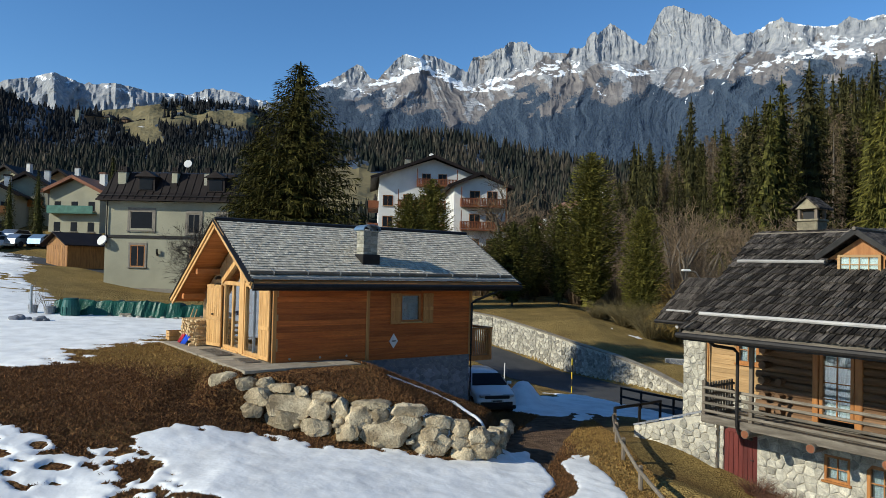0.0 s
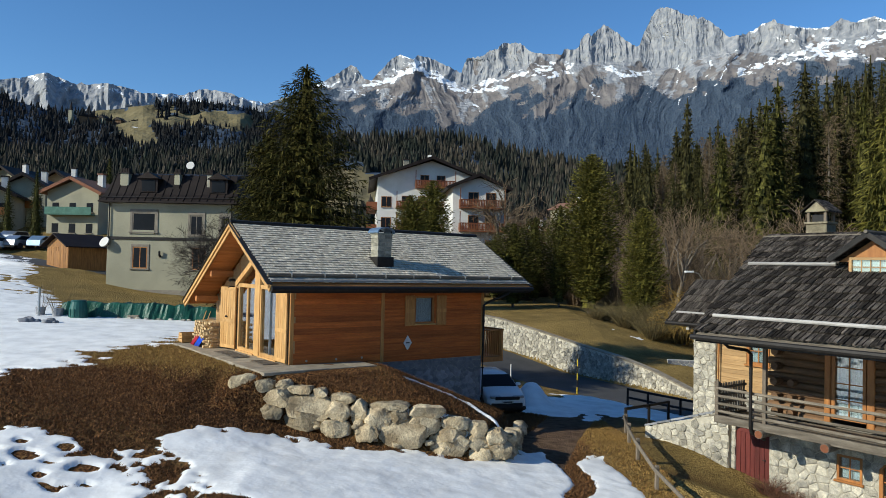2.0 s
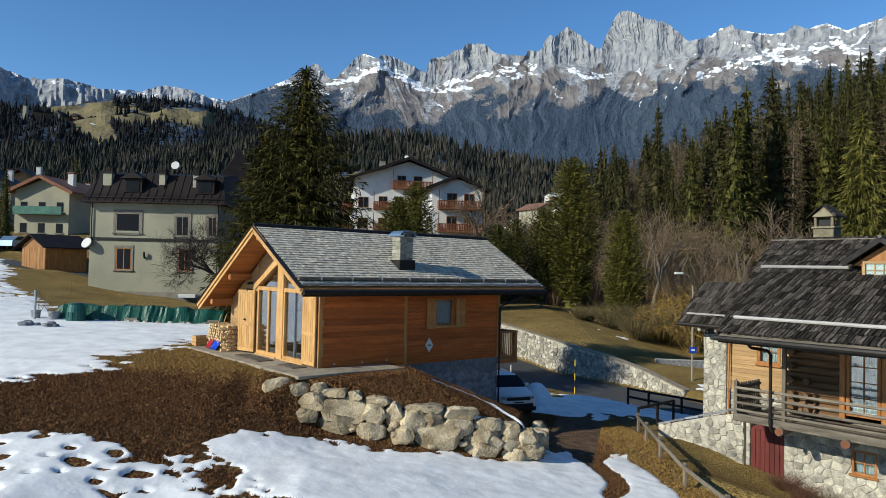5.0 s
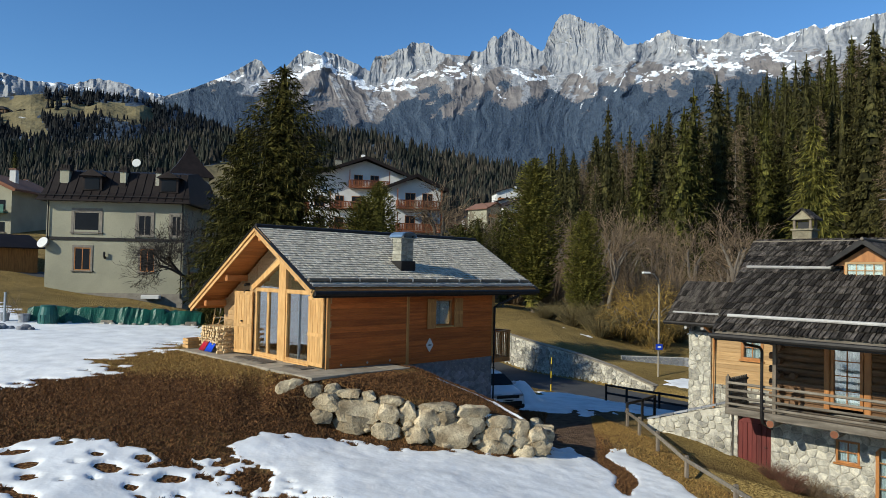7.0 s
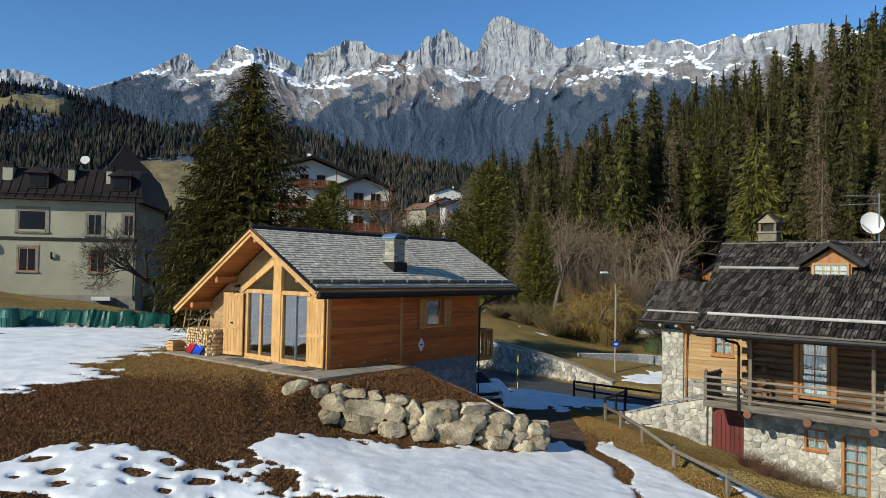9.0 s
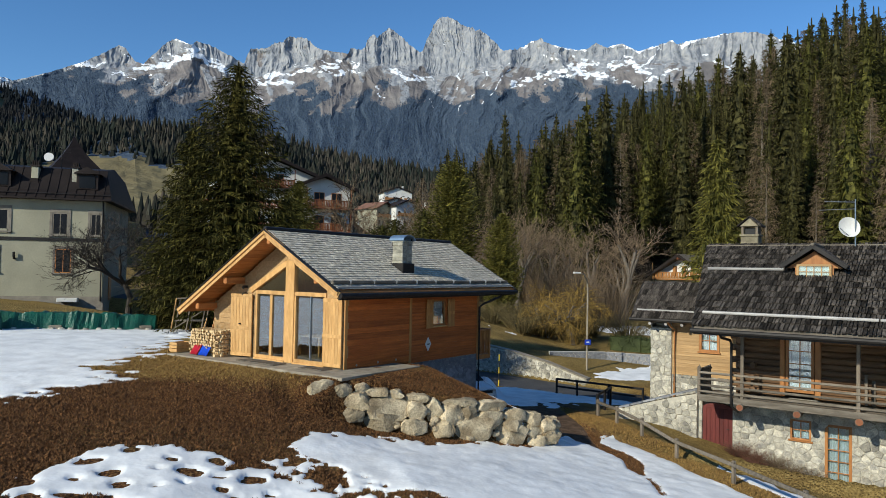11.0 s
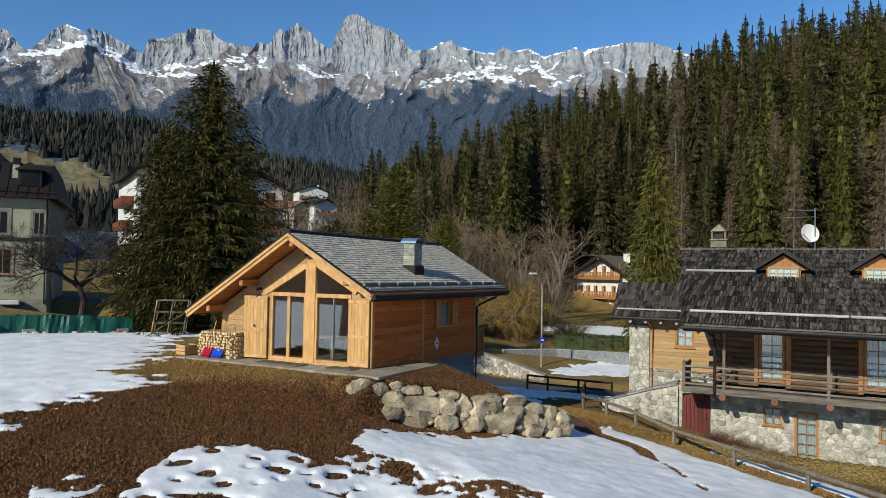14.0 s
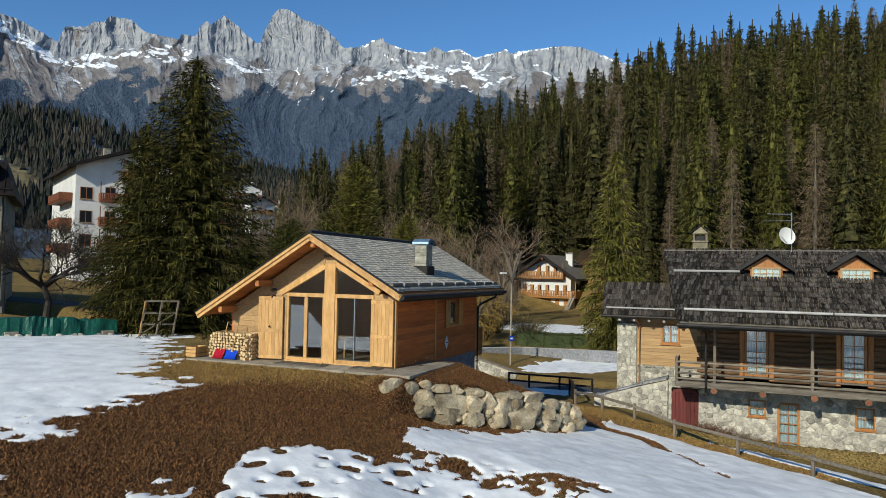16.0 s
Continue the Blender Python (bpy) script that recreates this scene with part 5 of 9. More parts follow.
    for far, zf in ((-0.68, 2.64), (7.9, 1.72)):
        bm = bmesh.new()
        beam(bm, (ru - 0.06, 2.93, 4.68), (ru - 0.06, far, zf), 0.18, 0.03, 0.004)
        part("verge_flashing", bm, M_METAL, roof)
        bm = bmesh.new()
        beam(bm, (re, 2.93, 4.66), (re, far, zf - 0.02), 0.14, 0.05, 0.004)
        part("verge_flashing", bm, M_METAL, roof)
    # purlins
    for v, z in ((2.93, 4.30), (5.27, 2.86), (6.92, 1.85), (0.55, 2.98)):
        bm = bmesh.new()
        box(bm, (-0.86, v - 0.09, z - 0.13), (0.1, v + 0.09, z + 0.11), 0.03)
        part("purlin", bm, M_SOFFIT, cab)
    bm = bmesh.new()
    tube(bm, [(ru - 0.06, 2.93, 4.70), (re, 2.93, 4.70)], 0.09, 8)
    part("ridge_cap", bm, M_METAL, roof)
    dn = Vector((0, -3.57, -2.04)).normalized()
    shingle_roof(roof, (M_SHINGLE, M_SHINGLE_I), (ru, 2.90, 4.635), (1, 0, 0), dn, re - ru, 4.02, 0.165, 0.13, 0.014, 12, lambda s, d: 2.4 < d and s < 9, lift=0.034)
    dn2 = Vector((0, 4.92, -2.95)).normalized()
    part("back_shingles", quadm([(ru, 2.95, 4.64), (re, 2.95, 4.64), (re, 7.86, 1.70), (ru, 7.86, 1.70)], 0.02, (0, 0, 1)), M_SHINGLE, roof)
    # gutter, snow guard poles with clips
    gt = part("gutter", tubem([(ru - 0.02, -0.72, 2.50), (re + 0.02, -0.72, 2.50)], 0.085, 10), M_METAL, roof, "black metal gutter")
    part("fascia", boxm((ru, -0.66, 2.36), (re, -0.60, 2.56), 0.005), M_METAL, gt)
    for i, (v, z, r) in enumerate(((-0.30, 2.92, 0.065), (-0.52, 2.76, 0.035))):
        pole = part("snow_guard", tubem([(ru + 0.02, v, z), (re - 0.15, v, z)], r, 8), M_SILVER if i else M_GREYWOOD, roof, "rounded snow guard pole")
        if i == 0:
            for k in range(9):
                u = ru + 0.8 + k * 1.18
                bm = bmesh.new()
                beam(bm, (u, v + 0.14, z + 0.06), (u, v - 0.11, z - 0.02), 0.03, 0.16, 0.004)
                part("clip", bm, M_STEEL, pole)
    # chimney
    ch = part("chimney", boxm((3.56, 0.48, 3.1), (4.12, 0.96, 4.42), 0.02), M_CHIM, cab, "pale slab chimney with a curved blue metal cowl")
    part("flashing", boxm((3.48, 0.38, 3.1), (4.20, 1.04, 3.62), 0.02), M_METAL, ch)
    rg = random.Random(3)
    for k in range(6):
        z = 3.56 + k * 0.145
        part("stone_slab", boxm((3.55 - rg.uniform(0, 0.012), 0.465, z), (3.84, 0.97, z + 0.135), 0.012), M_CHIM, ch)
        part("stone_slab", boxm((3.85, 0.465 - rg.uniform(0, 0.012), z), (4.13, 0.97, z + 0.135), 0.012), M_CHIM, ch)
    part("crown", boxm((3.52, 0.44, 4.42), (4.16, 1.0, 4.48), 0.01), M_CHIM, ch)
    bm = bmesh.new()
    arc = [(3.84 + 0.37 * math.cos(a), 4.50 + 0.20 * math.sin(a)) for a in np.linspace(0, math.pi, 12)]
    prism(bm, arc + [(p[0], p[1] - 0.03) for p in [(3.84 + 0.35 * math.cos(a), 4.50 + 0.19 * math.sin(a)) for a in np.linspace(math.pi, 0, 12)]], "y", 0.36, 1.07)
    part("cowl", bm, M_BLUEMETAL, ch)
    for u, v in ((3.54, 0.47), (4.1, 0.47), (3.54, 0.94), (4.1, 0.94)):
        part("cowl_leg", boxm((u, v, 4.28), (u + 0.04, v + 0.04, 4.56)), M_METAL, ch)
    # downpipe
    pipe = part("downpipe", tubem([(8.9, -0.70, 2.42), (8.85, -0.66, 2.30), (8.3, -0.16, 1.98), (8.12, -0.09, 1.85), (8.12, -0.09, -3.2)], 0.05, 10), M_METAL, cab, "black downpipe")
    for z in (1.2, -0.6, -2.2):
        part("bracket", tubem([(8.12, -0.09, z), (8.12, -0.09, z + 0.04)], 0.065, 10), M_METAL, pipe)
    # east balcony
    bal = part("balcony", boxm((8.2, 0.1, -0.42), (9.35, 4.4, -0.22), 0.01), M_FRAME, cab, "brown timber balcony with slatted railing")
    for v in (0.14, 2.2, 4.3):
        part("post", boxm((9.22, v - 0.05, -0.4), (9.33, v + 0.05, 0.82), 0.01), M_FRAME, bal)
    part("post", boxm((8.2, 0.1, -0.4), (8.3, 0.2, 0.82), 0.01), M_FRAME, bal)
    part("handrail", boxm((9.2, 0.1, 0.80), (9.38, 4.4, 0.87), 0.01), M_FRAME, bal)
    part("handrail", boxm((8.2, 0.07, 0.80), (9.2, 0.2, 0.87), 0.01), M_FRAME, bal)
    for i in range(9):
        part("slat", boxm((8.36 + i * 0.1, 0.13, -0.2), (8.40 + i * 0.1, 0.16, 0.8)), M_FRAME, bal)
    for i in range(36):
        part("slat", boxm((9.26, 0.28 + i * 0.115, -0.2), (9.29, 0.32 + i * 0.115, 0.8)), M_FRAME, bal)
    return cab


build_cabin()


def build_terrace():
    t = thing("terrace", CABIN, "pale concrete terrace slab along the cabin", "terrace", kind="structure")
    rg = random.Random(5)
    v = -1.22
    while v < 7.9:
        w = rg.uniform(0.9, 1.3)
        part("slab", boxm((-1.35 + rg.uniform(-0.02, 0.02), v, -0.10), (0.02, min(v + w - 0.012, 8.0), 0.0 + rg.uniform(-0.006, 0.006)), 0.012), M_CONC, t)
        v += w
    u = 0.03
    while u < 2.6:
        part("slab", boxm((u, -1.22, -0.10), (u + 0.85, -0.03, 0.0 + rg.uniform(-0.006, 0.006)), 0.012), M_CONC, t)
        u += 0.862


build_terrace()


def mat_thing(v0, v1, u0, u1, label):
    t = thing("door_mat", CABIN @ pose((u0 + u1) / 2, (v0 + v1) / 2, 0.012), label, "door mat")
    w, h = u1 - u0, v1 - v0
    part("mat", boxm((-w / 2, -h / 2, 0), (w / 2, h / 2, 0.02), 0.004), M_GREYWOOD, t)
    for i in range(int(h / 0.06)):
        part("ridge", boxm((-w / 2 + 0.02, -h / 2 + 0.02 + i * 0.06, 0.02), (w / 2 - 0.02, -h / 2 + 0.05 + i * 0.06, 0.028)), M_GREYWOOD, t)


mat_thing(2.4, 4.4, -0.95, -0.35, "grey grating mat on the terrace")
mat_thing(0.3, 1.4, -0.75, -0.2, "small dark mat by the glass door")


def build_wood_stack():
    t = thing("firewood_stack", CABIN @ pose(-0.42, 6.55, 0.0), "stack of pale split firewood against the gable", "firewood")
    rg = random.Random(8)
    kinds = []
    for _ in range(7):
        a = [rg.uniform(0, 0.5) + k * 2.09 for k in range(3)]
        n = rg.choice((3, 4, 4))
        pts = [(0.075 * math.cos(k * math.tau / n + a[0]) * rg.uniform(0.75, 1.1), 0.065 * math.sin(k * math.tau / n + a[0]) * rg.uniform(0.75, 1.1)) for k in range(n)]
        kinds.append(mesh_of(prismm(pts, "x", -0.3, 0.3), M_SPLIT, "log"))
    rows = 9
    for i in range(rows):
        z = 0.06 + i * 0.108
        n = 15 - (1 if i > 7 else 0)
        for k in range(n):
            shared("log", kinds[rg.randrange(7)], t, pose(rg.uniform(-0.05, 0.04), -0.92 + k * 0.128 + rg.uniform(-0.02, 0.02), z, rg.uniform(0, 90), rg.uniform(-3, 3), rg.uniform(-3, 3)))
    # cross-stacked end
    for i in range(10):
        for k in range(4):
            shared("log", kinds[rg.randrange(7)], t, pose(-0.2 + k * 0.13, -0.83 if i % 2 else -0.85, 0.06 + i * 0.098, rg.uniform(0, 90), 0, 90 if i % 2 else 0) @ Matrix.Diagonal((0.55 if i % 2 else 1, 1, 1, 1)))


build_wood_stack()


def build_crate():
    t = thing("wooden_crate", CABIN @ pose(-0.75, 8.05, 0.0), "small pale wooden crate with kindling", "crate")
    part("bottom", boxm((-0.3, -0.22, 0.02), (0.3, 0.22, 0.05)), M_FRESH, t)
    for i in range(3):
        z = 0.05 + i * 0.12
        for lo, hi in (((-0.3, -0.24, z), (0.3, -0.22, z + 0.1)), ((-0.3, 0.22, z), (0.3, 0.24, z + 0.1)), ((-0.32, -0.24, z), (-0.3, 0.24, z + 0.1)), ((0.3, -0.24, z), (0.32, 0.24, z + 0.1))):
            part("slat", boxm(lo, hi, 0.004), M_FRESH, t)
    part("kindling", boxm((-0.27, -0.2, 0.2), (0.27, 0.2, 0.34), 0.04), M_SPLIT, t)


build_crate()


def build_shovel(v, mat, label, lean):
    t = thing("snow_shovel", CABIN @ pose(-0.85, v, 0.0, 0, 0, lean), label, "snow shovel")
    bm = bmesh.new()
    n = 7
    for i in range(n):
        a, b = -0.24 + 0.48 * i / n, -0.24 + 0.48 * (i + 1) / n
        ya, yb = 0.06 * (1 - (2 * i / n - 1) ** 2), 0.06 * (1 - (2 * (i + 1) / n - 1) ** 2)
        vs = [bm.verts.new(p) for p in ((-0.12 + ya, a, 0.02), (-0.12 + yb, b, 0.02), (0.12 + yb, b, 0.40), (0.12 + ya, a, 0.40), (-0.10 + ya, a, 0.02), (-0.10 + yb, b, 0.02), (0.14 + yb, b, 0.40), (0.14 + ya, a, 0.40))]
        for f in ((0, 1, 2, 3), (7, 6, 5, 4), (0, 4, 5, 1), (2, 6, 7, 3), (1, 5, 6, 2), (0, 3, 7, 4)):
            bm.faces.new([vs[k] for k in f])
    bmesh.ops.remove_doubles(bm, verts=bm.verts[:], dist=0.001)
    part("blade", bm, mat, t, smooth=True)
    part("handle", tubem([(0.08, 0, 0.3), (0.42, 0, 1.35)], 0.017, 8), M_FRESH, t)


build_shovel(6.35, M_BLUEPL, "blue plastic snow shovel leaning on the firewood", 4)
build_shovel(6.9, M_REDPL, "red plastic snow shovel leaning on the firewood", -6)


def build_room():
    """What shows behind the gable glass."""
    t = thing("sideboard", CABIN @ pose(3.0, 1.5, -0.02), "pale green low sideboard inside the glass gable", "sideboard")
    part("body", boxm((-0.3, -0.7, 0.06), (0.3, 0.7, 0.85), 0.02), material("pale_green_paint", (0.42, 0.45, 0.26), (0.36, 0.40, 0.22), 2, 0.6, 0.05), t)
    part("top", boxm((-0.33, -0.73, 0.85), (0.33, 0.73, 0.89), 0.01), M_FRESH, t)
    for i in range(3):
        part("door", boxm((-0.32, -0.68 + i * 0.46, 0.1), (-0.3, -0.26 + i * 0.46, 0.82), 0.005), M_FRESH, t)
    part("foot", boxm((-0.28, -0.68, 0.0), (0.28, 0.68, 0.06)), M_FRAME, t)
    s = thing("table", CABIN @ pose(2.4, 3.7, -0.02), "plain wooden table inside the cabin", "table")
    part("tabletop", boxm((-0.5, -0.6, 0.72), (0.5, 0.6, 0.76), 0.01), M_FRESH, s)
    for a, b in ((-0.45, -0.55), (0.45, -0.55), (-0.45, 0.55), (0.45, 0.55)):
        part("leg", boxm((a - 0.04, b - 0.04, 0), (a + 0.04, b + 0.04, 0.72), 0.005), M_FRESH, s)


build_room()


# ---- boulder wall under the bank ----
def boulder_mesh(seed, sx, sy, sz):
    rg = random.Random(seed)
    bm = bmesh.new()
    bmesh.ops.create_icosphere(bm, subdivisions=3, radius=1.0)
    off = Vector((rg.uniform(-50, 50), rg.uniform(-50, 50), rg.uniform(-50, 50)))
    planes = [(Vector((rg.gauss(0, 1), rg.gauss(0, 1), rg.gauss(0, 1))).normalized(), rg.uniform(0.62, 0.85)) for _ in range(9)]
    for v in bm.verts:
        p = v.co.normalized()
        for n, d in planes:
            k = p.dot(n)
            if k > d:
                p = p - n * (k - d) * 0.92
        p = Vector([math.copysign(abs(c) ** 0.72, c) for c in p]) * 0.9
        p += p.normalized() * (0.10 * noise.noise(p * 1.6 + off) + 0.05 * noise.noise(p * 4.5 + off))
        v.co = Vector((p.x * sx, p.y * sy, p.z * sz))
    return bm


def packed_boulder(poly, cx, cz, deep, seed):
    """A boulder that fills an outline of the wall's face and bulges out of it."""
    rg = random.Random(seed)
    bm = bmesh.new()
    bmesh.ops.create_icosphere(bm, subdivisions=4, radius=1.0)
    off = Vector((rg.uniform(-50, 50), rg.uniform(-50, 50), rg.uniform(-50, 50)))
    n = len(poly)
    size = max(math.hypot(p[0] - cx, p[1] - cz) for p in poly)
    planes = [(Vector((rg.gauss(0, 0.30), -1.0, rg.gauss(0.10, 0.30))).normalized(), deep * rg.uniform(0.55, 0.78)) for _ in range(3)]
    planes += [(Vector((rg.gauss(0, 1), -1.1, rg.gauss(0, 1))).normalized(), size * rg.uniform(0.66, 0.9)) for _ in range(6)]

    def reach(a):
        dx, dz = math.cos(a), math.sin(a)
        best = 9.0
        for i in range(n):
            (ax, az), (bx, bz) = poly[i], poly[(i + 1) % n]
            ax, az, bx, bz = ax - cx, az - cz, bx - cx, bz - cz
            den = dx * (bz - az) - dz * (bx - ax)
            if abs(den) > 1e-6:
                t = (ax * (bz - az) - az * (bx - ax)) / den
                k = (ax * dz - az * dx) / den
                if t > 0 and -0.01 <= k <= 1.01:
                    best = min(best, t)
        return best if best < 9 else 0.2
    for v in bm.verts:
        p = v.co.copy()
        flat = math.hypot(p.x, p.z)
        k = reach(math.atan2(p.z, p.x)) if flat > 1e-4 else 0.3
        q = flat ** 0.24
        y = math.copysign(abs(p.y) ** 0.38, p.y)
        w = Vector((p.x / max(flat, 1e-4) * q * k, y * deep, p.z / max(flat, 1e-4) * q * k))
        for pn, pd in planes:
            e = w.dot(pn) - pd
            if e > 0:
                w -= pn * e * 0.97
        nz = 0.05 * noise.noise(w * 3.0 + off) + 0.03 * noise.noise(w * 9.0 + off) - 0.06 * abs(noise.noise(w * 2.6 - off))
        v.co = w * (1 + nz / max(w.length, 0.15))
    return bm


def build_boulders():
    wall = thing("boulder_wall", Matrix.Identity(4), "dry wall of big pale boulders holding the bank", "retaining wall")
    rg = random.Random(21)

    def front(x):
        return 20.95 - 0.45 * math.exp(-((x + 2.2) / 3.0) ** 2)

    def top(x):
        return float(np.interp(x, (-6.8, -6.2, -4.7, -3.2, -1.4, 0.2, 1.3, 1.8), (-0.10, -0.16, -0.50, -0.72, -0.95, -1.25, -1.68, -1.95)))

    def foot(x):
        return float(np.interp(x, (-6.8, -6.0, -4.7, -3.0, -1.4, 0.5, 1.8), (-0.65, -1.1, -1.6, -1.9, -2.15, -2.45, -2.6)))
    n = 0
    # three courses: middle along the wall, height, width and rise of each boulder
    upper = ((-6.39, -0.3, 0.74, 0.42), (-5.75, -0.36, 0.57, 0.34), (-5.15, -0.31, 0.44, 0.2), (-4.7, -0.45, 0.71, 0.2), (-4.1, -0.53, 0.44, 0.23), (-3.41, -0.67, 0.74, 0.24), (-2.0, -0.84, 1.05, 0.18), (-0.91, -1.02, 0.97, 0.29), (-0.04, -1.35, 0.81, 0.31))
    middle = ((-6.26, -0.63, 0.44, 0.25), (-5.38, -0.73, 0.8, 0.51), (-4.32, -0.93, 1.25, 0.66), (-3.47, -1.02, 0.56, 0.56), (-2.9, -1.06, 0.42, 0.62), (-2.32, -1.18, 0.73, 0.59), (-1.72, -1.15, 0.51, 0.39), (-0.95, -1.42, 0.89, 0.44), (-0.11, -1.65, 0.8, 0.3))
    lower = ((-5.5, -1.1, 0.64, 0.34), (-4.58, -1.34, 1.18, 0.48), (-3.54, -1.51, 0.82, 0.42), (-2.69, -1.59, 0.8, 0.4), (-1.6, -1.64, 1.21, 0.65), (-0.32, -1.95, 1.3, 0.52))
    end = ((0.62, -1.5, 0.62, 0.34), (0.72, -1.86, 0.7, 0.38), (1.22, -1.74, 0.55, 0.4), (1.32, -2.14, 0.65, 0.42), (0.7, -2.22, 0.66, 0.36))
    for cx, cz, w, h in upper + middle + lower + end:
        k, turn = 9, rg.uniform(0, 0.7)
        poly = []
        for i in range(k):
            a = turn + math.tau * i / k
            c, d = math.cos(a), math.sin(a)
            q = (abs(c) ** 3.2 + abs(d) ** 3.2) ** (-1 / 3.2) * rg.uniform(0.9, 1.08)
            poly.append((cx + c * q * w * 0.595, cz + d * q * h * 0.64))
        ob = part("boulder", packed_boulder(poly, cx, cz, rg.uniform(0.28, 0.4), 700 + n), M_BOULDER, wall, smooth=True)
        ob.data.set_sharp_from_angle(angle=radians(26))
        ob.matrix_local = pose(cx, front(cx) + 0.02 + 0.28 * (cz - foot(cx)) + rg.uniform(-0.05, 0.05), cz, rg.uniform(-5, 5), 0, rg.uniform(-9, 9))
        n += 1
    # small stones wedged in the gaps
    for _ in range(34):
        cx = rg.uniform(-5.3, 0.1)
        cz = rg.uniform(foot(cx) + 0.15, top(cx) - 0.15)
        r = rg.uniform(0.07, 0.13)
        ob = part("boulder", boulder_mesh(760 + n, r * 1.4, r, r), M_BOULDER, wall, smooth=True)
        ob.matrix_local = pose(cx, front(cx) - 0.02 + 0.28 * (cz - foot(cx)), cz, 0, rg.uniform(-40, 40), 0)
        n += 1
    # return round the east end
    for poly in stone_cells(0.0, 4.4, -2.9, -1.7, 0.62, 88, 1.2):
        cx, cz = sum(p[0] for p in poly) / len(poly), sum(p[1] for p in poly) / len(poly)
        if cz > -1.62 - 0.17 * cx - 0.1:
            continue
        ob = part("boulder", packed_boulder(poly, cx, cz, 0.3, 800 + n), M_BOULDER, wall, smooth=True)
        ob.matrix_local = pose(1.65 + cx * 0.2, 21.35 + cx, cz, 0, 0, 82)
        n += 1


build_boulders()


def snow_edge():
    """The narrow ridge of snow left along the edge of the bank."""
    pts = [Vector(p) for p in ((-1.7, 23.2), (-1.1, 23.75), (-0.2, 24.2), (0.5, 24.2), (1.2, 23.7), (1.75, 23.0), (2.2, 22.2), (2.45, 21.5))]
    bm = bmesh.new()
    rows = []
    for i in range(43):
        f = i / 6.0
        k = min(int(f), 6)
        p = pts[k].lerp(pts[k + 1], f - k)
        d = (pts[k + 1] - pts[k]).normalized()
        n = Vector((-d.y, d.x))
        w = 0.12 + 0.04 * noise.noise(Vector((i * 0.4, 0, 3)))
        row = []
        for j in range(7):
            q = j / 3 - 1
            x, y = p.x + n.x * w * q, p.y + n.y * w * q
            h = 0.085 * math.sqrt(max(0, 1 - q * q)) - 0.03 + 0.02 * noise.noise(Vector((x * 4, y * 4, 1)))
            row.append(bm.verts.new((x, y, max(float(ground(np.array(x + a * n.x * 0.2), np.array(y + a * n.y * 0.2))) for a in (-1, 0)) + h)))
        rows.append(row)
    for a, b in zip(rows, rows[1:]):
        for j in range(6):
            bm.faces.new((a[j], a[j + 1], b[j + 1], b[j]))
    ob = part("snow", bm, M_SNOW, smooth=True)
    tagged(ob, "narrow ridge of old snow along the bank", "snow", kind="stuff")


snow_edge()

# ---- the old log and stone house ----
def framed_window(parent, name, place, u0, u1, z0, z1, cols, rows, fw=0.09, depth=0.10, frame=None, curtain=True, sill=True, label="", back=0.06):
    """A window set in a wall. place(u, d, z): d is proud of the wall."""
    frame = frame or M_FRAME

    def bx(a, b, c, d, e, f, bev=0.006):
        bm = bmesh.new()
        box(bm, (a, b, c), (d, e, f), bev)
        for v in bm.verts:
            v.co = Vector(place(*v.co))
        bmesh.ops.recalc_face_normals(bm, faces=bm.faces[:])
        return bm
    w = part(name, bx(u0, -depth, z1 - fw, u1, 0.02, z1), frame, parent, label)
    part("frame", bx(u0, -depth, z0, u1, 0.02, z0 + fw), frame, w)
    part("frame", bx(u0, -depth, z0 + fw, u0 + fw, 0.02, z1 - fw), frame, w)
    part("frame", bx(u1 - fw, -depth, z0 + fw, u1, 0.02, z1 - fw), frame, w)
    part("pane", bx(u0 + fw, -depth * 0.55, z0 + fw, u1 - fw, -depth * 0.45, z1 - fw, 0), M_GLASS, w)
    for i in range(1, cols):
        u = u0 + fw + (u1 - u0 - 2 * fw) * i / cols
        part("mullion", bx(u - 0.015, -depth * 0.7, z0 + fw, u + 0.015, -depth * 0.2, z1 - fw, 0), frame, w)
    for i in range(1, rows):
        z = z0 + fw + (z1 - z0 - 2 * fw) * i / rows
        part("glazing_bar", bx(u0 + fw, -depth * 0.68, z - 0.015, u1 - fw, -depth * 0.22, z + 0.015, 0), frame, w)
    if curtain:
        bm = bmesh.new()
        n = 24
        top = [bm.verts.new(place(u0 + fw + (u1 - u0 - 2 * fw) * i / n, -depth - back - back * 0.33 * math.sin(i * 1.7), z1 - fw)) for i in range(n + 1)]
        low = [bm.verts.new(place(u0 + fw + (u1 - u0 - 2 * fw) * i / n, -depth - back - back * 0.33 * math.sin(i * 1.7 + 0.3), z0 + fw)) for i in range(n + 1)]
        for i in range(n):
            bm.faces.new((top[i], top[i + 1], low[i + 1], low[i]))
        part("curtain", bm, M_CURTAIN, w)
    else:
        # near-black sheet in place of the unlit room behind
        part("dark_room", bx(u0, -depth - 0.3, z0, u1, -depth - 0.28, z1, 0), M_DARK, w)
    if sill:
        part("sill", bx(u0 - 0.06, 0.0, z0 - 0.05, u1 + 0.06, 0.09, z0 + 0.01), frame, w)
    return w


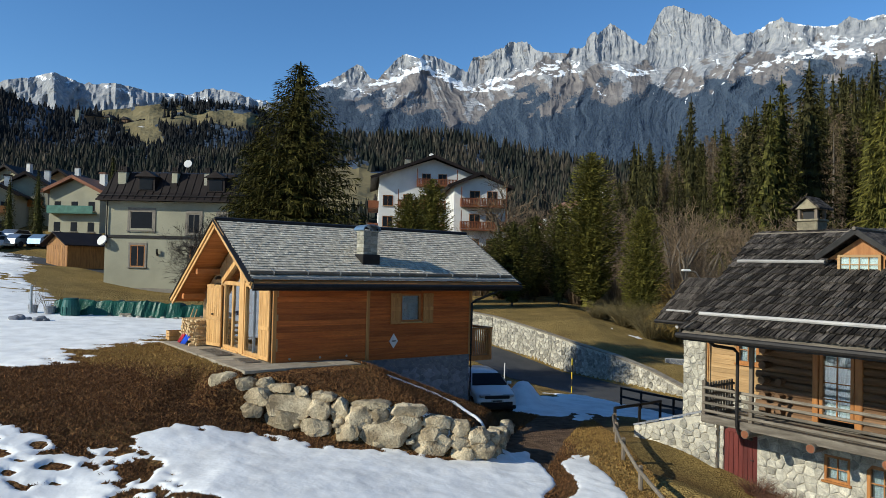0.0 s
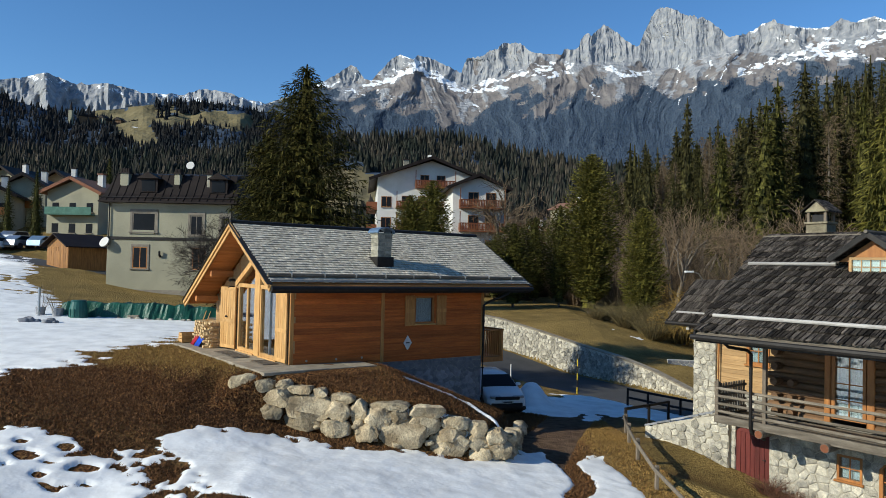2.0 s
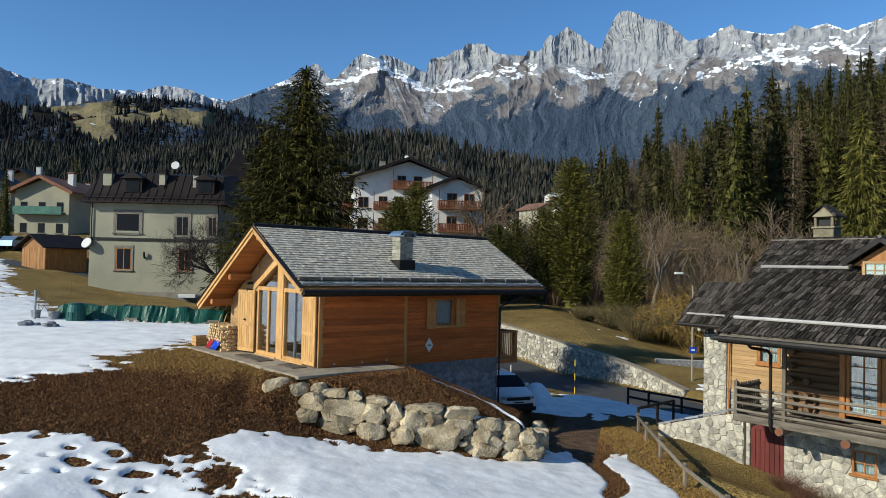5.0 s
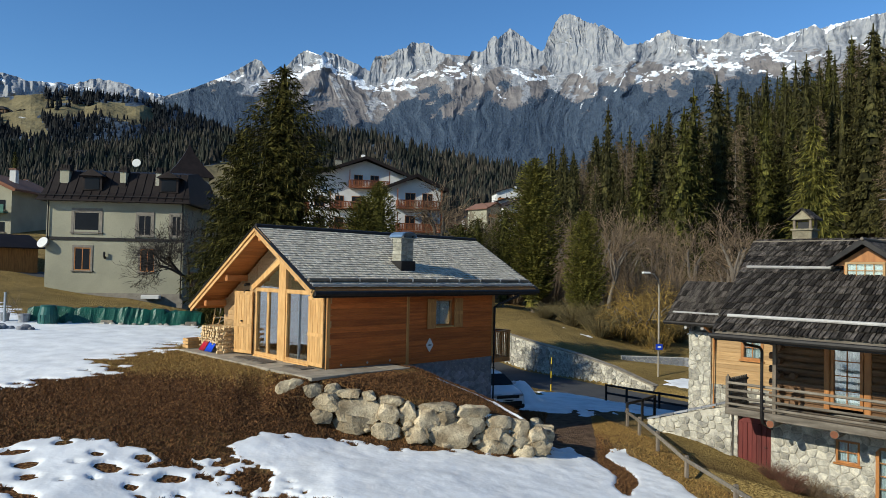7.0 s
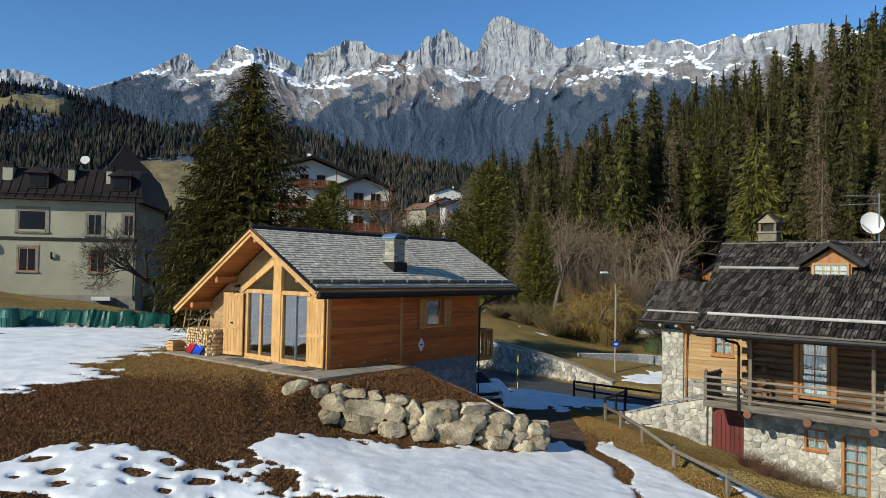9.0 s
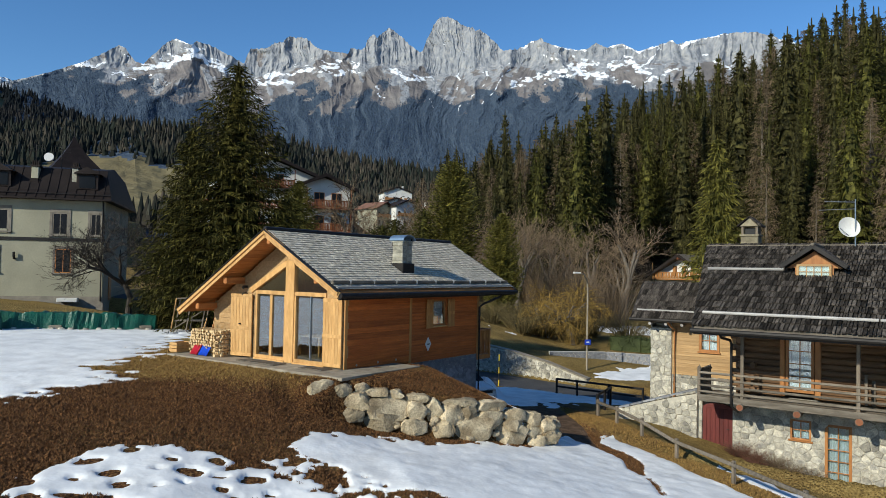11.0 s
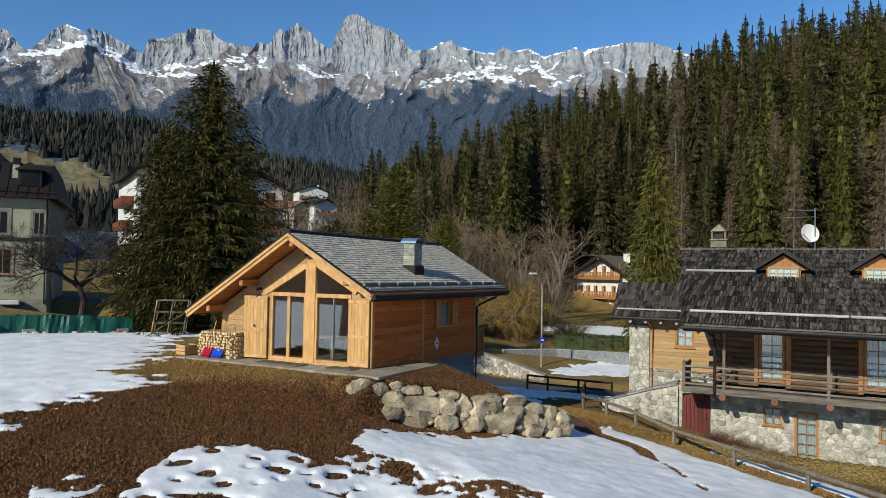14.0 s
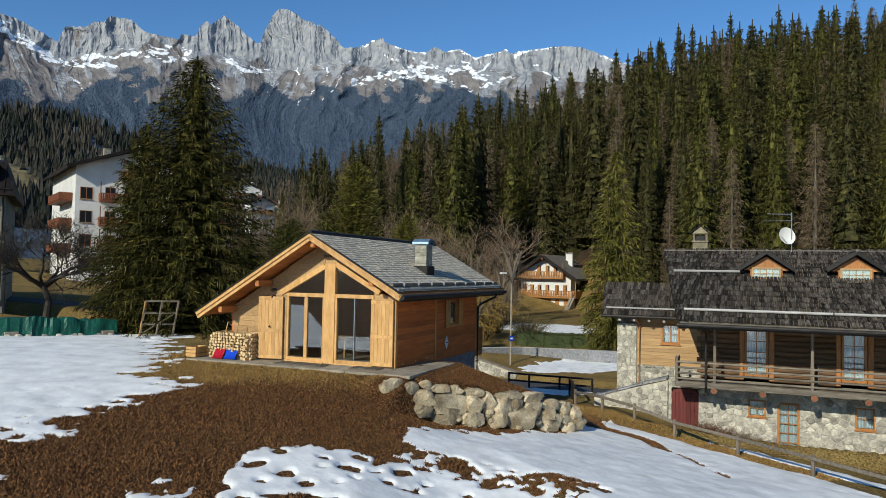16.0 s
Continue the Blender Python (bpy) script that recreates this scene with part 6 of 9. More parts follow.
def build_house():
    H = thing("log_house", HOUSE, "old stone and log house with a weathered shingle roof", "house")
    END = 16.0
    wv = 1.65

    def rz(v):
        return 1.45 + (v + 1.6) * 0.522
    face = lambda u, d, z: (u, wv - d, z)
    # ground floor of rubble stone
    holes = [(-0.34, 0.84, -3.6, -1.75), (2.93, 3.65, -2.78, -2.02), (4.10, 4.98, -4.3, -2.05), (7.09, 7.83, -2.95, -2.02), (10.9, 11.7, -4.3, -2.05)]
    bm = bmesh.new()
    cuts = sorted(holes)
    x = -0.6
    for a, b, c, d in cuts:
        box(bm, (x, wv, -5.2), (a, wv + 0.5, -1.3))
        box(bm, (a, wv, -5.2), (b, wv + 0.5, c))
        box(bm, (a, wv, d), (b, wv + 0.5, -1.3))
        x = b
    box(bm, (x, wv, -5.2), (END, wv + 0.5, -1.3))
    wall = part("stone_wall", bm, M_MORTAR, H, "pale rubble stone ground-floor wall")
    stones(wall, (M_RUBBLE, M_RUBBLE_I), lambda u, z, d: (u, wv - d, z), -0.55, 12.0, -4.9, -1.32, 0.33, 31, holes=holes, joint=0.02, proud=0.03, flat=1.3)
    door = part("red_door", prismm([(-0.34, -3.6), (0.84, -3.6), (0.84, -2.0)] + [(0.25 + 0.59 * math.cos(a), -2.0 + 0.22 * math.sin(a)) for a in np.linspace(0.3, math.pi - 0.3, 7)] + [(-0.34, -2.0)], "y", wv + 0.06, wv + 0.14), M_REDDOOR, H, "dark red arched plank door")
    for i in range(7):
        part("plank", boxm((-0.33 + i * 0.167, wv + 0.035, -3.58), (-0.175 + i * 0.167, wv + 0.062, -1.98), 0.006), M_REDDOOR, door)
    part("handle", tubem([(0.7, wv + 0.03, -2.75), (0.7, wv - 0.03, -2.75), (0.62, wv - 0.03, -2.75)], 0.012, 6), M_METAL, door)
    framed_window(H, "window", face, 2.93, 3.65, -2.78, -2.02, 2, 2, 0.07)
    framed_window(H, "window", face, 7.09, 7.83, -2.95, -2.02, 2, 2, 0.07)
    framed_window(H, "glazed_door", face, 4.10, 4.98, -4.3, -2.05, 2, 5, 0.10, sill=False, label="glazed stone-floor door with green-white curtain")
    framed_window(H, "glazed_door", face, 10.9, 11.7, -4.3, -2.05, 2, 5, 0.10, sill=False)
    # log storey
    lh = [(2.62, 3.98, -1.0, 1.22), (6.45, 7.75, -1.0, 1.22), (10.3, 11.6, -1.0, 1.22)]
    bm = bmesh.new()
    x = 1.1
    for a, b, c, d in lh:
        box(bm, (x, wv + 0.1, -1.3), (a, wv + 0.3, 2.4))
        box(bm, (a, wv + 0.1, d), (b, wv + 0.3, 2.4))
        x = b
    box(bm, (x, wv + 0.1, -1.3), (END, wv + 0.3, 2.4))
    logs = part("log_wall", bm, M_LOG, H, "weathered round log wall")
    rg = random.Random(4)
    for i in range(13):
        z = -1.12 + i * 0.235
        spans, x = [], 0.75 if i % 2 else 0.95
        for a, b, c, d in lh:
            if z < d:
                spans.append((x, a))
                x = b
        spans.append((x, END))
        for a, b in spans:
            part("log", tubem([(a, wv + 0.10 + rg.uniform(-0.01, 0.01), z), (b, wv + 0.10, z)], 0.122, 10), M_LOG, logs)
        if i % 2 == 0:
            part("log_end", tubem([(1.15, wv - 0.3 - rg.uniform(0, 0.1), z + 0.1), (1.15, wv + 2.0, z + 0.1)], 0.12, 10), M_LOG, logs)
        if i % 2 == 0 and z < 0:
            part("log_end", tubem([(1.62, wv - 0.22 - rg.uniform(0, 0.1), z + 0.1), (1.62, wv + 0.2, z + 0.1)], 0.11, 10), M_LOG, logs)
    for a, b in ((2.72, 3.86), (6.54, 7.66), (10.4, 11.5)):
        w = framed_window(H, "balcony_door", face, a + 0.04, b - 0.12, -1.0, 1.15, 2, 4, 0.10, sill=False, label="tall glazed balcony door with lace curtain")
        for lo, hi in (((a - 0.16, wv - 0.05, -1.2), (a + 0.02, wv + 0.12, 1.3)), ((b - 0.10, wv - 0.05, -1.2), (b + 0.12, wv + 0.12, 1.3))):
            part("door_post", boxm(lo, hi, 0.02), M_FRAME, w)
    # side wing: stone corner, boards, window
    ev = 3.4
    part("wing_core", boxm((-3.05, ev + 0.45, -5.0), (1.2, 7.5, 1.6)), M_MORTAR, H)
    pil = part("stone_corner", boxm((-3.09, ev - 0.06, -4.4), (-2.16, ev + 0.5, 1.02)), M_MORTAR, H, "pale stone corner pier")
    stones(pil, (M_RUBBLE, M_RUBBLE_I), lambda u, z, d: (u, ev - 0.06 - d, z), -3.09, -2.16, -3.4, 1.02, 0.30, 33, proud=0.03, flat=1.5)
    stones(pil, (M_RUBBLE, M_RUBBLE_I), lambda u, z, d: (-3.09 - d, u, z), ev - 0.06, ev + 3.5, -3.4, 1.3, 0.34, 34, proud=0.03, flat=1.5)
    low = part("wing_stone_wall", boxm((-2.16, ev, -4.4), (1.1, ev + 0.1, -1.15)), M_MORTAR, H)
    stones(low, (M_RUBBLE, M_RUBBLE_I), lambda u, z, d: (u, ev - d, z), -2.16, 1.1, -3.0, -1.0, 0.31, 35, proud=0.03, flat=1.4)
    bm = bmesh.new()
    for lo, hi in (((-2.16, ev + 0.02, -1.1), (-0.98, ev + 0.12, 1.6)), ((-0.14, ev + 0.02, -1.1), (1.1, ev + 0.12, 1.6)), ((-0.98, ev + 0.02, -1.1), (-0.14, ev + 0.12, 0.07)), ((-0.98, ev + 0.02, 1.06), (-0.14, ev + 0.12, 1.6))):
        box(bm, lo, hi)
    wing = part("wing_wall", bm, M_HONEY, H, "honey-coloured boarded wing wall")
    boards(wing, "board", M_HONEY, -2.16, 1.1, -1.0, 1.45, 0.16, ev + 0.02, holes=[(-1.0, -0.12, 0.05, 1.08)], seed=12)
    wf = lambda u, d, z: (u, ev - d, z)
    framed_window(H, "window", wf, -0.98, -0.14, 0.07, 1.06, 2, 2, 0.10)
    # wing roof
    wr = part("wing_roof", quadm([(-3.95, 4.57, 2.80), (-0.4, 4.57, 2.80), (-0.4, 2.62, 1.40), (-3.72, 2.62, 1.40)], 0.08, (0, 0, 1)), M_GREYWOOD, H, "weathered shingle lean roof of the wing")
    part("back_slope", quadm([(-3.95, 4.57, 2.80), (-0.4, 4.57, 2.80), (-0.4, 8.2, 0.6), (-3.7, 8.2, 0.6)], 0.08, (0, 0, 1)), M_OLDSH, wr)
    shingle_roof(wr, (M_OLDSH, M_OLDSH_I), (-3.95, 4.57, 2.90), (1, 0, 0), (0, -1.95, -1.40), 3.75, 2.45, 0.42, 0.13, 0.028, 41, lambda s, d: True, slant=0.09, gap=0.02)
    part("verge_board", quadm([(-3.99, 4.57, 2.72), (-3.99, 4.57, 2.94), (-3.76, 2.6, 1.54), (-3.76, 2.6, 1.32)], 0.05, (1, 0, 0)), M_METAL, wr)
    part("gutter", tubem([(-3.8, 2.52, 1.38), (0.0, 2.52, 1.38)], 0.075, 8), M_METAL, wr)
    part("snow_pole", tubem([(-3.6, 2.92, 1.78), (-0.25, 2.92, 1.78)], 0.055, 8), M_SILVER, wr, "silvered snow guard pole")
    for u in (-2.9, -2.2, -1.5, -0.8, -0.1):
        part("rafter_end", tubem([(u, 2.6, 1.22), (u, 3.4, 1.3)], 0.07, 8), M_SILVER, wr)
    part("downpipe", tubem([(-2.1, 2.55, 1.32), (-2.05, 2.9, 1.1), (-2.02, 3.28, 0.95), (-2.02, 3.28, -2.1)], 0.045, 8), M_FRAME, wr, "copper-brown downpipe")
    # main roof
    def corner(v, lift=0.0):
        return 0.22 + (v + 1.6) / 6.17 * -1.19, v, rz(v) + lift
    roof = part("roof", quadm([(-0.97, 4.57, 4.57), (END, 4.57, 4.57), (END, -1.6, 1.35), (0.22, -1.6, 1.35)], 0.09, (0, 0, 1)), M_GREYWOOD, H, "dark weathered wooden shingle roof")
    part("back_slope", quadm([(-0.97, 4.57, 4.57), (END, 4.57, 4.57), (END, 10.7, 1.35), (0.22, 10.7, 1.35)], 0.09, (0, 0, 1)), M_OLDSH, roof)
    dorms = (3.66, 7.18, 10.7)

    def in_dormer(s, d):
        u, v = -0.97 + s, 4.57 - d * 0.887
        return any(abs(u - c) < 0.72 and 2.25 < v < 4.0 for c in dorms)
    shingle_roof(roof, (M_OLDSH, M_OLDSH_I), (-0.97, 4.57, 4.675), (1, 0, 0), (0, -6.17, -3.22), END + 0.97, 7.0, 0.46, 0.135, 0.03, 42, lambda s, d: s < 6 and d > 2.4, slant=0.171, skip=in_dormer, gap=0.03, lift=0.07)
    part("ridge_cap", boxm((-1.0, 4.45, 4.66), (END, 4.69, 4.74), 0.02), M_GREYWOOD, roof)
    part("verge_board", quadm([(-1.02, 4.57, 4.50), (-1.02, 4.57, 4.74), (0.17, -1.62, 1.52), (0.17, -1.62, 1.28)], 0.06, (1, 0, 0)), M_METAL, roof)
    part("gutter", tubem([(0.15, -1.70, 1.36), (END, -1.70, 1.36)], 0.085, 8), M_METAL, roof, "dark metal gutter")
    part("fascia", boxm((0.22, -1.60, 1.22), (END, -1.55, 1.42)), M_METAL, roof)
    for a, b, v in ((0.35, 6.0, -0.85), (6.05, 11.5, -0.85), (-0.35, 2.55, 2.35)):
        part("snow_pole", tubem([(a, v, rz(v) + 0.16), (b, v, rz(v) + 0.16)], 0.058, 8), M_SILVER, roof, "silvered snow guard log")
    for i in range(13):
        u = 0.75 + i * 0.98
        part("rafter", tubem([(u, -1.45, rz(-1.45) - 0.17), (u, wv + 0.2, rz(wv) - 0.17)], 0.08, 8), M_SILVER, roof)
    # gable triangle above the wing
    part("gable_wall", prismm([(-1.3, 1.3), (4.57, 4.4), (10.4, 1.3)], "x", 0.9, 1.1), M_LOG, H)
    part("side_wall", boxm((0.9, 1.9, -4.6), (1.1, 10.3, 1.35)), M_LOG, H)
    part("back_wall", boxm((0.9, 9.9, -4.6), (END, 10.2, 1.35)), M_LOG, H)
    part("end_wall", boxm((END - 0.2, 1.8, -4.6), (END, 10.2, 1.6)), M_LOG, H)
    # dormers
    for c in dorms:
        d = part("dormer", boxm((c - 0.66, 2.22, 3.0), (c + 0.66, 4.0, 3.85)), M_GREYWOOD, H, "small gabled roof dormer")
        part("gable_board", prismm([(c - 0.95, 3.74), (c, 4.38), (c + 0.95, 3.74), (c + 0.66, 3.74), (c + 0.66, 3.0), (c - 0.66, 3.0), (c - 0.66, 3.74)], "y", 2.15, 2.23), M_FRAME, d)
        for s in (-1, 1):
            part("dormer_roof", quadm([(c, 1.75, 4.55), (c, 4.45, 4.55), (c + s * 1.12, 4.0, 3.78), (c + s * 1.12, 1.85, 3.78)], 0.07, (0, 0, 1)), M_OLDSH, d)
            bm = bmesh.new()
            beam(bm, (c, 1.78, 4.56), (c + s * 1.14, 1.85, 3.77), 0.06, 0.17, 0.01)
            part("barge_board", bm, M_METAL, d)
        part("ridge", tubem([(c, 1.7, 4.64), (c, 4.5, 4.62)], 0.06, 6), M_GREYWOOD, d)
        framed_window(d, "dormer_window", lambda u, e, z: (u, 2.05 - e, z), c - 0.60, c + 0.60, 3.30, 3.88, 4, 2, 0.08, depth=0.05, frame=M_HONEY, back=0.02)
    # chimney
    ch = part("chimney", boxm((0.34, 4.9, 3.9), (1.07, 5.6, 5.15), 0.03), M_OCHRE, H, "square rendered chimney with a little gabled stone cap")
    part("band", boxm((0.29, 4.85, 5.15), (1.12, 5.65, 5.22), 0.01), M_OCHRE, ch)
    for a in (0.36, 0.95):
        for b in (4.92, 5.48):
            part("pillar", boxm((a, b, 5.22), (a + 0.1, b + 0.1, 5.58), 0.01), M_GREYUP, ch)
    part("flue", boxm((0.5, 5.05, 5.2), (0.9, 5.45, 5.5)), M_DARK, ch)
    for s in (-1, 1):
        part("cap", quadm([(0.705, 4.75, 5.97), (0.705, 5.75, 5.97), (0.705 + s * 0.50, 5.75, 5.55), (0.705 + s * 0.50, 4.75, 5.55)], 0.06, (0, 0, 1)), M_OLDSH, ch)
    part("cap_gable", prismm([(0.3, 5.58), (0.705, 5.94), (1.1, 5.58)], "y", 4.85, 5.65), M_OCHRE, ch)
    # balcony
    bal = part("balcony", boxm((0.0, -0.05, -1.36), (END, wv, -1.26), 0.01), M_GREYWOOD, H, "grey weathered timber balcony along the log wall")
    part("edge_beam", boxm((-0.03, -0.12, -1.44), (END, 0.03, -1.20), 0.015), M_GREYWOOD, bal)
    part("edge_beam", boxm((-0.06, -0.10, -1.44), (0.06, wv, -1.2), 0.015), M_GREYWOOD, bal)
    for i in range(9):
        u = 1.55 + i * 1.92
        if u > END:
            break
        j = part("joist", tubem([(u, -0.30, -1.50), (u, wv + 0.2, -1.50)], 0.13, 12), M_GREYWOOD, bal)
        part("painted_end", tubem([(u, -0.315, -1.50), (u, -0.30, -1.50)], 0.115, 12), M_REDWOOD, j, "reddish painted log end")
    for u in (0.0, 1.57, 5.34, 9.1, 12.9):
        part("post", boxm((u - 0.06, -0.06, -1.3), (u + 0.06, 0.06, 1.35 if u > 0.1 else -0.15), 0.012), M_GREYUP, bal)
    for z in (-1.08, -0.84, -0.60, -0.36):
        part("rail", tubem([(0.0, -0.04, z), (END, -0.04, z)], 0.048, 7), M_GREYWOOD, bal)
        part("rail", tubem([(0.0, 0.0, z), (0.0, wv, z)], 0.042, 7), M_GREYWOOD, bal)
    for i in range(10):
        part("picket", boxm((-0.02, 0.14 + i * 0.15, -1.2), (0.02, 0.22 + i * 0.15, -0.22), 0.006), M_GREYUP, bal)
    part("finial", tubem([(0.0, 0.0, -0.2), (0, 0, -0.08)], 0.05, 8, 0.02), M_GREYUP, bal)
    # gutter pipe in front of the balcony
    part("downpipe", tubem([(1.15, -1.62, 1.30), (1.15, -1.3, 1.12), (1.2, -0.35, 0.98), (1.22, -0.18, 0.85), (1.22, -0.18, -1.35), (1.24, -0.1, -1.55), (1.3, 0.5, -1.8)], 0.05, 10), M_METAL, H, "dark downpipe with a swan neck")
    # dish and aerial
    d = part("aerial_mast", tubem([(4.81, 4.34, 4.2), (4.81, 4.34, 6.55)], 0.025, 8), M_STEEL, H, "steel mast with white dish and aerial")
    bm = bmesh.new()
    rings = []
    for k in range(6):
        r = 0.42 * k / 5
        rings.append([bm.verts.new((r * math.cos(a), -0.12 * (1 - (k / 5) ** 2) * -1, r * math.sin(a))) for a in np.linspace(0, math.tau, 20, endpoint=False)])
    for ra, rb in zip(rings, rings[1:]):
        for i in range(20):
            bm.faces.new((ra[i], ra[(i + 1) % 20], rb[(i + 1) % 20], rb[i]))
    bmesh.ops.remove_doubles(bm, verts=bm.verts[:], dist=0.001)
    ob = part("dish", bm, M_WHITE, d, "white satellite dish", smooth=True)
    ob.matrix_local = pose(4.62, 4.18, 5.42, -14, 0, 32)
    part("feed_arm", tubem([(4.62, 4.1, 5.05), (4.35, 3.75, 5.35)], 0.015, 6), M_STEEL, d)
    part("aerial_boom", tubem([(4.81, 4.34, 6.42), (3.75, 4.0, 6.46)], 0.018, 6), M_STEEL, d)
    for i in range(9):
        u = 3.78 + i * 0.12
        part("element", tubem([(u, 3.75 + i * 0.04, 6.46), (u, 4.35 + i * 0.04, 6.46)], 0.008, 5), M_STEEL, d)
    part("aerial_boom", tubem([(4.81, 4.34, 6.15), (3.55, 4.1, 6.12)], 0.014, 6), M_STEEL, d)
    # wooden skis ornament by the log wall
    for s in (-1, 1):
        part("plank_ornament", boxm((5.55 + s * 0.12 - 0.05, wv - 0.12, -1.2), (5.55 + s * 0.12 + 0.05, wv - 0.08, -0.1 - 0.2 * (s > 0)), 0.01), M_GREYUP, H)
    # wing wall along the steps
    rampw = part("ramp_wall", prismm([(-0.5, -4.4), (-3.9, -4.4), (-3.9, -2.55), (-3.0, -2.2), (-1.6, -1.75), (-0.5, -1.45)], "y", wv - 0.15, wv + 0.25), M_MORTAR, H, "low stone wall with a sloping top")
    stones(rampw, (M_RUBBLE, M_RUBBLE_I), lambda u, z, d: (u, wv - 0.15 - d, z), -3.9, -0.5, -3.6, -1.45, 0.30, 36, proud=0.035, flat=1.3, keep=lambda u, z: z < -1.6 + (u + 0.5) * 0.28)
    for i in range(6):
        u0 = -3.9 + i * 0.57
        z = -2.48 + i * 0.2
        part("coping", quadm([(u0, wv - 0.2, z), (u0 + 0.55, wv - 0.2, z + 0.17), (u0 + 0.55, wv + 0.3, z + 0.17), (u0, wv + 0.3, z)], 0.07, (0, 0, 1)), M_GSTONE, rampw)
    for i in range(5):
        part("path_slab", boxm((-3.5 + i * 0.8, wv + 0.3, -3.2 + i * 0.28), (-2.72 + i * 0.8, ev, -2.55 + i * 0.2), 0.02), M_CONC, H)


build_house()

# ---- houses farther off ----
def dark_window(parent, x0, x1, z0, z1, y, surround=0.0, smat=None, frame=None, bars=True, sill=True):
    """A window of a far house facing -y: surround, frame and a near-black pane in place of an unlit room."""
    w = part("window", boxm((x0, y - 0.02, z0), (x1, y + 0.05, z0 + 0.08)), frame or M_FRAME, parent)
    part("frame", boxm((x0, y - 0.02, z1 - 0.08), (x1, y + 0.05, z1)), frame or M_FRAME, w)
    part("frame", boxm((x0, y - 0.02, z0), (x0 + 0.08, y + 0.05, z1)), frame or M_FRAME, w)
    part("frame", boxm((x1 - 0.08, y - 0.02, z0), (x1, y + 0.05, z1)), frame or M_FRAME, w)
    part("pane", boxm((x0 + 0.07, y + 0.0, z0 + 0.07), (x1 - 0.07, y + 0.03, z1 - 0.07)), M_PANE, w)
    if bars:
        part("mullion", boxm(((x0 + x1) / 2 - 0.03, y - 0.015, z0), ((x0 + x1) / 2 + 0.03, y + 0.04, z1)), frame or M_FRAME, w)
    if surround:
        s = surround
        for lo, hi in (((x0 - s, y - 0.04, z1), (x1 + s, y + 0.04, z1 + s * 1.3)), ((x0 - s, y - 0.04, z0 - s), (x0, y + 0.04, z1)), ((x1, y - 0.04, z0 - s), (x1 + s, y + 0.04, z1))):
            part("surround", boxm(lo, hi, 0.01), smat, w)
    if sill:
        part("sill", boxm((x0 - surround - 0.05, y - 0.12, z0 - 0.1), (x1 + surround + 0.05, y + 0.02, z0), 0.01), smat or M_CONC, w)
    return w


M_PANE = material("dark_pane", (0.010, 0.011, 0.013), (0.014, 0.015, 0.018), 1, 0.3, 0.0, tone=0.1, spec=0.12)
M_GREENWOOD = material("green_painted_boards", (0.06, 0.17, 0.13), (0.04, 0.12, 0.09), 2, 0.6, 0.1, tone=0.15)
M_SURROUND = material("stone_surround", (0.23, 0.2, 0.16), (0.17, 0.148, 0.12), 3, 0.85, 0.2, tone=0.12)


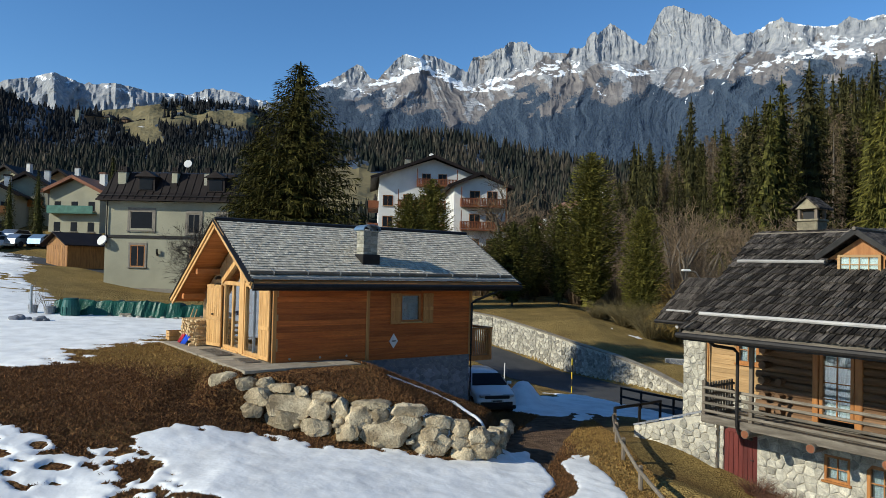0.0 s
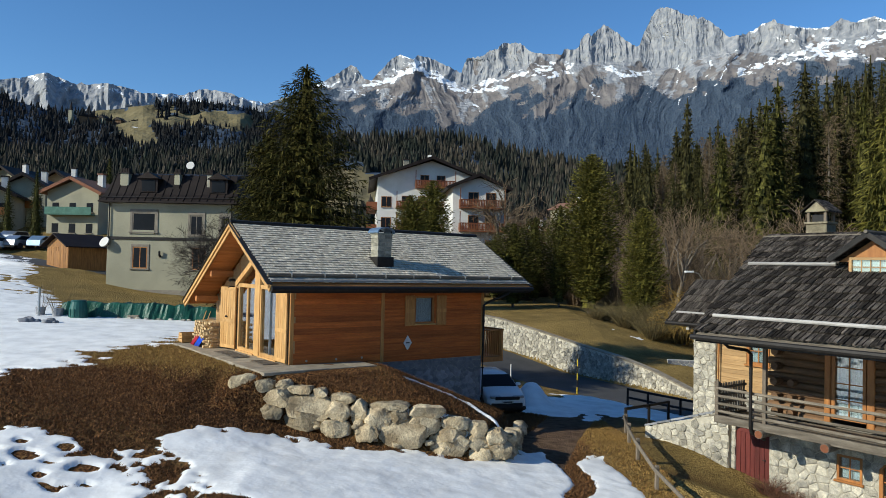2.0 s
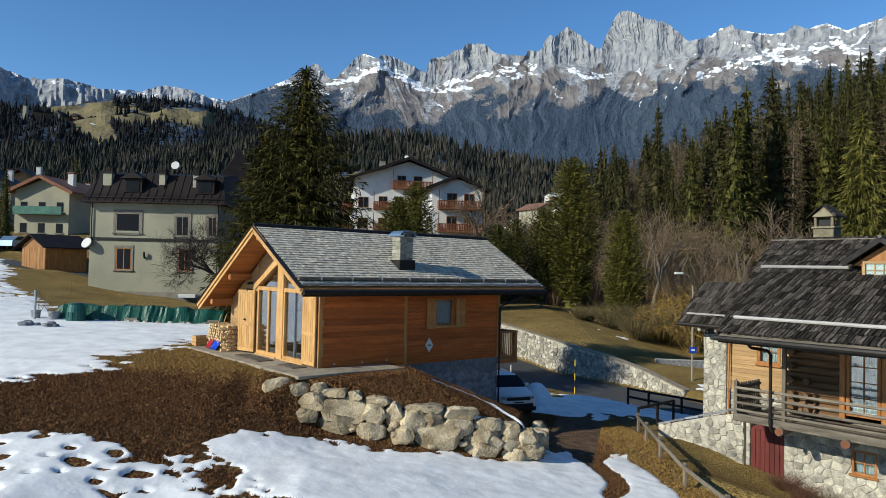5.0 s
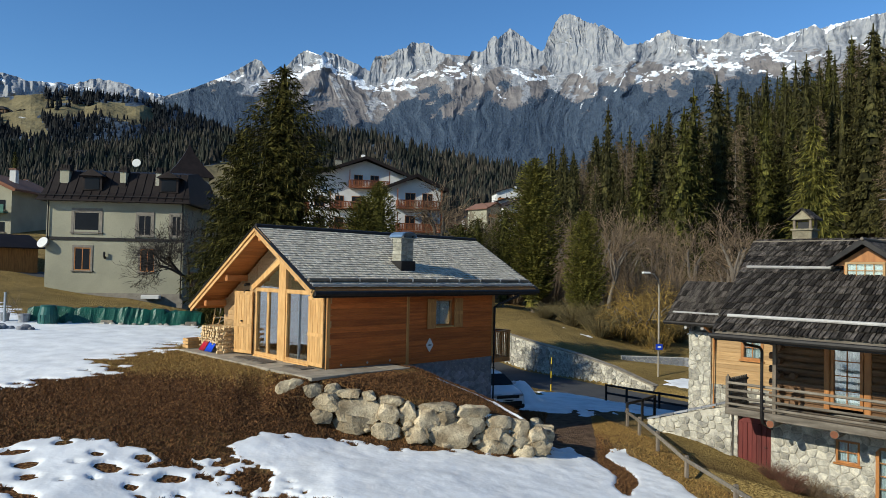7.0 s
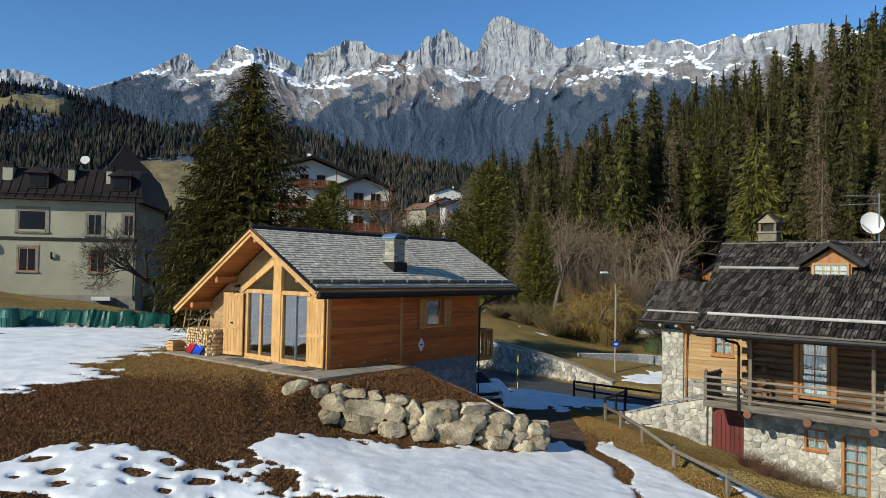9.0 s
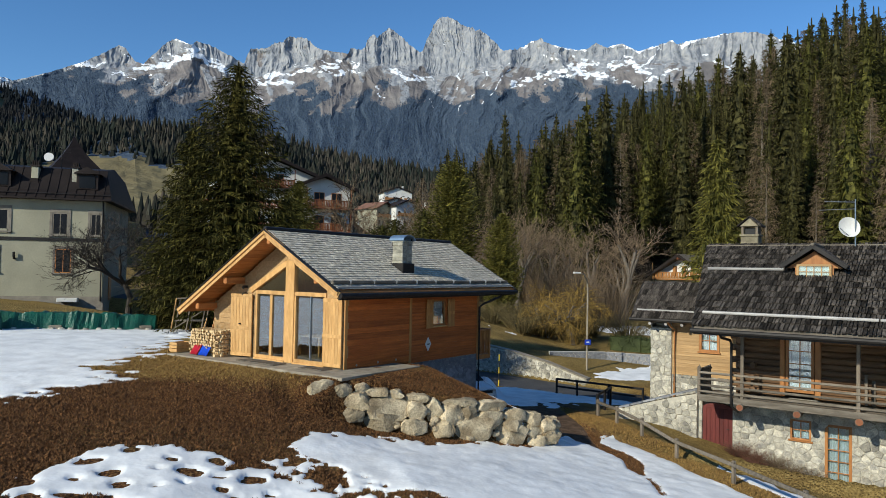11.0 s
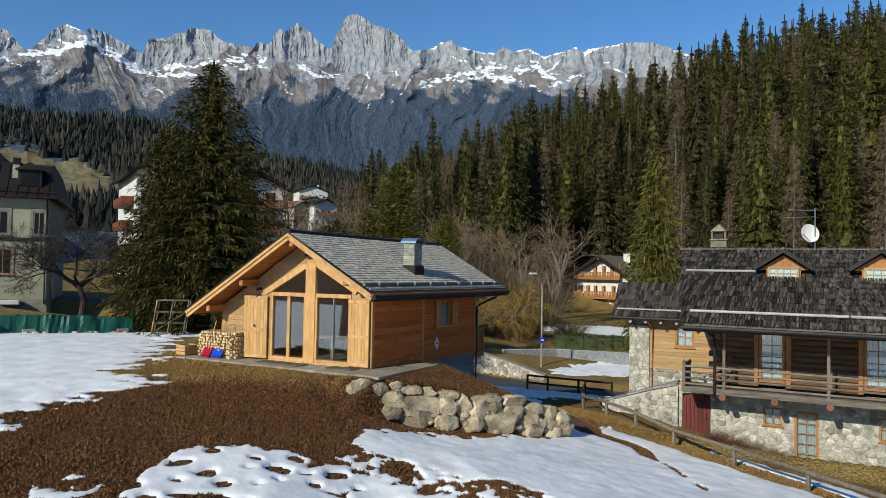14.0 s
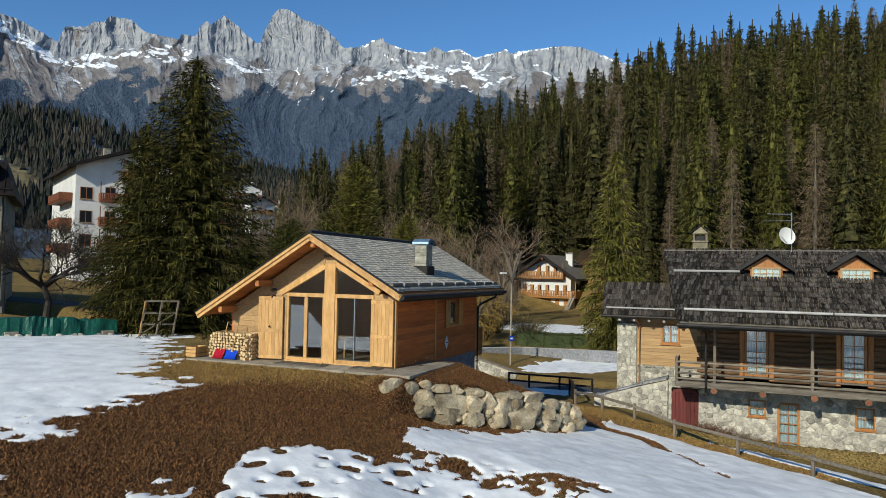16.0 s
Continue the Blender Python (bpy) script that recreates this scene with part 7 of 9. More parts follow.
def build_left_house():
    L = thing("cream_house", pose(-28.2, 59.0, 0.55, 0, 0, -3), "cream rendered house with a brown metal mansard roof", "house")
    W, D, TOP = 10.6, 10.0, 7.55
    part("wall", boxm((0, 0, -2.0), (W, D, TOP)), M_CREAM, L)
    part("string_course", boxm((-0.06, -0.08, 4.48), (W + 0.06, 0.0, 4.72), 0.01), M_METAL, L, "dark painted band")
    part("plinth", boxm((-0.03, -0.03, -1.0), (W + 0.03, 0.0, 0.35)), M_SURROUND, L)
    # upper windows
    dark_window(L, 2.1, 4.05, 5.15, 6.75, -0.01, 0.22, M_SURROUND, bars=False, frame=M_SURROUND)
    part("awning_box", boxm((2.15, -0.1, 5.0), (4.0, -0.02, 5.3)), M_CREAM, L)
    dark_window(L, 7.0, 8.05, 4.95, 6.6, -0.01, 0.2, M_SURROUND, frame=M_SURROUND)
    dark_window(L, 9.6, 10.35, 4.95, 6.6, -0.01, 0.2, M_SURROUND, frame=M_SURROUND)
    # lower
    dark_window(L, 2.2, 3.45, 2.1, 3.9, -0.01, 0.16, M_SURROUND)
    dark_window(L, 7.25, 8.35, 2.1, 3.9, -0.01, 0.16, M_SURROUND)
    part("wall_lantern", tubem([(4.55, -0.05, 3.1), (4.55, -0.22, 3.3), (4.55, -0.22, 3.6)], 0.09, 8), M_METAL, L)
    part("downpipe", tubem([(W - 0.15, -0.1, TOP), (W - 0.15, -0.1, 0)], 0.05, 8), M_METAL, L)
    part("downpipe", tubem([(0.15, -0.1, TOP), (0.15, -0.1, 4)], 0.05, 8), M_METAL, L)
    dish = part("dish", tubem([(0.0, -0.25, 4.2), (0.0, -0.35, 4.25)], 0.45, 16), M_WHITE, L, "white satellite dish")
    dish.matrix_local = pose(0, 0, 0, 0, 0, -18)
    # door and bench on the right end
    part("door", boxm((W - 0.02, 2.0, 0), (W + 0.05, 3.0, 2.1)), M_FRAME, L)
    part("box_by_wall", boxm((7.6, -0.7, -0.05), (9.0, -0.1, 0.25), 0.03), M_WHITE, L)
    # mansard roof
    r = part("roof", boxm((-0.55, -0.75, TOP), (W + 0.55, D + 0.75, TOP + 0.12)), M_BROWNROOF, L, "brown standing-seam metal roof")
    prof = [(-0.75, TOP + 0.1), (-0.1, TOP + 0.75), (1.0, TOP + 2.5), (5.0, TOP + 3.1), (9.0, TOP + 2.5), (10.1, TOP + 0.75), (10.75, TOP + 0.1)]
    bm = bmesh.new()
    rows = [[bm.verts.new((x + (1.05 if s else -1.05) * 0 + (0.9 * (z - TOP) / 3.1) * (1 if not s else -1), y, z)) for y, z in prof] for s, x in ((0, -0.55), (1, W + 0.55))]
    for i in range(len(prof) - 1):
        bm.faces.new((rows[0][i], rows[1][i], rows[1][i + 1], rows[0][i + 1]))
    bm.faces.new(rows[0])
    bm.faces.new(rows[1][::-1])
    bmesh.ops.recalc_face_normals(bm, faces=bm.faces[:])
    part("mansard", bm, M_BROWNROOF, r)
    for i in range(17):
        x = 0.1 + i * (W - 0.2) / 16
        for (ya, za), (yb, zb) in zip(prof[:3], prof[1:3]):
            bm = bmesh.new()
            beam(bm, (x, ya, za + 0.03), (x, yb, zb + 0.03), 0.05, 0.06, 0)
            part("seam", bm, M_BROWNROOF, r)
    part("eave_rail", tubem([(-0.5, -0.55, TOP + 0.45), (W + 0.5, -0.55, TOP + 0.45)], 0.04, 6), M_METAL, r)
    for x, mat, w, z0 in ((1.1, M_CREAM, 0.36, 0.9), (5.6, M_CREAM, 0.24, 1.5), (8.35, M_CHIM, 0.22, 0.6)):
        c = part("chimney", boxm((x - w, 0.35, TOP + z0), (x + w, 1.0, TOP + 2.5), 0.02), mat, L)
        part("foot", boxm((x - w - 0.02, 0.2, TOP + 0.3), (x + w + 0.02, 1.02, TOP + z0 + 0.1)), M_BROWNROOF, c)
        part("cap", boxm((x - w - 0.08, 0.27, TOP + 2.5), (x + w + 0.08, 1.08, TOP + 2.62)), M_BROWNROOF, c)
        for k in range(4):
            part("pot", boxm((x - w + k * w * 0.52, 0.4, TOP + 2.62), (x - w + k * w * 0.52 + w * 0.4, 0.95, TOP + 2.95)), M_BROWNROOF, c)
    for x in (3.4, 9.3):
        d = part("dormer", boxm((x - 0.75, -0.1, TOP + 0.9), (x + 0.75, 2.0, TOP + 2.1)), M_BROWNROOF, L)
        # near-black panel paints the dark of the dormer's opening
        part("opening", boxm((x - 0.55, -0.13, TOP + 1.0), (x + 0.55, -0.09, TOP + 1.9)), M_PANE, d)
        part("dormer_roof", prismm([(x - 0.95, TOP + 2.05), (x, TOP + 2.6), (x + 0.95, TOP + 2.05)], "y", -0.35, 2.5), M_BROWNROOF, d)
    for x in (1.2, 5.2, 7.0):
        part("aerial", tubem([(x, 2.0, TOP + 2.5), (x, 2.0, TOP + 4.4)], 0.03, 5), M_METAL, L)
        for k in range(3):
            part("aerial_bar", tubem([(x - 0.6, 2.0, TOP + 3.9 + k * 0.22), (x + 0.6, 2.0, TOP + 3.9 + k * 0.22)], 0.02, 4), M_METAL, L)
    part("roof_dish", tubem([(6.2, 1.6, TOP + 3.4), (6.2, 1.5, TOP + 3.43)], 0.35, 14), M_WHITE, L)


build_left_house()


def build_tower_house():
    T = thing("turret_house", pose(-31.5, 125, 3.0, 0, 0, 20), "pale house with a dark pyramid turret roof", "house")
    part("wall", boxm((-2.9, -2.9, -4), (2.9, 2.9, 15.3)), M_CREAM, T)
    bm = bmesh.new()
    prof = ((3.7, 14.9), (3.4, 15.4), (1.9, 17.3), (0.9, 18.9), (0.0, 20.8))
    rings = [[bm.verts.new((s * a, s * b, z)) for a, b in ((-1, -1), (1, -1), (1, 1), (-1, 1))] for s, z in prof[:-1]]
    for ra, rb in zip(rings, rings[1:]):
        for k in range(4):
            bm.faces.new((ra[k], ra[(k + 1) % 4], rb[(k + 1) % 4], rb[k]))
    tip = bm.verts.new((0, 0, prof[-1][1]))
    for k in range(4):
        bm.faces.new((rings[-1][k], rings[-1][(k + 1) % 4], tip))
    bm.faces.new(rings[0][::-1])
    r = part("roof", bm, M_BROWNROOF, T)
    part("finial", tubem([(0, 0, 20.6), (0, 0, 22.0)], 0.1, 6, 0.03), M_METAL, r)
    for s in range(4):
        m = pose(0, 0, 0, 0, 0, 90 * s)
        for x in (-1.4, 1.4):
            for z in (12.9, 9.5, 6):
                w = part("window", boxm((x - 0.5, -2.96, z), (x + 0.5, -2.85, z + 1.4), 0, m), M_PANE, T)
                part("sill", boxm((x - 0.65, -3.05, z - 0.15), (x + 0.65, -2.85, z), 0, m), M_SURROUND, w)


build_tower_house()


def chalet_block(T, x0, x1, y0, y1, z0, eave, apex, over, roofmat, wallmat):
    """A gabled block with its gable facing -y."""
    xm = (x0 + x1) / 2
    part("wall", prismm([(x0, z0), (x1, z0), (x1, eave), (xm, apex - 0.3), (x0, eave)], "y", y0, y1), wallmat, T)
    k = (apex - eave) / (xm - x0)
    r = part("roof", quadm([(xm, y0 - over, apex), (xm, y1 + 0.8, apex), (x1 + over, y1 + 0.8, eave - over * k), (x1 + over, y0 - over, eave - over * k)], 0.3, (0, 0, 1)), roofmat, T)
    part("roof_slope", quadm([(xm, y0 - over, apex), (xm, y1 + 0.8, apex), (x0 - over, y1 + 0.8, eave - over * k), (x0 - over, y0 - over, eave - over * k)], 0.3, (0, 0, 1)), roofmat, r)
    for s, x in ((-1, x0 - over), (1, x1 + over)):
        bm = bmesh.new()
        beam(bm, (xm, y0 - over - 0.03, apex + 0.05), (x, y0 - over - 0.03, eave - over * k + 0.05), 0.08, 0.45, 0.01)
        part("barge_board", bm, M_REDWOOD if roofmat is M_TILE else M_BROWNROOF, r)
    return r


def balcony(T, x0, x1, y, z, deep=1.3, h=1.05, step=0.22, wood=None, label="carved red-brown wooden balcony"):
    wood = wood or M_REDWOOD
    b = part("balcony", boxm((x0, y - deep, z - 0.2), (x1, y, z)), wood, T, label)
    part("handrail", boxm((x0 - 0.05, y - deep - 0.05, z + h - 0.12), (x1 + 0.05, y - deep + 0.07, z + h)), wood, b)
    part("low_rail", boxm((x0, y - deep, z + 0.05), (x1, y - deep + 0.05, z + 0.18)), wood, b)
    n = int((x1 - x0) / step)
    for i in range(n):
        x = x0 + (x1 - x0) * (i + 0.12) / n
        part("board", boxm((x, y - deep, z + 0.1), (x + (x1 - x0) / n * 0.72, y - deep + 0.03, z + h - 0.1)), wood, b)
    for x in (x0, x1):
        part("end_panel", boxm((x - 0.04, y - deep, z), (x + 0.04, y, z + h)), wood, b)
        part("support", boxm((x - 0.06, y - deep, z + h), (x + 0.06, y - deep + 0.12, z + 2.6)), wood, b)


def build_hotel():
    T = thing("hotel", pose(-2.3, 112, 0.0, 0, 0, 6), "white alpine hotel with red-brown wooden balconies", "hotel")
    chalet_block(T, -8.0, 9.0, 0, 20, -6, 17.4, 20.6, 1.4, M_BROWNROOF, M_WHITE)
    for z in (2.2, 5.5, 8.8, 12.1):
        for x in (-7.4, -5.8):
            if x < -7 or z < 3:
                dark_window(T, x, x + 1.6, z + 0.6, z + 2.3, -0.02, sill=True)
    for z, x0, x1 in ((16.0, -2.1, 4.2), (12.6, -5.0, 3.0), (9.2, -5.0, 3.0), (5.8, -5.0, 3.0)):
        balcony(T, x0, x1, 0, z)
        for x in (x0 + 0.8, x0 + 3.4):
            dark_window(T, x, x + 1.4, z + 0.1, z + 2.0, -0.02, sill=False)
    ch = part("chimney", boxm((-3.9, 3, 18), (-3.0, 3.9, 20.7)), M_CHIM, T)
    part("cap", boxm((-4.0, 2.9, 20.7), (-2.9, 4.0, 20.9)), M_BROWNROOF, ch)
    part("roof_dish", tubem([(0.2, 1, 21.1), (0.2, 0.9, 21.2)], 0.35, 14), M_WHITE, T)
    # side balconies on the left flank
    for z in (5.4, 9.0, 12.6):
        b = part("side_balcony", boxm((-9.6, 2, z - 0.2), (-8.0, 12, z)), M_REDWOOD, T)
        part("rail", boxm((-9.7, 2, z), (-9.55, 12, z + 1.05)), M_REDWOOD, b)
        part("end_panel", boxm((-9.6, 1.95, z), (-8.0, 2.05, z + 1.05)), M_REDWOOD, b)
    # projecting wing
    T2 = thing("hotel_wing", pose(5.2, 100.5, 0.0, 0, 0, 6), "white gabled hotel wing with carved balconies", "hotel")
    chalet_block(T2, -3.8, 3.6, 0, 16, -6, 15.0, 16.6, 1.0, M_BROWNROOF, M_WHITE)
    for z in (5.2, 8.7, 12.0):
        balcony(T2, -2.9, 3.5, 0, z)
        for x in (-1.6, 0.9):
            dark_window(T2, x, x + 1.5, z + 0.1, z + 2.2, -0.02, sill=False)


build_hotel()


def build_right_chalet():
    T = thing("white_chalet", pose(73.6, 111.5, -3.6, 0, 0, -62) @ Matrix.Scale(1.13, 4), "white chalet with long orange-brown balconies", "chalet")
    chalet_block(T, -4.7, 4.7, 0, 10.6, -3, 6.3, 9.4, 1.7, M_GREYROOF, M_WHITE)
    for z, a, b in ((2.3, -4.7, 6.0), (5.6, -4.7, 3.7)):
        balcony(T, a, b, 0, z, 1.2, 1.1, 0.45, M_HONEYRED, "orange-brown wooden balcony")
    # balcony round the side, its stair
    side = part("side_balcony", boxm((4.7, 0, 2.1), (6.0, 7.5, 2.3)), M_HONEYRED, T)
    part("rail", boxm((5.95, 0, 2.3), (6.02, 7.5, 3.35)), M_HONEYRED, side)
    stair = part("stair", prismm([(-1.2, 0.0), (-4.2, -0.4), (-4.2, 0.0), (-1.2, 2.3)], "x", 5.0, 5.9), M_CONC, T)
    part("rail", prismm([(-1.2, 3.2), (-4.2, 0.9), (-4.2, 0.8), (-1.2, 3.1)], "x", 5.85, 5.92), M_METAL, stair)
    # ground floor: two brown gates and shuttered windows
    for a, b in ((-3.6, -2.2), (-1.1, 1.1)):
        g = part("gate", boxm((a, -0.08, -0.4), (b, 0.02, 1.9)), M_HONEYRED, T, "brown boarded garage door")
        for k in range(6):
            x = a + (b - a) * (k + 0.08) / 6
            part("board", boxm((x, -0.11, -0.35), (x + (b - a) / 6 * 0.86, -0.08, 1.85)), M_HONEYRED, g)
    for x in (1.9, 3.5):
        w = dark_window(T, x, x + 0.7, 0.4, 1.8, -0.02, sill=False)
        part("shutter", boxm((x - 0.02, -0.1, 0.4), (x + 0.72, -0.04, 1.8)), M_HONEYRED, w)
    for z, xs in ((3.1, (-3.9, -2.5, -1.1, 0.4, 2.2, 3.7)), (6.5, (-1.2, 0.4, 1.9))):
        for x in xs:
            w = dark_window(T, x - 0.35, x + 0.35, z - 0.5, z + 1.25, -0.02, sill=False)
            part("shutter", boxm((x - 0.37, -0.1, z - 0.5), (x + 0.1, -0.04, z + 1.25)), M_HONEYRED, w)
    for y, z in ((2.4, 3.2), (6.4, 3.2), (2.4, 0.2), (6.4, 0.2)):
        w = part("window", boxm((4.66, y, z), (4.74, y + 1.0, z + 1.4)), M_PANE, T)
        part("shutter", boxm((4.72, y - 0.5, z), (4.78, y, z + 1.4)), M_HONEYRED, w)
    part("ridge_beam", boxm((-0.15, -1.7, 8.75), (0.15, 0.0, 9.05)), M_REDWOOD, T)
    for x, y in ((1.2, 6.5), (2.4, 4.6)):
        c = part("chimney", boxm((x, y, 7.0), (x + 0.8, y + 0.8, 10.0)), M_WHITE, T)
        part("cap", boxm((x - 0.1, y - 0.1, 10.0), (x + 0.9, y + 0.9, 10.2)), M_GREYROOF, c)


M_HONEYRED = material("orange_brown_boards", (0.36, 0.16, 0.045), (0.26, 0.11, 0.03), 2, 0.6, 0.2, tone=0.18)
M_GREYROOF = material("grey_brown_roof_tiles", (0.2, 0.175, 0.148), (0.13, 0.114, 0.096), 2, 0.85, 0.4, stretch=(1, 6, 1), tone=0.2)
build_right_chalet()


def small_house(x, y, z, turn, w, d, h, apex, wall, roof, label, rows=2, cols=4, gable=True):
    wood = M_GREENWOOD if "green" in label else M_FRAME
    T = thing("village_house", pose(x, y, z, 0, 0, turn), label, "house", "village houses")
    chalet_block(T, -w / 2, w / 2, 0, d, -6, h, apex, 0.9, roof, wall)
    for r in range(rows):
        for c in range(cols):
            xx = -w / 2 + w * (c + 0.5) / cols
            zz = 1.0 + r * (h - 1.0) / rows
            wd = part("window", boxm((xx - 0.45, -0.05, zz), (xx + 0.45, 0.03, zz + 1.3)), M_PANE, T)
            part("sill", boxm((xx - 0.6, -0.15, zz - 0.12), (xx + 0.6, 0.02, zz)), M_SURROUND, wd)
        if r:
            zz = 0.7 + r * (h - 1.0) / rows
            b = part("balcony", boxm((-w / 2 + 0.4, -1.1, zz - 0.15), (w / 2 - 0.4, 0, zz)), wood, T)
            part("rail", boxm((-w / 2 + 0.4, -1.12, zz), (w / 2 - 0.4, -1.04, zz + 0.95)), wood, b)
    c = part("chimney", boxm((w * 0.2, d * 0.3, h), (w * 0.2 + 0.8, d * 0.3 + 0.8, apex + 1.0)), M_WHITE, T)
    part("cap", boxm((w * 0.2 - 0.1, d * 0.3 - 0.1, apex + 1.0), (w * 0.2 + 0.9, d * 0.3 + 0.9, apex + 1.2)), roof, c)


def bearing(az, r):
    return r * math.sin(radians(az)), r * math.cos(radians(az))


for az, r, base, turn, w, h, apex, wall, roof, lab in (
        (-27.6, 112, 6.0, -6, 7.6, 6.8, 8.6, M_CREAM, M_TILE, "old cream house with a green balcony and reddish roof"),
        (-30.6, 128, 7.5, 10, 6.2, 7.0, 8.8, M_CREAM, M_BROWNROOF, "old village house with wooden balconies"),
        (-28.6, 150, 11.0, 4, 6.0, 6.6, 8.6, M_HONEY, M_BROWNROOF, "village house with an ochre timber front"),
        (-32.9, 118, 6.0, 20, 6.4, 6.4, 8.0, M_CREAM, M_BROWNROOF, "pale village house under a dark roof"),
        (-31.8, 160, 12.5, -8, 7.0, 6.0, 8.2, M_CREAM, M_BROWNROOF, "weathered village house up the slope"),
        (-25.4, 160, 10.6, 0, 6.5, 5.4, 7.4, M_CREAM, M_TILE, "pale village house among others"),
        (5.6, 122, 4.4, 25, 9, 5.0, 7.4, M_CREAM, M_TILE, "low house with a reddish tiled roof"),
        (7.3, 190, 7.0, -15, 10, 6.5, 9.0, M_WHITE, M_TILE, "white house among trees across the valley"),
        (11.2, 264, 19.5, 30, 9, 7.0, 9.2, M_CREAM, M_TILE, "pale house of the village down the valley"),
        (12.1, 270, 20.0, -10, 12, 9.0, 11.0, M_WHITE, M_BROWNROOF, "tall white house of the village down the valley"),
        (13.0, 263, 19.5, 15, 10, 8.0, 10.2, M_WHITE, M_BROWNROOF, "white balconied house of the village down the valley"),
        (13.9, 274, 20.5, -25, 9, 6.5, 8.8, M_CREAM, M_TILE, "pale house at the edge of the far village"),
        (12.6, 340, 33.0, 0, 14, 8, 10.5, M_WHITE, M_BROWNROOF, "far white house on the wooded slope"),
        (15.0, 300, 12.0, 12, 9, 7, 9.5, M_HONEY, M_TILE, "far ochre house among larches")):
    x, y = bearing(az, r)
    small_house(x, y, base, turn, w, 11, h, apex, wall, roof, lab, rows=3 if h > 8 else 2, cols=4 if w > 8 else 3)


def build_hamlet():
    """The hamlet and church spire on the far pasture."""
    rg = random.Random(14)
    for i in range(12):
        az = -26.6 + i * 0.5 + rg.uniform(-0.15, 0.15)
        x, y = bearing(az, 930)
        z = 930 * math.tan(radians(10.05 + 0.15 * rg.uniform(-1, 1)))
        T = thing("hamlet_house", pose(x, y, z, 0, 0, rg.uniform(-30, 60)), "dark timber house of a far hamlet", "house", "hamlet houses")
        w = rg.uniform(7, 12)
        part("wall", boxm((-w / 2, 0, -8), (w / 2, 9, 6)), M_LOG if rg.random() < 0.7 else M_CREAM, T)
        part("roof", prismm([(-w / 2 - 1, 5.6), (0, 9.5), (w / 2 + 1, 5.6)], "y", -1, 10), M_BROWNROOF, T)
    x, y = bearing(-27.6, 930)
    z = 930 * math.tan(radians(10.0))
    T = thing("church", pose(x, y, z), "small far church with a pointed spire", "church")
    part("tower", boxm((-2, -2, -8), (2, 2, 13)), M_CREAM, T)
    bm = bmesh.new()
    tube(bm, [(0, 0, 13), (0, 0, 24)], 2.6, 6, 0.05)
    part("spire", bm, M_BROWNROOF, T)


build_hamlet()


M_SHEDWOOD = material("brown_shed_boards", (0.33, 0.16, 0.05), (0.2, 0.09, 0.03), 1.6, 0.6, 0.3, stretch=(7, 7, 0.7), tone=0.2)


def build_shed():
    x, y = bearing(-28.6, 78)
    T = thing("garden_shed", pose(x, y, 2.6, 0, 0, -38) @ Matrix.Scale(0.86, 4), "small brown timber shed with a dark roof", "shed")
    part("wall", prismm([(-2.6, -1.5), (2.6, -1.5), (2.6, 2.3), (0, 3.5), (-2.6, 2.3)], "y", 0, 4.5), M_SHEDWOOD, T)
    r = part("roof", quadm([(0, -0.6, 3.55), (0, 5, 3.55), (3.3, 5, 2.1), (3.3, -0.6, 2.1)], 0.12, (0, 0, 1)), M_BROWNROOF, T)
    part("roof_slope", quadm([(0, -0.6, 3.55), (0, 5, 3.55), (-3.3, 5, 2.1), (-3.3, -0.6, 2.1)], 0.12, (0, 0, 1)), M_BROWNROOF, r)
    part("door", boxm((-0.6, -0.04, -0.6), (0.6, 0.0, 1.7)), M_SHEDWOOD, T)
    for i in range(9):
        part("board", boxm((-2.55 + i * 0.57, -0.03, -1.4), (-2.02 + i * 0.57, 0.01, 2.2)), M_SHEDWOOD, T)
    for i in range(7):
        for k in range(6):
            part("roof_stop", boxm((0.5 + i * 0.4, -0.4 + k * 0.9, 3.42 - 0.44 * (0.5 + i * 0.4) + 0.12), (0.6 + i * 0.4, -0.3 + k * 0.9, 3.50 - 0.44 * (0.5 + i * 0.4) + 0.12)), M_STEEL, r) if i % 3 == 0 else None


build_shed()

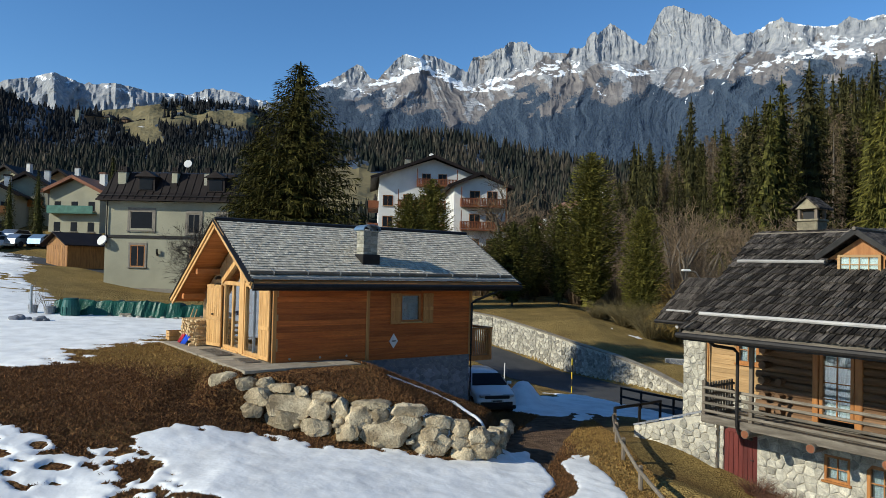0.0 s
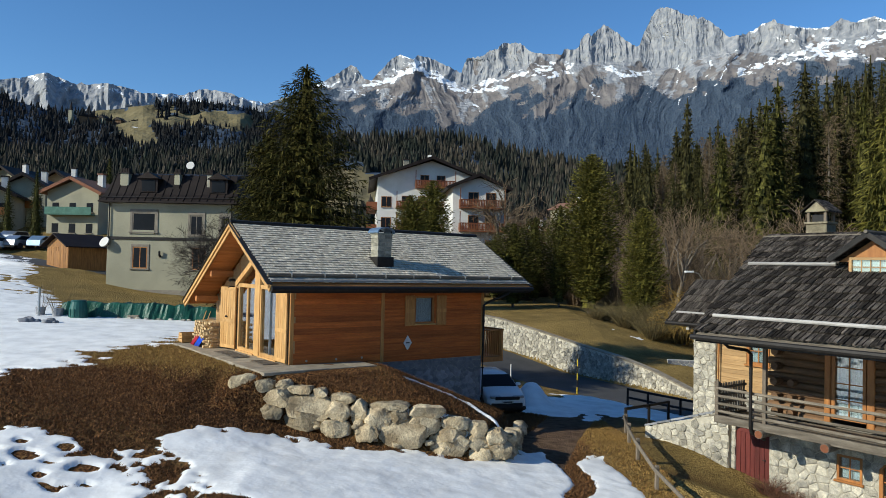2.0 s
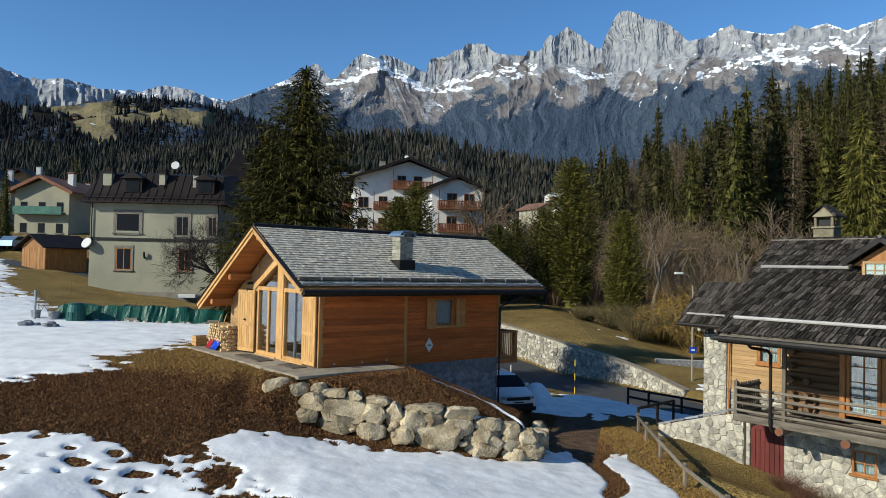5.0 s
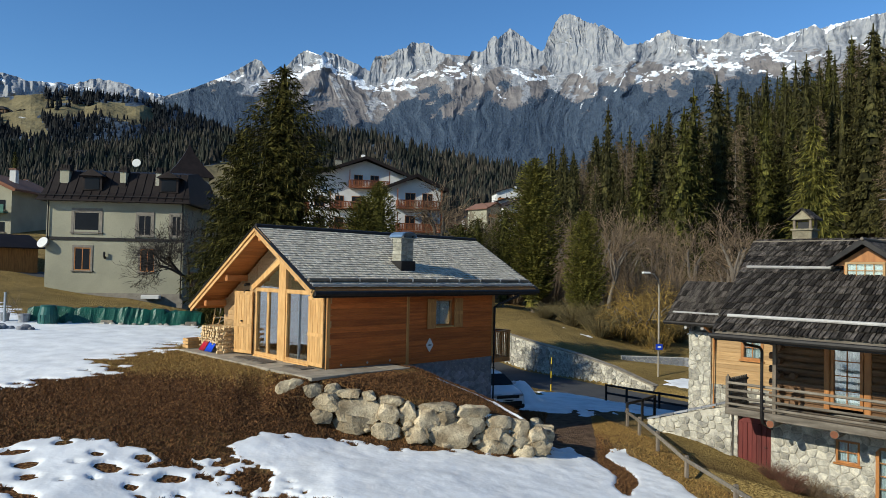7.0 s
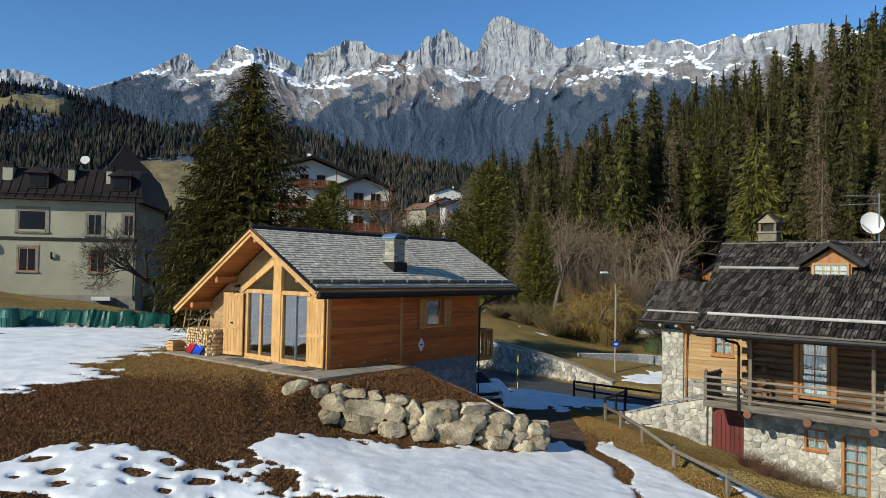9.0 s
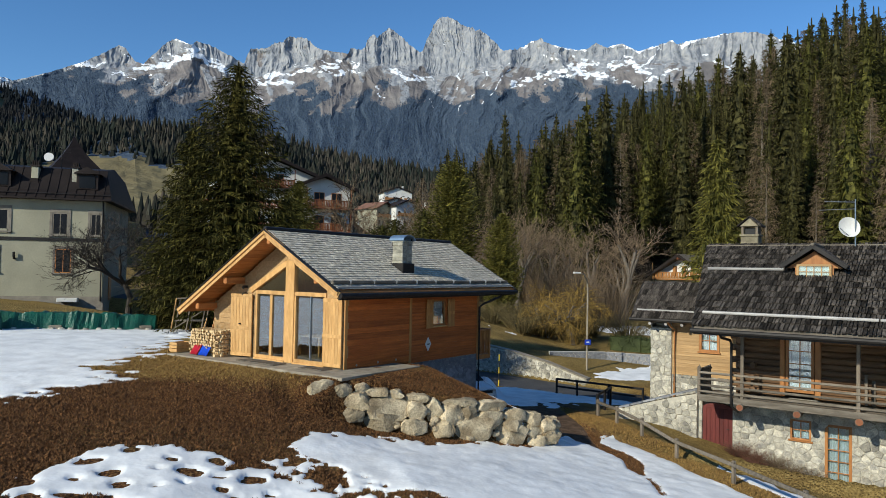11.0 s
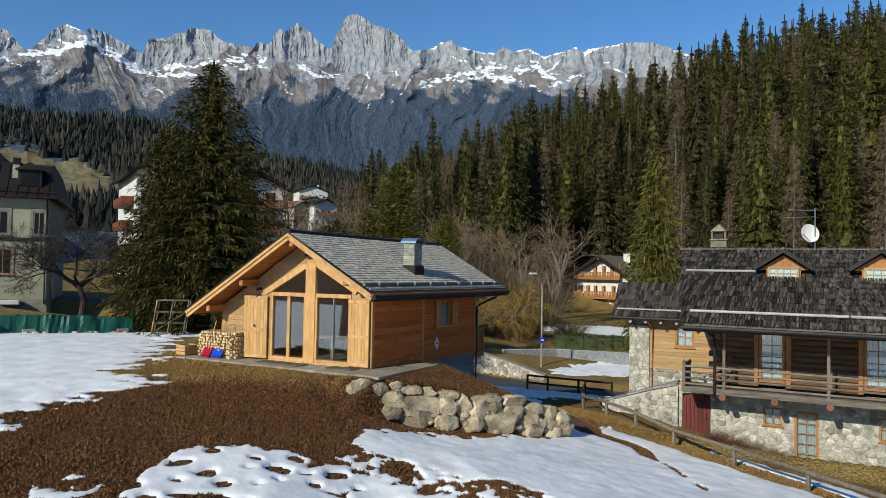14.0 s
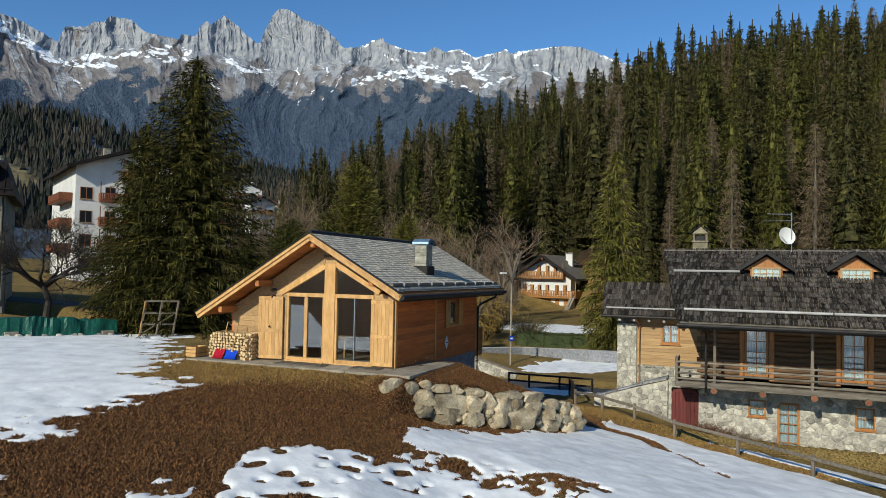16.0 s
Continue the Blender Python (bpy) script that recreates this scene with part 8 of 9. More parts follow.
# ---- trees ----
def needle_tree(seed, h, r, whorls, per, twigs, mats, shape="spruce", size=0.5, droop=0.35, bare=0.08, trunk_r=None, gap=0.0, slim=0.10, core=0.5):
    """A conifer: a tapered trunk and a crown of drooping branches, each set with many small needle sprays. Returns the two meshes."""
    rg = np.random.RandomState(seed)
    trunk_r = trunk_r or h * 0.014
    bm = bmesh.new()
    tube(bm, [(0, 0, -0.5), (0, 0, h * 0.3), (0.02 * h * rg.uniform(-0.3, 0.3), 0, h * 0.7), (0, 0, h * 0.985)], trunk_r, 8, 0.015)
    V, F = [], []

    def spray(p, d, length, width, hang):
        """One pointed spray of needles: a bent double blade."""
        d = d / (np.linalg.norm(d) + 1e-9)
        side = np.cross(d, rg.normal(0, 1, 3))
        side /= np.linalg.norm(side) + 1e-9
        b = len(V)
        m = p + d * length * 0.45 - np.array((0, 0, hang * length * 0.3))
        e = p + d * length - np.array((0, 0, hang * length))
        V.extend((p, m + side * width, e, m - side * width))
        F.append((b, b + 1, b + 2, b + 3))
    for i in range(whorls):
        f = (i + rg.uniform(0, 0.9)) / whorls
        f = min(f, 0.995)
        z = h * (bare + (1 - bare) * f)
        if shape == "spruce":
            R = r * (1 - f) ** 0.78 * (0.62 + 0.38 * min(1, f * 5 + 0.2)) + 0.12
        elif shape == "column":
            R = r * min(1.0, 0.55 + f * 2.0) * (1 - f ** 2.6) ** 0.8 + 0.1
        else:
            R = r * (1 - f) ** 0.7 * min(1, 0.3 + f * 2.2) + 0.1
        n = max(3, int(per * (0.5 + 0.5 * (1 - f)) + 0.5))
        a0 = rg.uniform(0, 6.3)
        for k in range(n):
            if rg.uniform() < gap:
                continue
            a = a0 + k * 6.283 / n + rg.uniform(-0.3, 0.3)
            L = R * rg.uniform(0.68, 1.15)
            out = np.array((math.cos(a), math.sin(a), 0))
            lift = 0.45 * f + 0.05 if shape != "column" else 0.75
            dr = droop * (1 - f) * rg.uniform(0.6, 1.4)
            m = max(3, int(twigs * (L / max(r, 0.1)) + 1.5))
            for j in range(m):
                t = ((j + rg.uniform(0.1, 0.9)) / m) ** 0.8
                p = out * L * t + np.array((0, 0, z + L * (lift * t - dr * 1.6 * t * t) + L * 0.12 * t ** 4))
                for s in (-1, 1):
                    sw = np.array((-out[1], out[0], 0)) * s * rg.uniform(0.3, 1.0)
                    spray(p, out * rg.uniform(0.4, 1.0) + sw * (0.9 - 0.4 * t) + np.array((0, 0, rg.uniform(-0.45, 0.25))), size * rg.uniform(0.6, 1.3) * (0.55 + 0.45 * min(1, L)), size * slim * rg.uniform(0.7, 1.3), rg.uniform(0.1, 0.6) if shape != "column" else -0.25)
                if rg.uniform() < 0.5 and shape != "column":
                    spray(p, np.array((out[0] * 0.2, out[1] * 0.2, -1.0)), size * rg.uniform(0.7, 1.6), size * slim * 0.9, 0.1)
    for _ in range(6):
        spray(np.array((0, 0, h * 0.965)), np.array((rg.uniform(-0.3, 0.3), rg.uniform(-0.3, 0.3), 1.0)), h * 0.035, 0.03 + size * 0.06, 0)
    if core:
        # added inner panels that block light through the crown, in place of close-set boughs
        rows, k = max(8, whorls // 2), 9
        for i in range(rows):
            f = i / rows
            R = core * r * ((1 - f) ** 0.8 if shape != "column" else min(1.0, 0.55 + f * 2.0) * (1 - f ** 2.6) ** 0.8)
            z, dz = h * (bare + (1 - bare) * f), h / rows
            a0 = rg.uniform(0, 6.3)
            for j in range(k):
                a, b = a0 + j * 6.283 / k, a0 + (j + 1.3) * 6.283 / k
                q = rg.uniform(0.75, 1.15)
                n = len(V)
                V.extend((np.array((math.cos(a) * R * q, math.sin(a) * R * q, z - dz * 0.6)), np.array((math.cos(b) * R * q, math.sin(b) * R * q, z - dz * rg.uniform(0.2, 0.9))), np.array((math.cos(b) * R * 0.35, math.sin(b) * R * 0.35, z + dz * 1.6)), np.array((math.cos(a) * R * 0.35, math.sin(a) * R * 0.35, z + dz * 1.6))))
                F.append((n, n + 1, n + 2, n + 3))
    trunk = mesh_of(bm, mats[0], "trunk")
    me = bpy.data.meshes.new("crown")
    me.from_pydata([tuple(map(float, v)) for v in V], [], F)
    me.materials.append(mats[1])
    return trunk, me


def bare_tree(seed, h, spread, depth, mats, twig=0.012, limbs=5, hang=0.0, up=0.55, sub=4, trunk_part=0.28):
    """A leafless tree: forked limbs that taper into fine twigs. Returns trunk and twig meshes."""
    rg = random.Random(seed)
    tb, V, F = bmesh.new(), [], []

    def strand(p, q, w):
        d = (q - p).normalized()
        a = d.cross(Vector((rg.gauss(0, 1), rg.gauss(0, 1), rg.gauss(0, 1)))).normalized() * w
        c = d.cross(a)
        b = len(V)
        V.extend((p + a, p - a * 0.5 + c * 0.87, p - a * 0.5 - c * 0.87, q))
        F.extend(((b, b + 1, b + 3), (b + 1, b + 2, b + 3), (b + 2, b, b + 3)))

    def grow(p, d, L, r, lvl):
        pts = [p]
        for _ in range(3):
            d = (d + Vector((rg.gauss(0, 0.16), rg.gauss(0, 0.16), rg.gauss(0.03, 0.12) - hang * (lvl / depth)))).normalized()
            p = p + d * (L / 3)
            pts.append(p)
        if lvl <= 1:
            tube(tb, pts, r, 7, r * 0.6, cap=False)
        else:
            for a, b in zip(pts, pts[1:]):
                strand(a, b + (b - a) * 0.25, max(r, twig))
        if lvl >= depth:
            return
        for k in range(sub):
            t = rg.uniform(0.35, 1.0)
            i = min(2, int(t * 3))
            q = pts[i] + (pts[i + 1] - pts[i]) * (t * 3 - i)
            side = Vector((rg.gauss(0, 1), rg.gauss(0, 1), rg.gauss(0.15, 0.5)))
            side = (side - d * side.dot(d)).normalized()
            grow(q, (d * 0.65 + side * 0.75 + Vector((0, 0, 0.12 - hang))).normalized(), L * rg.uniform(0.5, 0.75), r * 0.5, lvl + 1)
    base = Vector((0, 0, -0.3))
    top = Vector((rg.uniform(-0.1, 0.1) * h, rg.uniform(-0.1, 0.1) * h, h * trunk_part))
    tube(tb, [base, base * 0.5 + top * 0.5 + Vector((0.03 * h, 0, 0)), top], h * 0.028, 9, h * 0.02)
    for k in range(limbs):
        a = k * 6.283 / limbs + rg.uniform(-0.4, 0.4)
        d = Vector((math.cos(a) * spread, math.sin(a) * spread, up)).normalized()
        grow(top * rg.uniform(0.8, 1.0), d, h * 0.36, h * 0.014, 1)
    trunk = mesh_of(tb, mats[0], "trunk")
    me = bpy.data.meshes.new("twigs")
    me.from_pydata([tuple(v) for v in V], [], F)
    me.materials.append(mats[1])
    return trunk, me


def bush_mesh(seed, r, h, n, mat, width=0.02, lean=0.6, hang=0.0):
    """Many thin stems from one stool, as one mesh."""
    rg = np.random.RandomState(seed)
    V, F = [], []
    for _ in range(n):
        a, s = rg.uniform(0, 6.3), rg.uniform(0, 1) ** 0.6
        p = np.array((math.cos(a) * r * 0.35 * s, math.sin(a) * r * 0.35 * s, 0.0))
        d = np.array((math.cos(a) * lean * s, math.sin(a) * lean * s, 1.0)) + rg.normal(0, 0.15, 3)
        L = h * rg.uniform(0.5, 1.1)
        w = width * rg.uniform(0.6, 1.4)
        m = p + d * L * 0.55
        e = m + (d * np.array((1.3, 1.3, 1 - 2.2 * hang)) + rg.normal(0, 0.22, 3)) * L * 0.5
        sd = np.cross(d, rg.normal(0, 1, 3))
        sd = sd / np.linalg.norm(sd) * w
        b = len(V)
        V += [p - sd, p + sd, m + sd * 0.7, m - sd * 0.7, e]
        F += [(b, b + 1, b + 2, b + 3), (b + 3, b + 2, b + 4)]
        for _k in range(3):
            t = rg.uniform(0.3, 1)
            q = m * (1 - t) + e * t
            g = q + (rg.normal(0, 0.3, 3) + np.array((d[0], d[1], 0.5 - hang * 2))) * L * 0.22
            b = len(V)
            V += [q - sd * 0.6, q + sd * 0.6, g]
            F.append((b, b + 1, b + 2))
    me = bpy.data.meshes.new("stems")
    me.from_pydata([tuple(map(float, v)) for v in V], [], F)
    me.materials.append(mat)
    return me


def plant(name, meshes, x, y, label, category="tree", group="", turn=0.0, scale=1.0, z=None, names=("trunk", "crown"), wide=1.0):
    z = float(ground(np.array(float(x)), np.array(float(y)))) if z is None else z
    T = thing(name, pose(x, y, z, 0, 0, turn) @ Matrix.Diagonal((scale * wide, scale * wide, scale, 1)), label, category, group)
    for nm, me in zip(names, meshes):
        ob = new(nm, me)
        ob.parent = T
    return T


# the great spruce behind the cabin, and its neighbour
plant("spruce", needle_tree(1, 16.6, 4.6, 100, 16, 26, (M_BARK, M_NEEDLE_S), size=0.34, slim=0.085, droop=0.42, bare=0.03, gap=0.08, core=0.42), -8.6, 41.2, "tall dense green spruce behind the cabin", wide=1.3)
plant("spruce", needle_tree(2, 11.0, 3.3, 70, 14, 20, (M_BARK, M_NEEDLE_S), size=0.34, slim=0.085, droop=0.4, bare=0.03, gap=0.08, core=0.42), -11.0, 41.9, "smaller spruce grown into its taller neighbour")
# dense pines by the road
col = needle_tree(3, 16.4, 2.9, 95, 19, 11, (M_BARK, M_NEEDLE_Y), shape="column", size=0.5, droop=0.05, bare=0.05, gap=0.16)
plant("stone_pine", col, 15.2, 73.0, "dense columnar yellow-green pine beside the road", turn=20)
plant("stone_pine", col, 19.6, 69.3, "lower columnar green pine beside the road", scale=0.74, turn=130, z=-2.6)
plant("stone_pine", col, -1.3, 75.0, "dark green pine in front of the hotel", scale=0.79, turn=70)
plant("stone_pine", col, -3.2, 67.0, "smaller pine in front of the hotel", scale=0.66, turn=200, wide=1.15)
dk = needle_tree(4, 10, 2.6, 55, 13, 9, (M_BARK, M_NEEDLE), shape="column", size=0.42, droop=0.1)
for x, y, s, w in ((7.2, 72.5, 0.85, 1.25), (12.2, 74, 1.05, 0.7), (10.4, 80, 0.95, 0.9), (6.0, 82, 0.7, 1.1)):
    plant("yew", dk, x, y, "dark dense conifer on the grass bank", group="dark conifers on the bank", scale=s, turn=x * 40, wide=w)
# yellowish spruce behind the log house
plant("spruce", needle_tree(5, 18.5, 3.4, 62, 10, 13, (M_BARK, M_NEEDLE_Y), size=0.6, droop=0.42, bare=0.06, gap=0.12, core=0.25), 30.2, 48.4, "sparse yellow-green spruce with drooping branches")

# forest of the hillside
SPRUCES = [needle_tree(20 + i, 27 + 2 * (i % 3), 3.7 + 0.4 * (i % 2), 46, 10, 8, (M_BARK, (M_NEEDLE_D, M_NEEDLE, M_NEEDLE_D, M_NEEDLE_D, M_NEEDLE)[i]), size=0.62, droop=0.36, bare=0.07, slim=0.15, core=0.55) for i in range(5)]
LARCHES = [needle_tree(40 + i, 26, 2.6, 52, 8, 6, (M_PALEBARK, M_LARCHTWIG), shape="larch", size=0.75, droop=0.16, bare=0.22, gap=0.15, slim=0.06, core=0) for i in range(3)]


def open_land(x, y):
    """Places kept free of forest: round the chalet and its meadow."""
    az, r = math.degrees(math.atan2(x + 8, y)), math.hypot(x + 8, y)
    return (30.0 < az < 41.5 and r < 151) or r < float(np.interp(az, (29.9, 30, 41.5, 44, 50), (132, 118, 118, 112, 103))) or (az < 22 and r < 150) or az < 14


fr = random.Random(77)
spots = []
tries = 0
while len(spots) < 298 and tries < 30000:
    tries += 1
    az, r = fr.uniform(15, 74), 98 + 95 * fr.random() ** 1.1
    x, y = -8 + r * math.sin(radians(az)), r * math.cos(radians(az))
    if open_land(x, y) or any((x - a) ** 2 + (y - b) ** 2 < 16 for a, b in spots):
        continue
    spots.append((x, y))
for i, (x, y) in enumerate(spots):
    larch = fr.random() < 0.36
    me = LARCHES[i % 3] if larch else SPRUCES[fr.randrange(5)]
    plant("larch" if larch else "spruce", me, x, y, "leafless brown larch of the hillside forest" if larch else "tall dark spruce of the hillside forest", group="hillside larches" if larch else "hillside spruces",
          turn=fr.uniform(0, 360), scale=fr.uniform(0.7, 1.14) * (1 if x > 45 else 0.78), wide=fr.uniform(0.85, 1.2))


def hill_wood(name, kinds, mat, count, seed, label):
    """The forest farther up, joined."""
    rg = np.random.RandomState(seed)
    co = []
    for me in kinds:
        c = np.empty(len(me.vertices) * 3)
        me.vertices.foreach_get("co", c)
        co.append((c.reshape(-1, 3), np.array([tuple(p.vertices) for p in me.polygons])))
    V, F, n = [], [], 0
    for k in range(count):
        az, q = rg.uniform(17, 78), rg.uniform()
        crest = float(np.interp(az, CREST_AZ, CREST_R))
        r = 150 + (crest + 18 - 150) * q
        x, y = -8 + r * math.sin(radians(az)), r * math.cos(radians(az))
        if open_land(x, y):
            continue
        z = float(ground(np.array(x), np.array(y)))
        c, f = co[rg.randint(len(co))]
        a, s = rg.uniform(0, 6.3), rg.uniform(0.72, 1.12)
        rot = np.array(((math.cos(a), -math.sin(a), 0), (math.sin(a), math.cos(a), 0), (0, 0, 1)))
        V.append((c * s) @ rot.T + np.array((x, y, z)))
        F.append(f + n)
        n += len(c)
    raw(name, np.vstack(V).tolist(), np.vstack(F).tolist(), mat, kind="stuff", label=label)


hill_wood("hillside_wood", [needle_tree(64 + i, 26, 3.6, 24, 6, 3, (M_BARK, M_NEEDLE_D), size=0.95, droop=0.34, bare=0.06, slim=0.15, core=0.6)[1] for i in range(4)], M_NEEDLE_D, 430, 5, "dark spruce forest farther up the hillside")
hill_wood("larch_wood", [needle_tree(70 + i, 25, 2.6, 30, 7, 4, (M_PALEBARK, M_LARCHTWIG), shape="larch", size=1.0, droop=0.16, bare=0.2, gap=0.15, slim=0.06, core=0)[1] for i in range(2)], M_LARCHTWIG, 260, 6, "bare brown larches among the hillside spruces")
# taller trees that stand out across the valley
for az, r, el in ((16.3, 124, 9.3), (18.2, 130, 7.4), (20.2, 128, 8.3), (21.6, 125, 10.2), (24.3, 128, 11.7), (27.1, 122, 12.4), (28.4, 126, 13.6), (30.3, 134, 14.4), (36.2, 150, 15.3), (40.3, 150, 16.8), (43.5, 140, 17.7), (46.7, 142, 18.7), (48.6, 135, 17.4), (52.3, 150, 19.2), (55.1, 140, 18.4), (59, 140, 19)):
    x, y = -8 * smooth01(22, 30, az) + r * math.sin(radians(az)), r * math.cos(radians(az))
    h = r * math.tan(radians(el)) + 3.2 - float(ground(np.array(x), np.array(y)))
    kind = int(az * 10) % 5
    plant("spruce", SPRUCES[kind], x, y, "tall dark spruce at the forest edge", group="tall edge spruces", turn=az * 50, scale=h / (27 + 2 * (kind % 3)), wide=1.1)

# brown thickets at the forest foot
THICK = [bush_mesh(80 + i, 2.8, 5.4, 420, M_TWIG, 0.02, 0.45) for i in range(3)]
br = random.Random(31)
for i in range(60):
    az, r = br.uniform(8, 31), br.uniform(84, 128)
    x, y = -8 + r * math.sin(radians(az)), r * math.cos(radians(az))
    plant("thicket", (THICK[i % 3],), x, y, "leafless brown thicket of thin stems", "shrub", "brown thickets", br.uniform(0, 360), br.uniform(0.6, 1.35), names=("branchwork",))
for i in range(36):
    az, r = br.uniform(41, 72), br.uniform(103, 150)
    x, y = -8 + r * math.sin(radians(az)), r * math.cos(radians(az))
    plant("thicket", (THICK[i % 3],), x, y, "leafless brown thicket of thin stems", "shrub", "brown thickets", br.uniform(0, 360), br.uniform(0.6, 1.2), names=("branchwork",))
# thin bare trees among them
BARE = [bare_tree(90 + i, 12, 0.35, 4, (M_PALEBARK, M_TWIG), 0.022, 5, 0, 1.2, 4, 0.42) for i in range(3)]
for i in range(34):
    az, r = br.uniform(9, 33), br.uniform(88, 135)
    x, y = -8 + r * math.sin(radians(az)), r * math.cos(radians(az))
    plant("bare_tree", BARE[i % 3], x, y, "thin leafless tree with upright twigs", group="bare trees", turn=br.uniform(0, 360), scale=br.uniform(0.7, 1.25), names=("trunk", "branchwork"))
# the old fruit tree by the cream house
plant("fruit_tree", bare_tree(7, 7.9, 1.15, 5, (M_DARKBARK, M_DARKTWIG), 0.011, 8, 0.03, 0.6, 5, 0.24), -15.1, 52.0, "gnarled leafless fruit tree by the cream house", z=0.35, names=("trunk", "branchwork"))
# yellow willow by the lamp
for seed, h, x, y, lab in ((8, 8.5, 22.4, 58.5, "bushy yellow-twigged willow beside the road"), (9, 6.5, 20.2, 60.0, "smaller yellow-twigged willow on the bank")):
    trunk_me, twig_me = bare_tree(seed, h, 0.7, 4, (M_PALEBARK, M_WILLOW), 0.011, 8, 0.22, 0.8, 5, 0.2)
    plant("willow", (trunk_me, twig_me, bush_mesh(seed + 200, h * 0.36, h * 0.7, 150, M_WILLOW, 0.010, 0.5, 0.6)), x, y, lab, "tree", z=-3.2, names=("trunk", "branchwork", "undergrowth"))
SHRUB = [bush_mesh(100 + i, 1.6, 2.0, 420, M_BUSH, 0.016, 0.8, 0.2) for i in range(3)]
for i, (x, y, s) in enumerate(((16.6, 64, 1.2), (18.3, 62, 1.4), (20.2, 60.5, 1.5), (17.5, 59, 1.1), (19.6, 64, 1.5), (15.6, 68, 0.9), (21.5, 63.5, 1.3), (23.5, 60, 1.2), (14.6, 66.5, 0.7), (26, 62, 1.3), (28.5, 59, 1.4), (24.5, 66, 1.6))):
    plant("shrub", (SHRUB[i % 3],), x, y, "tangled brown-green winter shrub", "shrub", "roadside shrubs", i * 67, s, names=("branchwork",))
# small plants at the house wall
for i, (u, v, s, m) in enumerate(((1.2, 0.9, 0.55, M_HEATH), (1.8, 0.7, 0.5, M_HEATH), (2.5, 0.8, 0.55, M_TWIG), (3.1, 0.6, 0.5, M_TWIG), (3.7, 0.75, 0.5, M_TWIG), (2.1, 0.2, 0.4, M_HEATH), (4.0, 0.2, 0.36, M_BUSH))):
    p = HOUSE @ Vector((u, v, 0))
    plant("heather" if m is M_HEATH else "lavender", (bush_mesh(120 + i, 1.5, 1.3, 420, m, 0.014, 1.0, 0.1),), p.x, p.y, "reddish-brown heather by the stone wall" if m is M_HEATH else "grey dry lavender by the stone wall", "shrub", turn=i * 50, scale=s * 0.72, names=("branchwork",))
# trees of the village on the left
for az, r, s in ((-29.9, 104, 0.3), (-25.2, 150, 0.42), (-31.6, 100, 0.26), (-34.0, 150, 0.5)):
    x, y = r * math.sin(radians(az)), r * math.cos(radians(az))
    plant("spruce", SPRUCES[1], x, y, "dark spruce among the village houses", turn=az * 9, scale=s)

# ---- fences, wall, car and small things ----
def gz(x, y):
    return float(ground(np.array(float(x)), np.array(float(y))))


def build_fence():
    f = thing("wooden_fence", Matrix.Identity(4), "low grey wooden fence with one rail along the slope", "fence")
    posts = [(6.73, 27.2), (6.2, 24.8), (5.85, 22.5), (5.78, 20.3), (5.68, 17.35), (5.6, 14.5), (5.5, 11.6)]
    tops = []
    for x, y in posts:
        z = gz(x, y)
        bm = bmesh.new()
        box(bm, (x - 0.055, y - 0.055, z - 0.2), (x + 0.055, y + 0.055, z + 0.72), 0.015)
        part("post", bm, M_GREYUP, f)
        tops.append(Vector((x, y, z + 0.62)))
    for a, b in zip(tops, tops[1:]):
        bm = bmesh.new()
        beam(bm, a + Vector((-0.09, 0, 0)), b + Vector((-0.09, 0, 0)), 0.06, 0.12, 0.012)
        part("rail", bm, M_GREYWOOD, f)
    g = thing("dark_fence", Matrix.Identity(4), "dark timber fence by the snowy yard", "fence")
    line = [(6.75, 27.3), (8.2, 29.1), (9.6, 30.9)]
    tops = []
    for x, y in line:
        z = gz(x, y)
        part("post", boxm((x - 0.05, y - 0.05, z - 0.2), (x + 0.05, y + 0.05, z + 0.95), 0.012), M_METAL, g)
        tops.append(Vector((x, y, z + 0.9)))
    for a, b in zip(tops, tops[1:]):
        bm = bmesh.new()
        beam(bm, a, b, 0.06, 0.11, 0.01)
        part("rail", bm, M_METAL, g)
    k = thing("dark_fence", Matrix.Identity(4), "dark two-rail fence beside the yard snow", "fence")
    line = [(9.2, 36.0), (9.9, 34.9), (11.0, 33.4), (12.1, 31.8)]
    tops = []
    for x, y in line:
        z = gz(x, y)
        part("post", boxm((x - 0.05, y - 0.05, z - 0.2), (x + 0.05, y + 0.05, -2.62), 0.012), M_METAL, k)
        tops.append(Vector((x, y, -2.68)))
    for dz in (0, -0.42):
        for a, b in zip(tops, tops[1:]):
            bm = bmesh.new()
            beam(bm, a + Vector((0, 0, dz)), b + Vector((0, 0, dz)), 0.06, 0.11, 0.01)
            part("rail", bm, M_METAL, k)


build_fence()


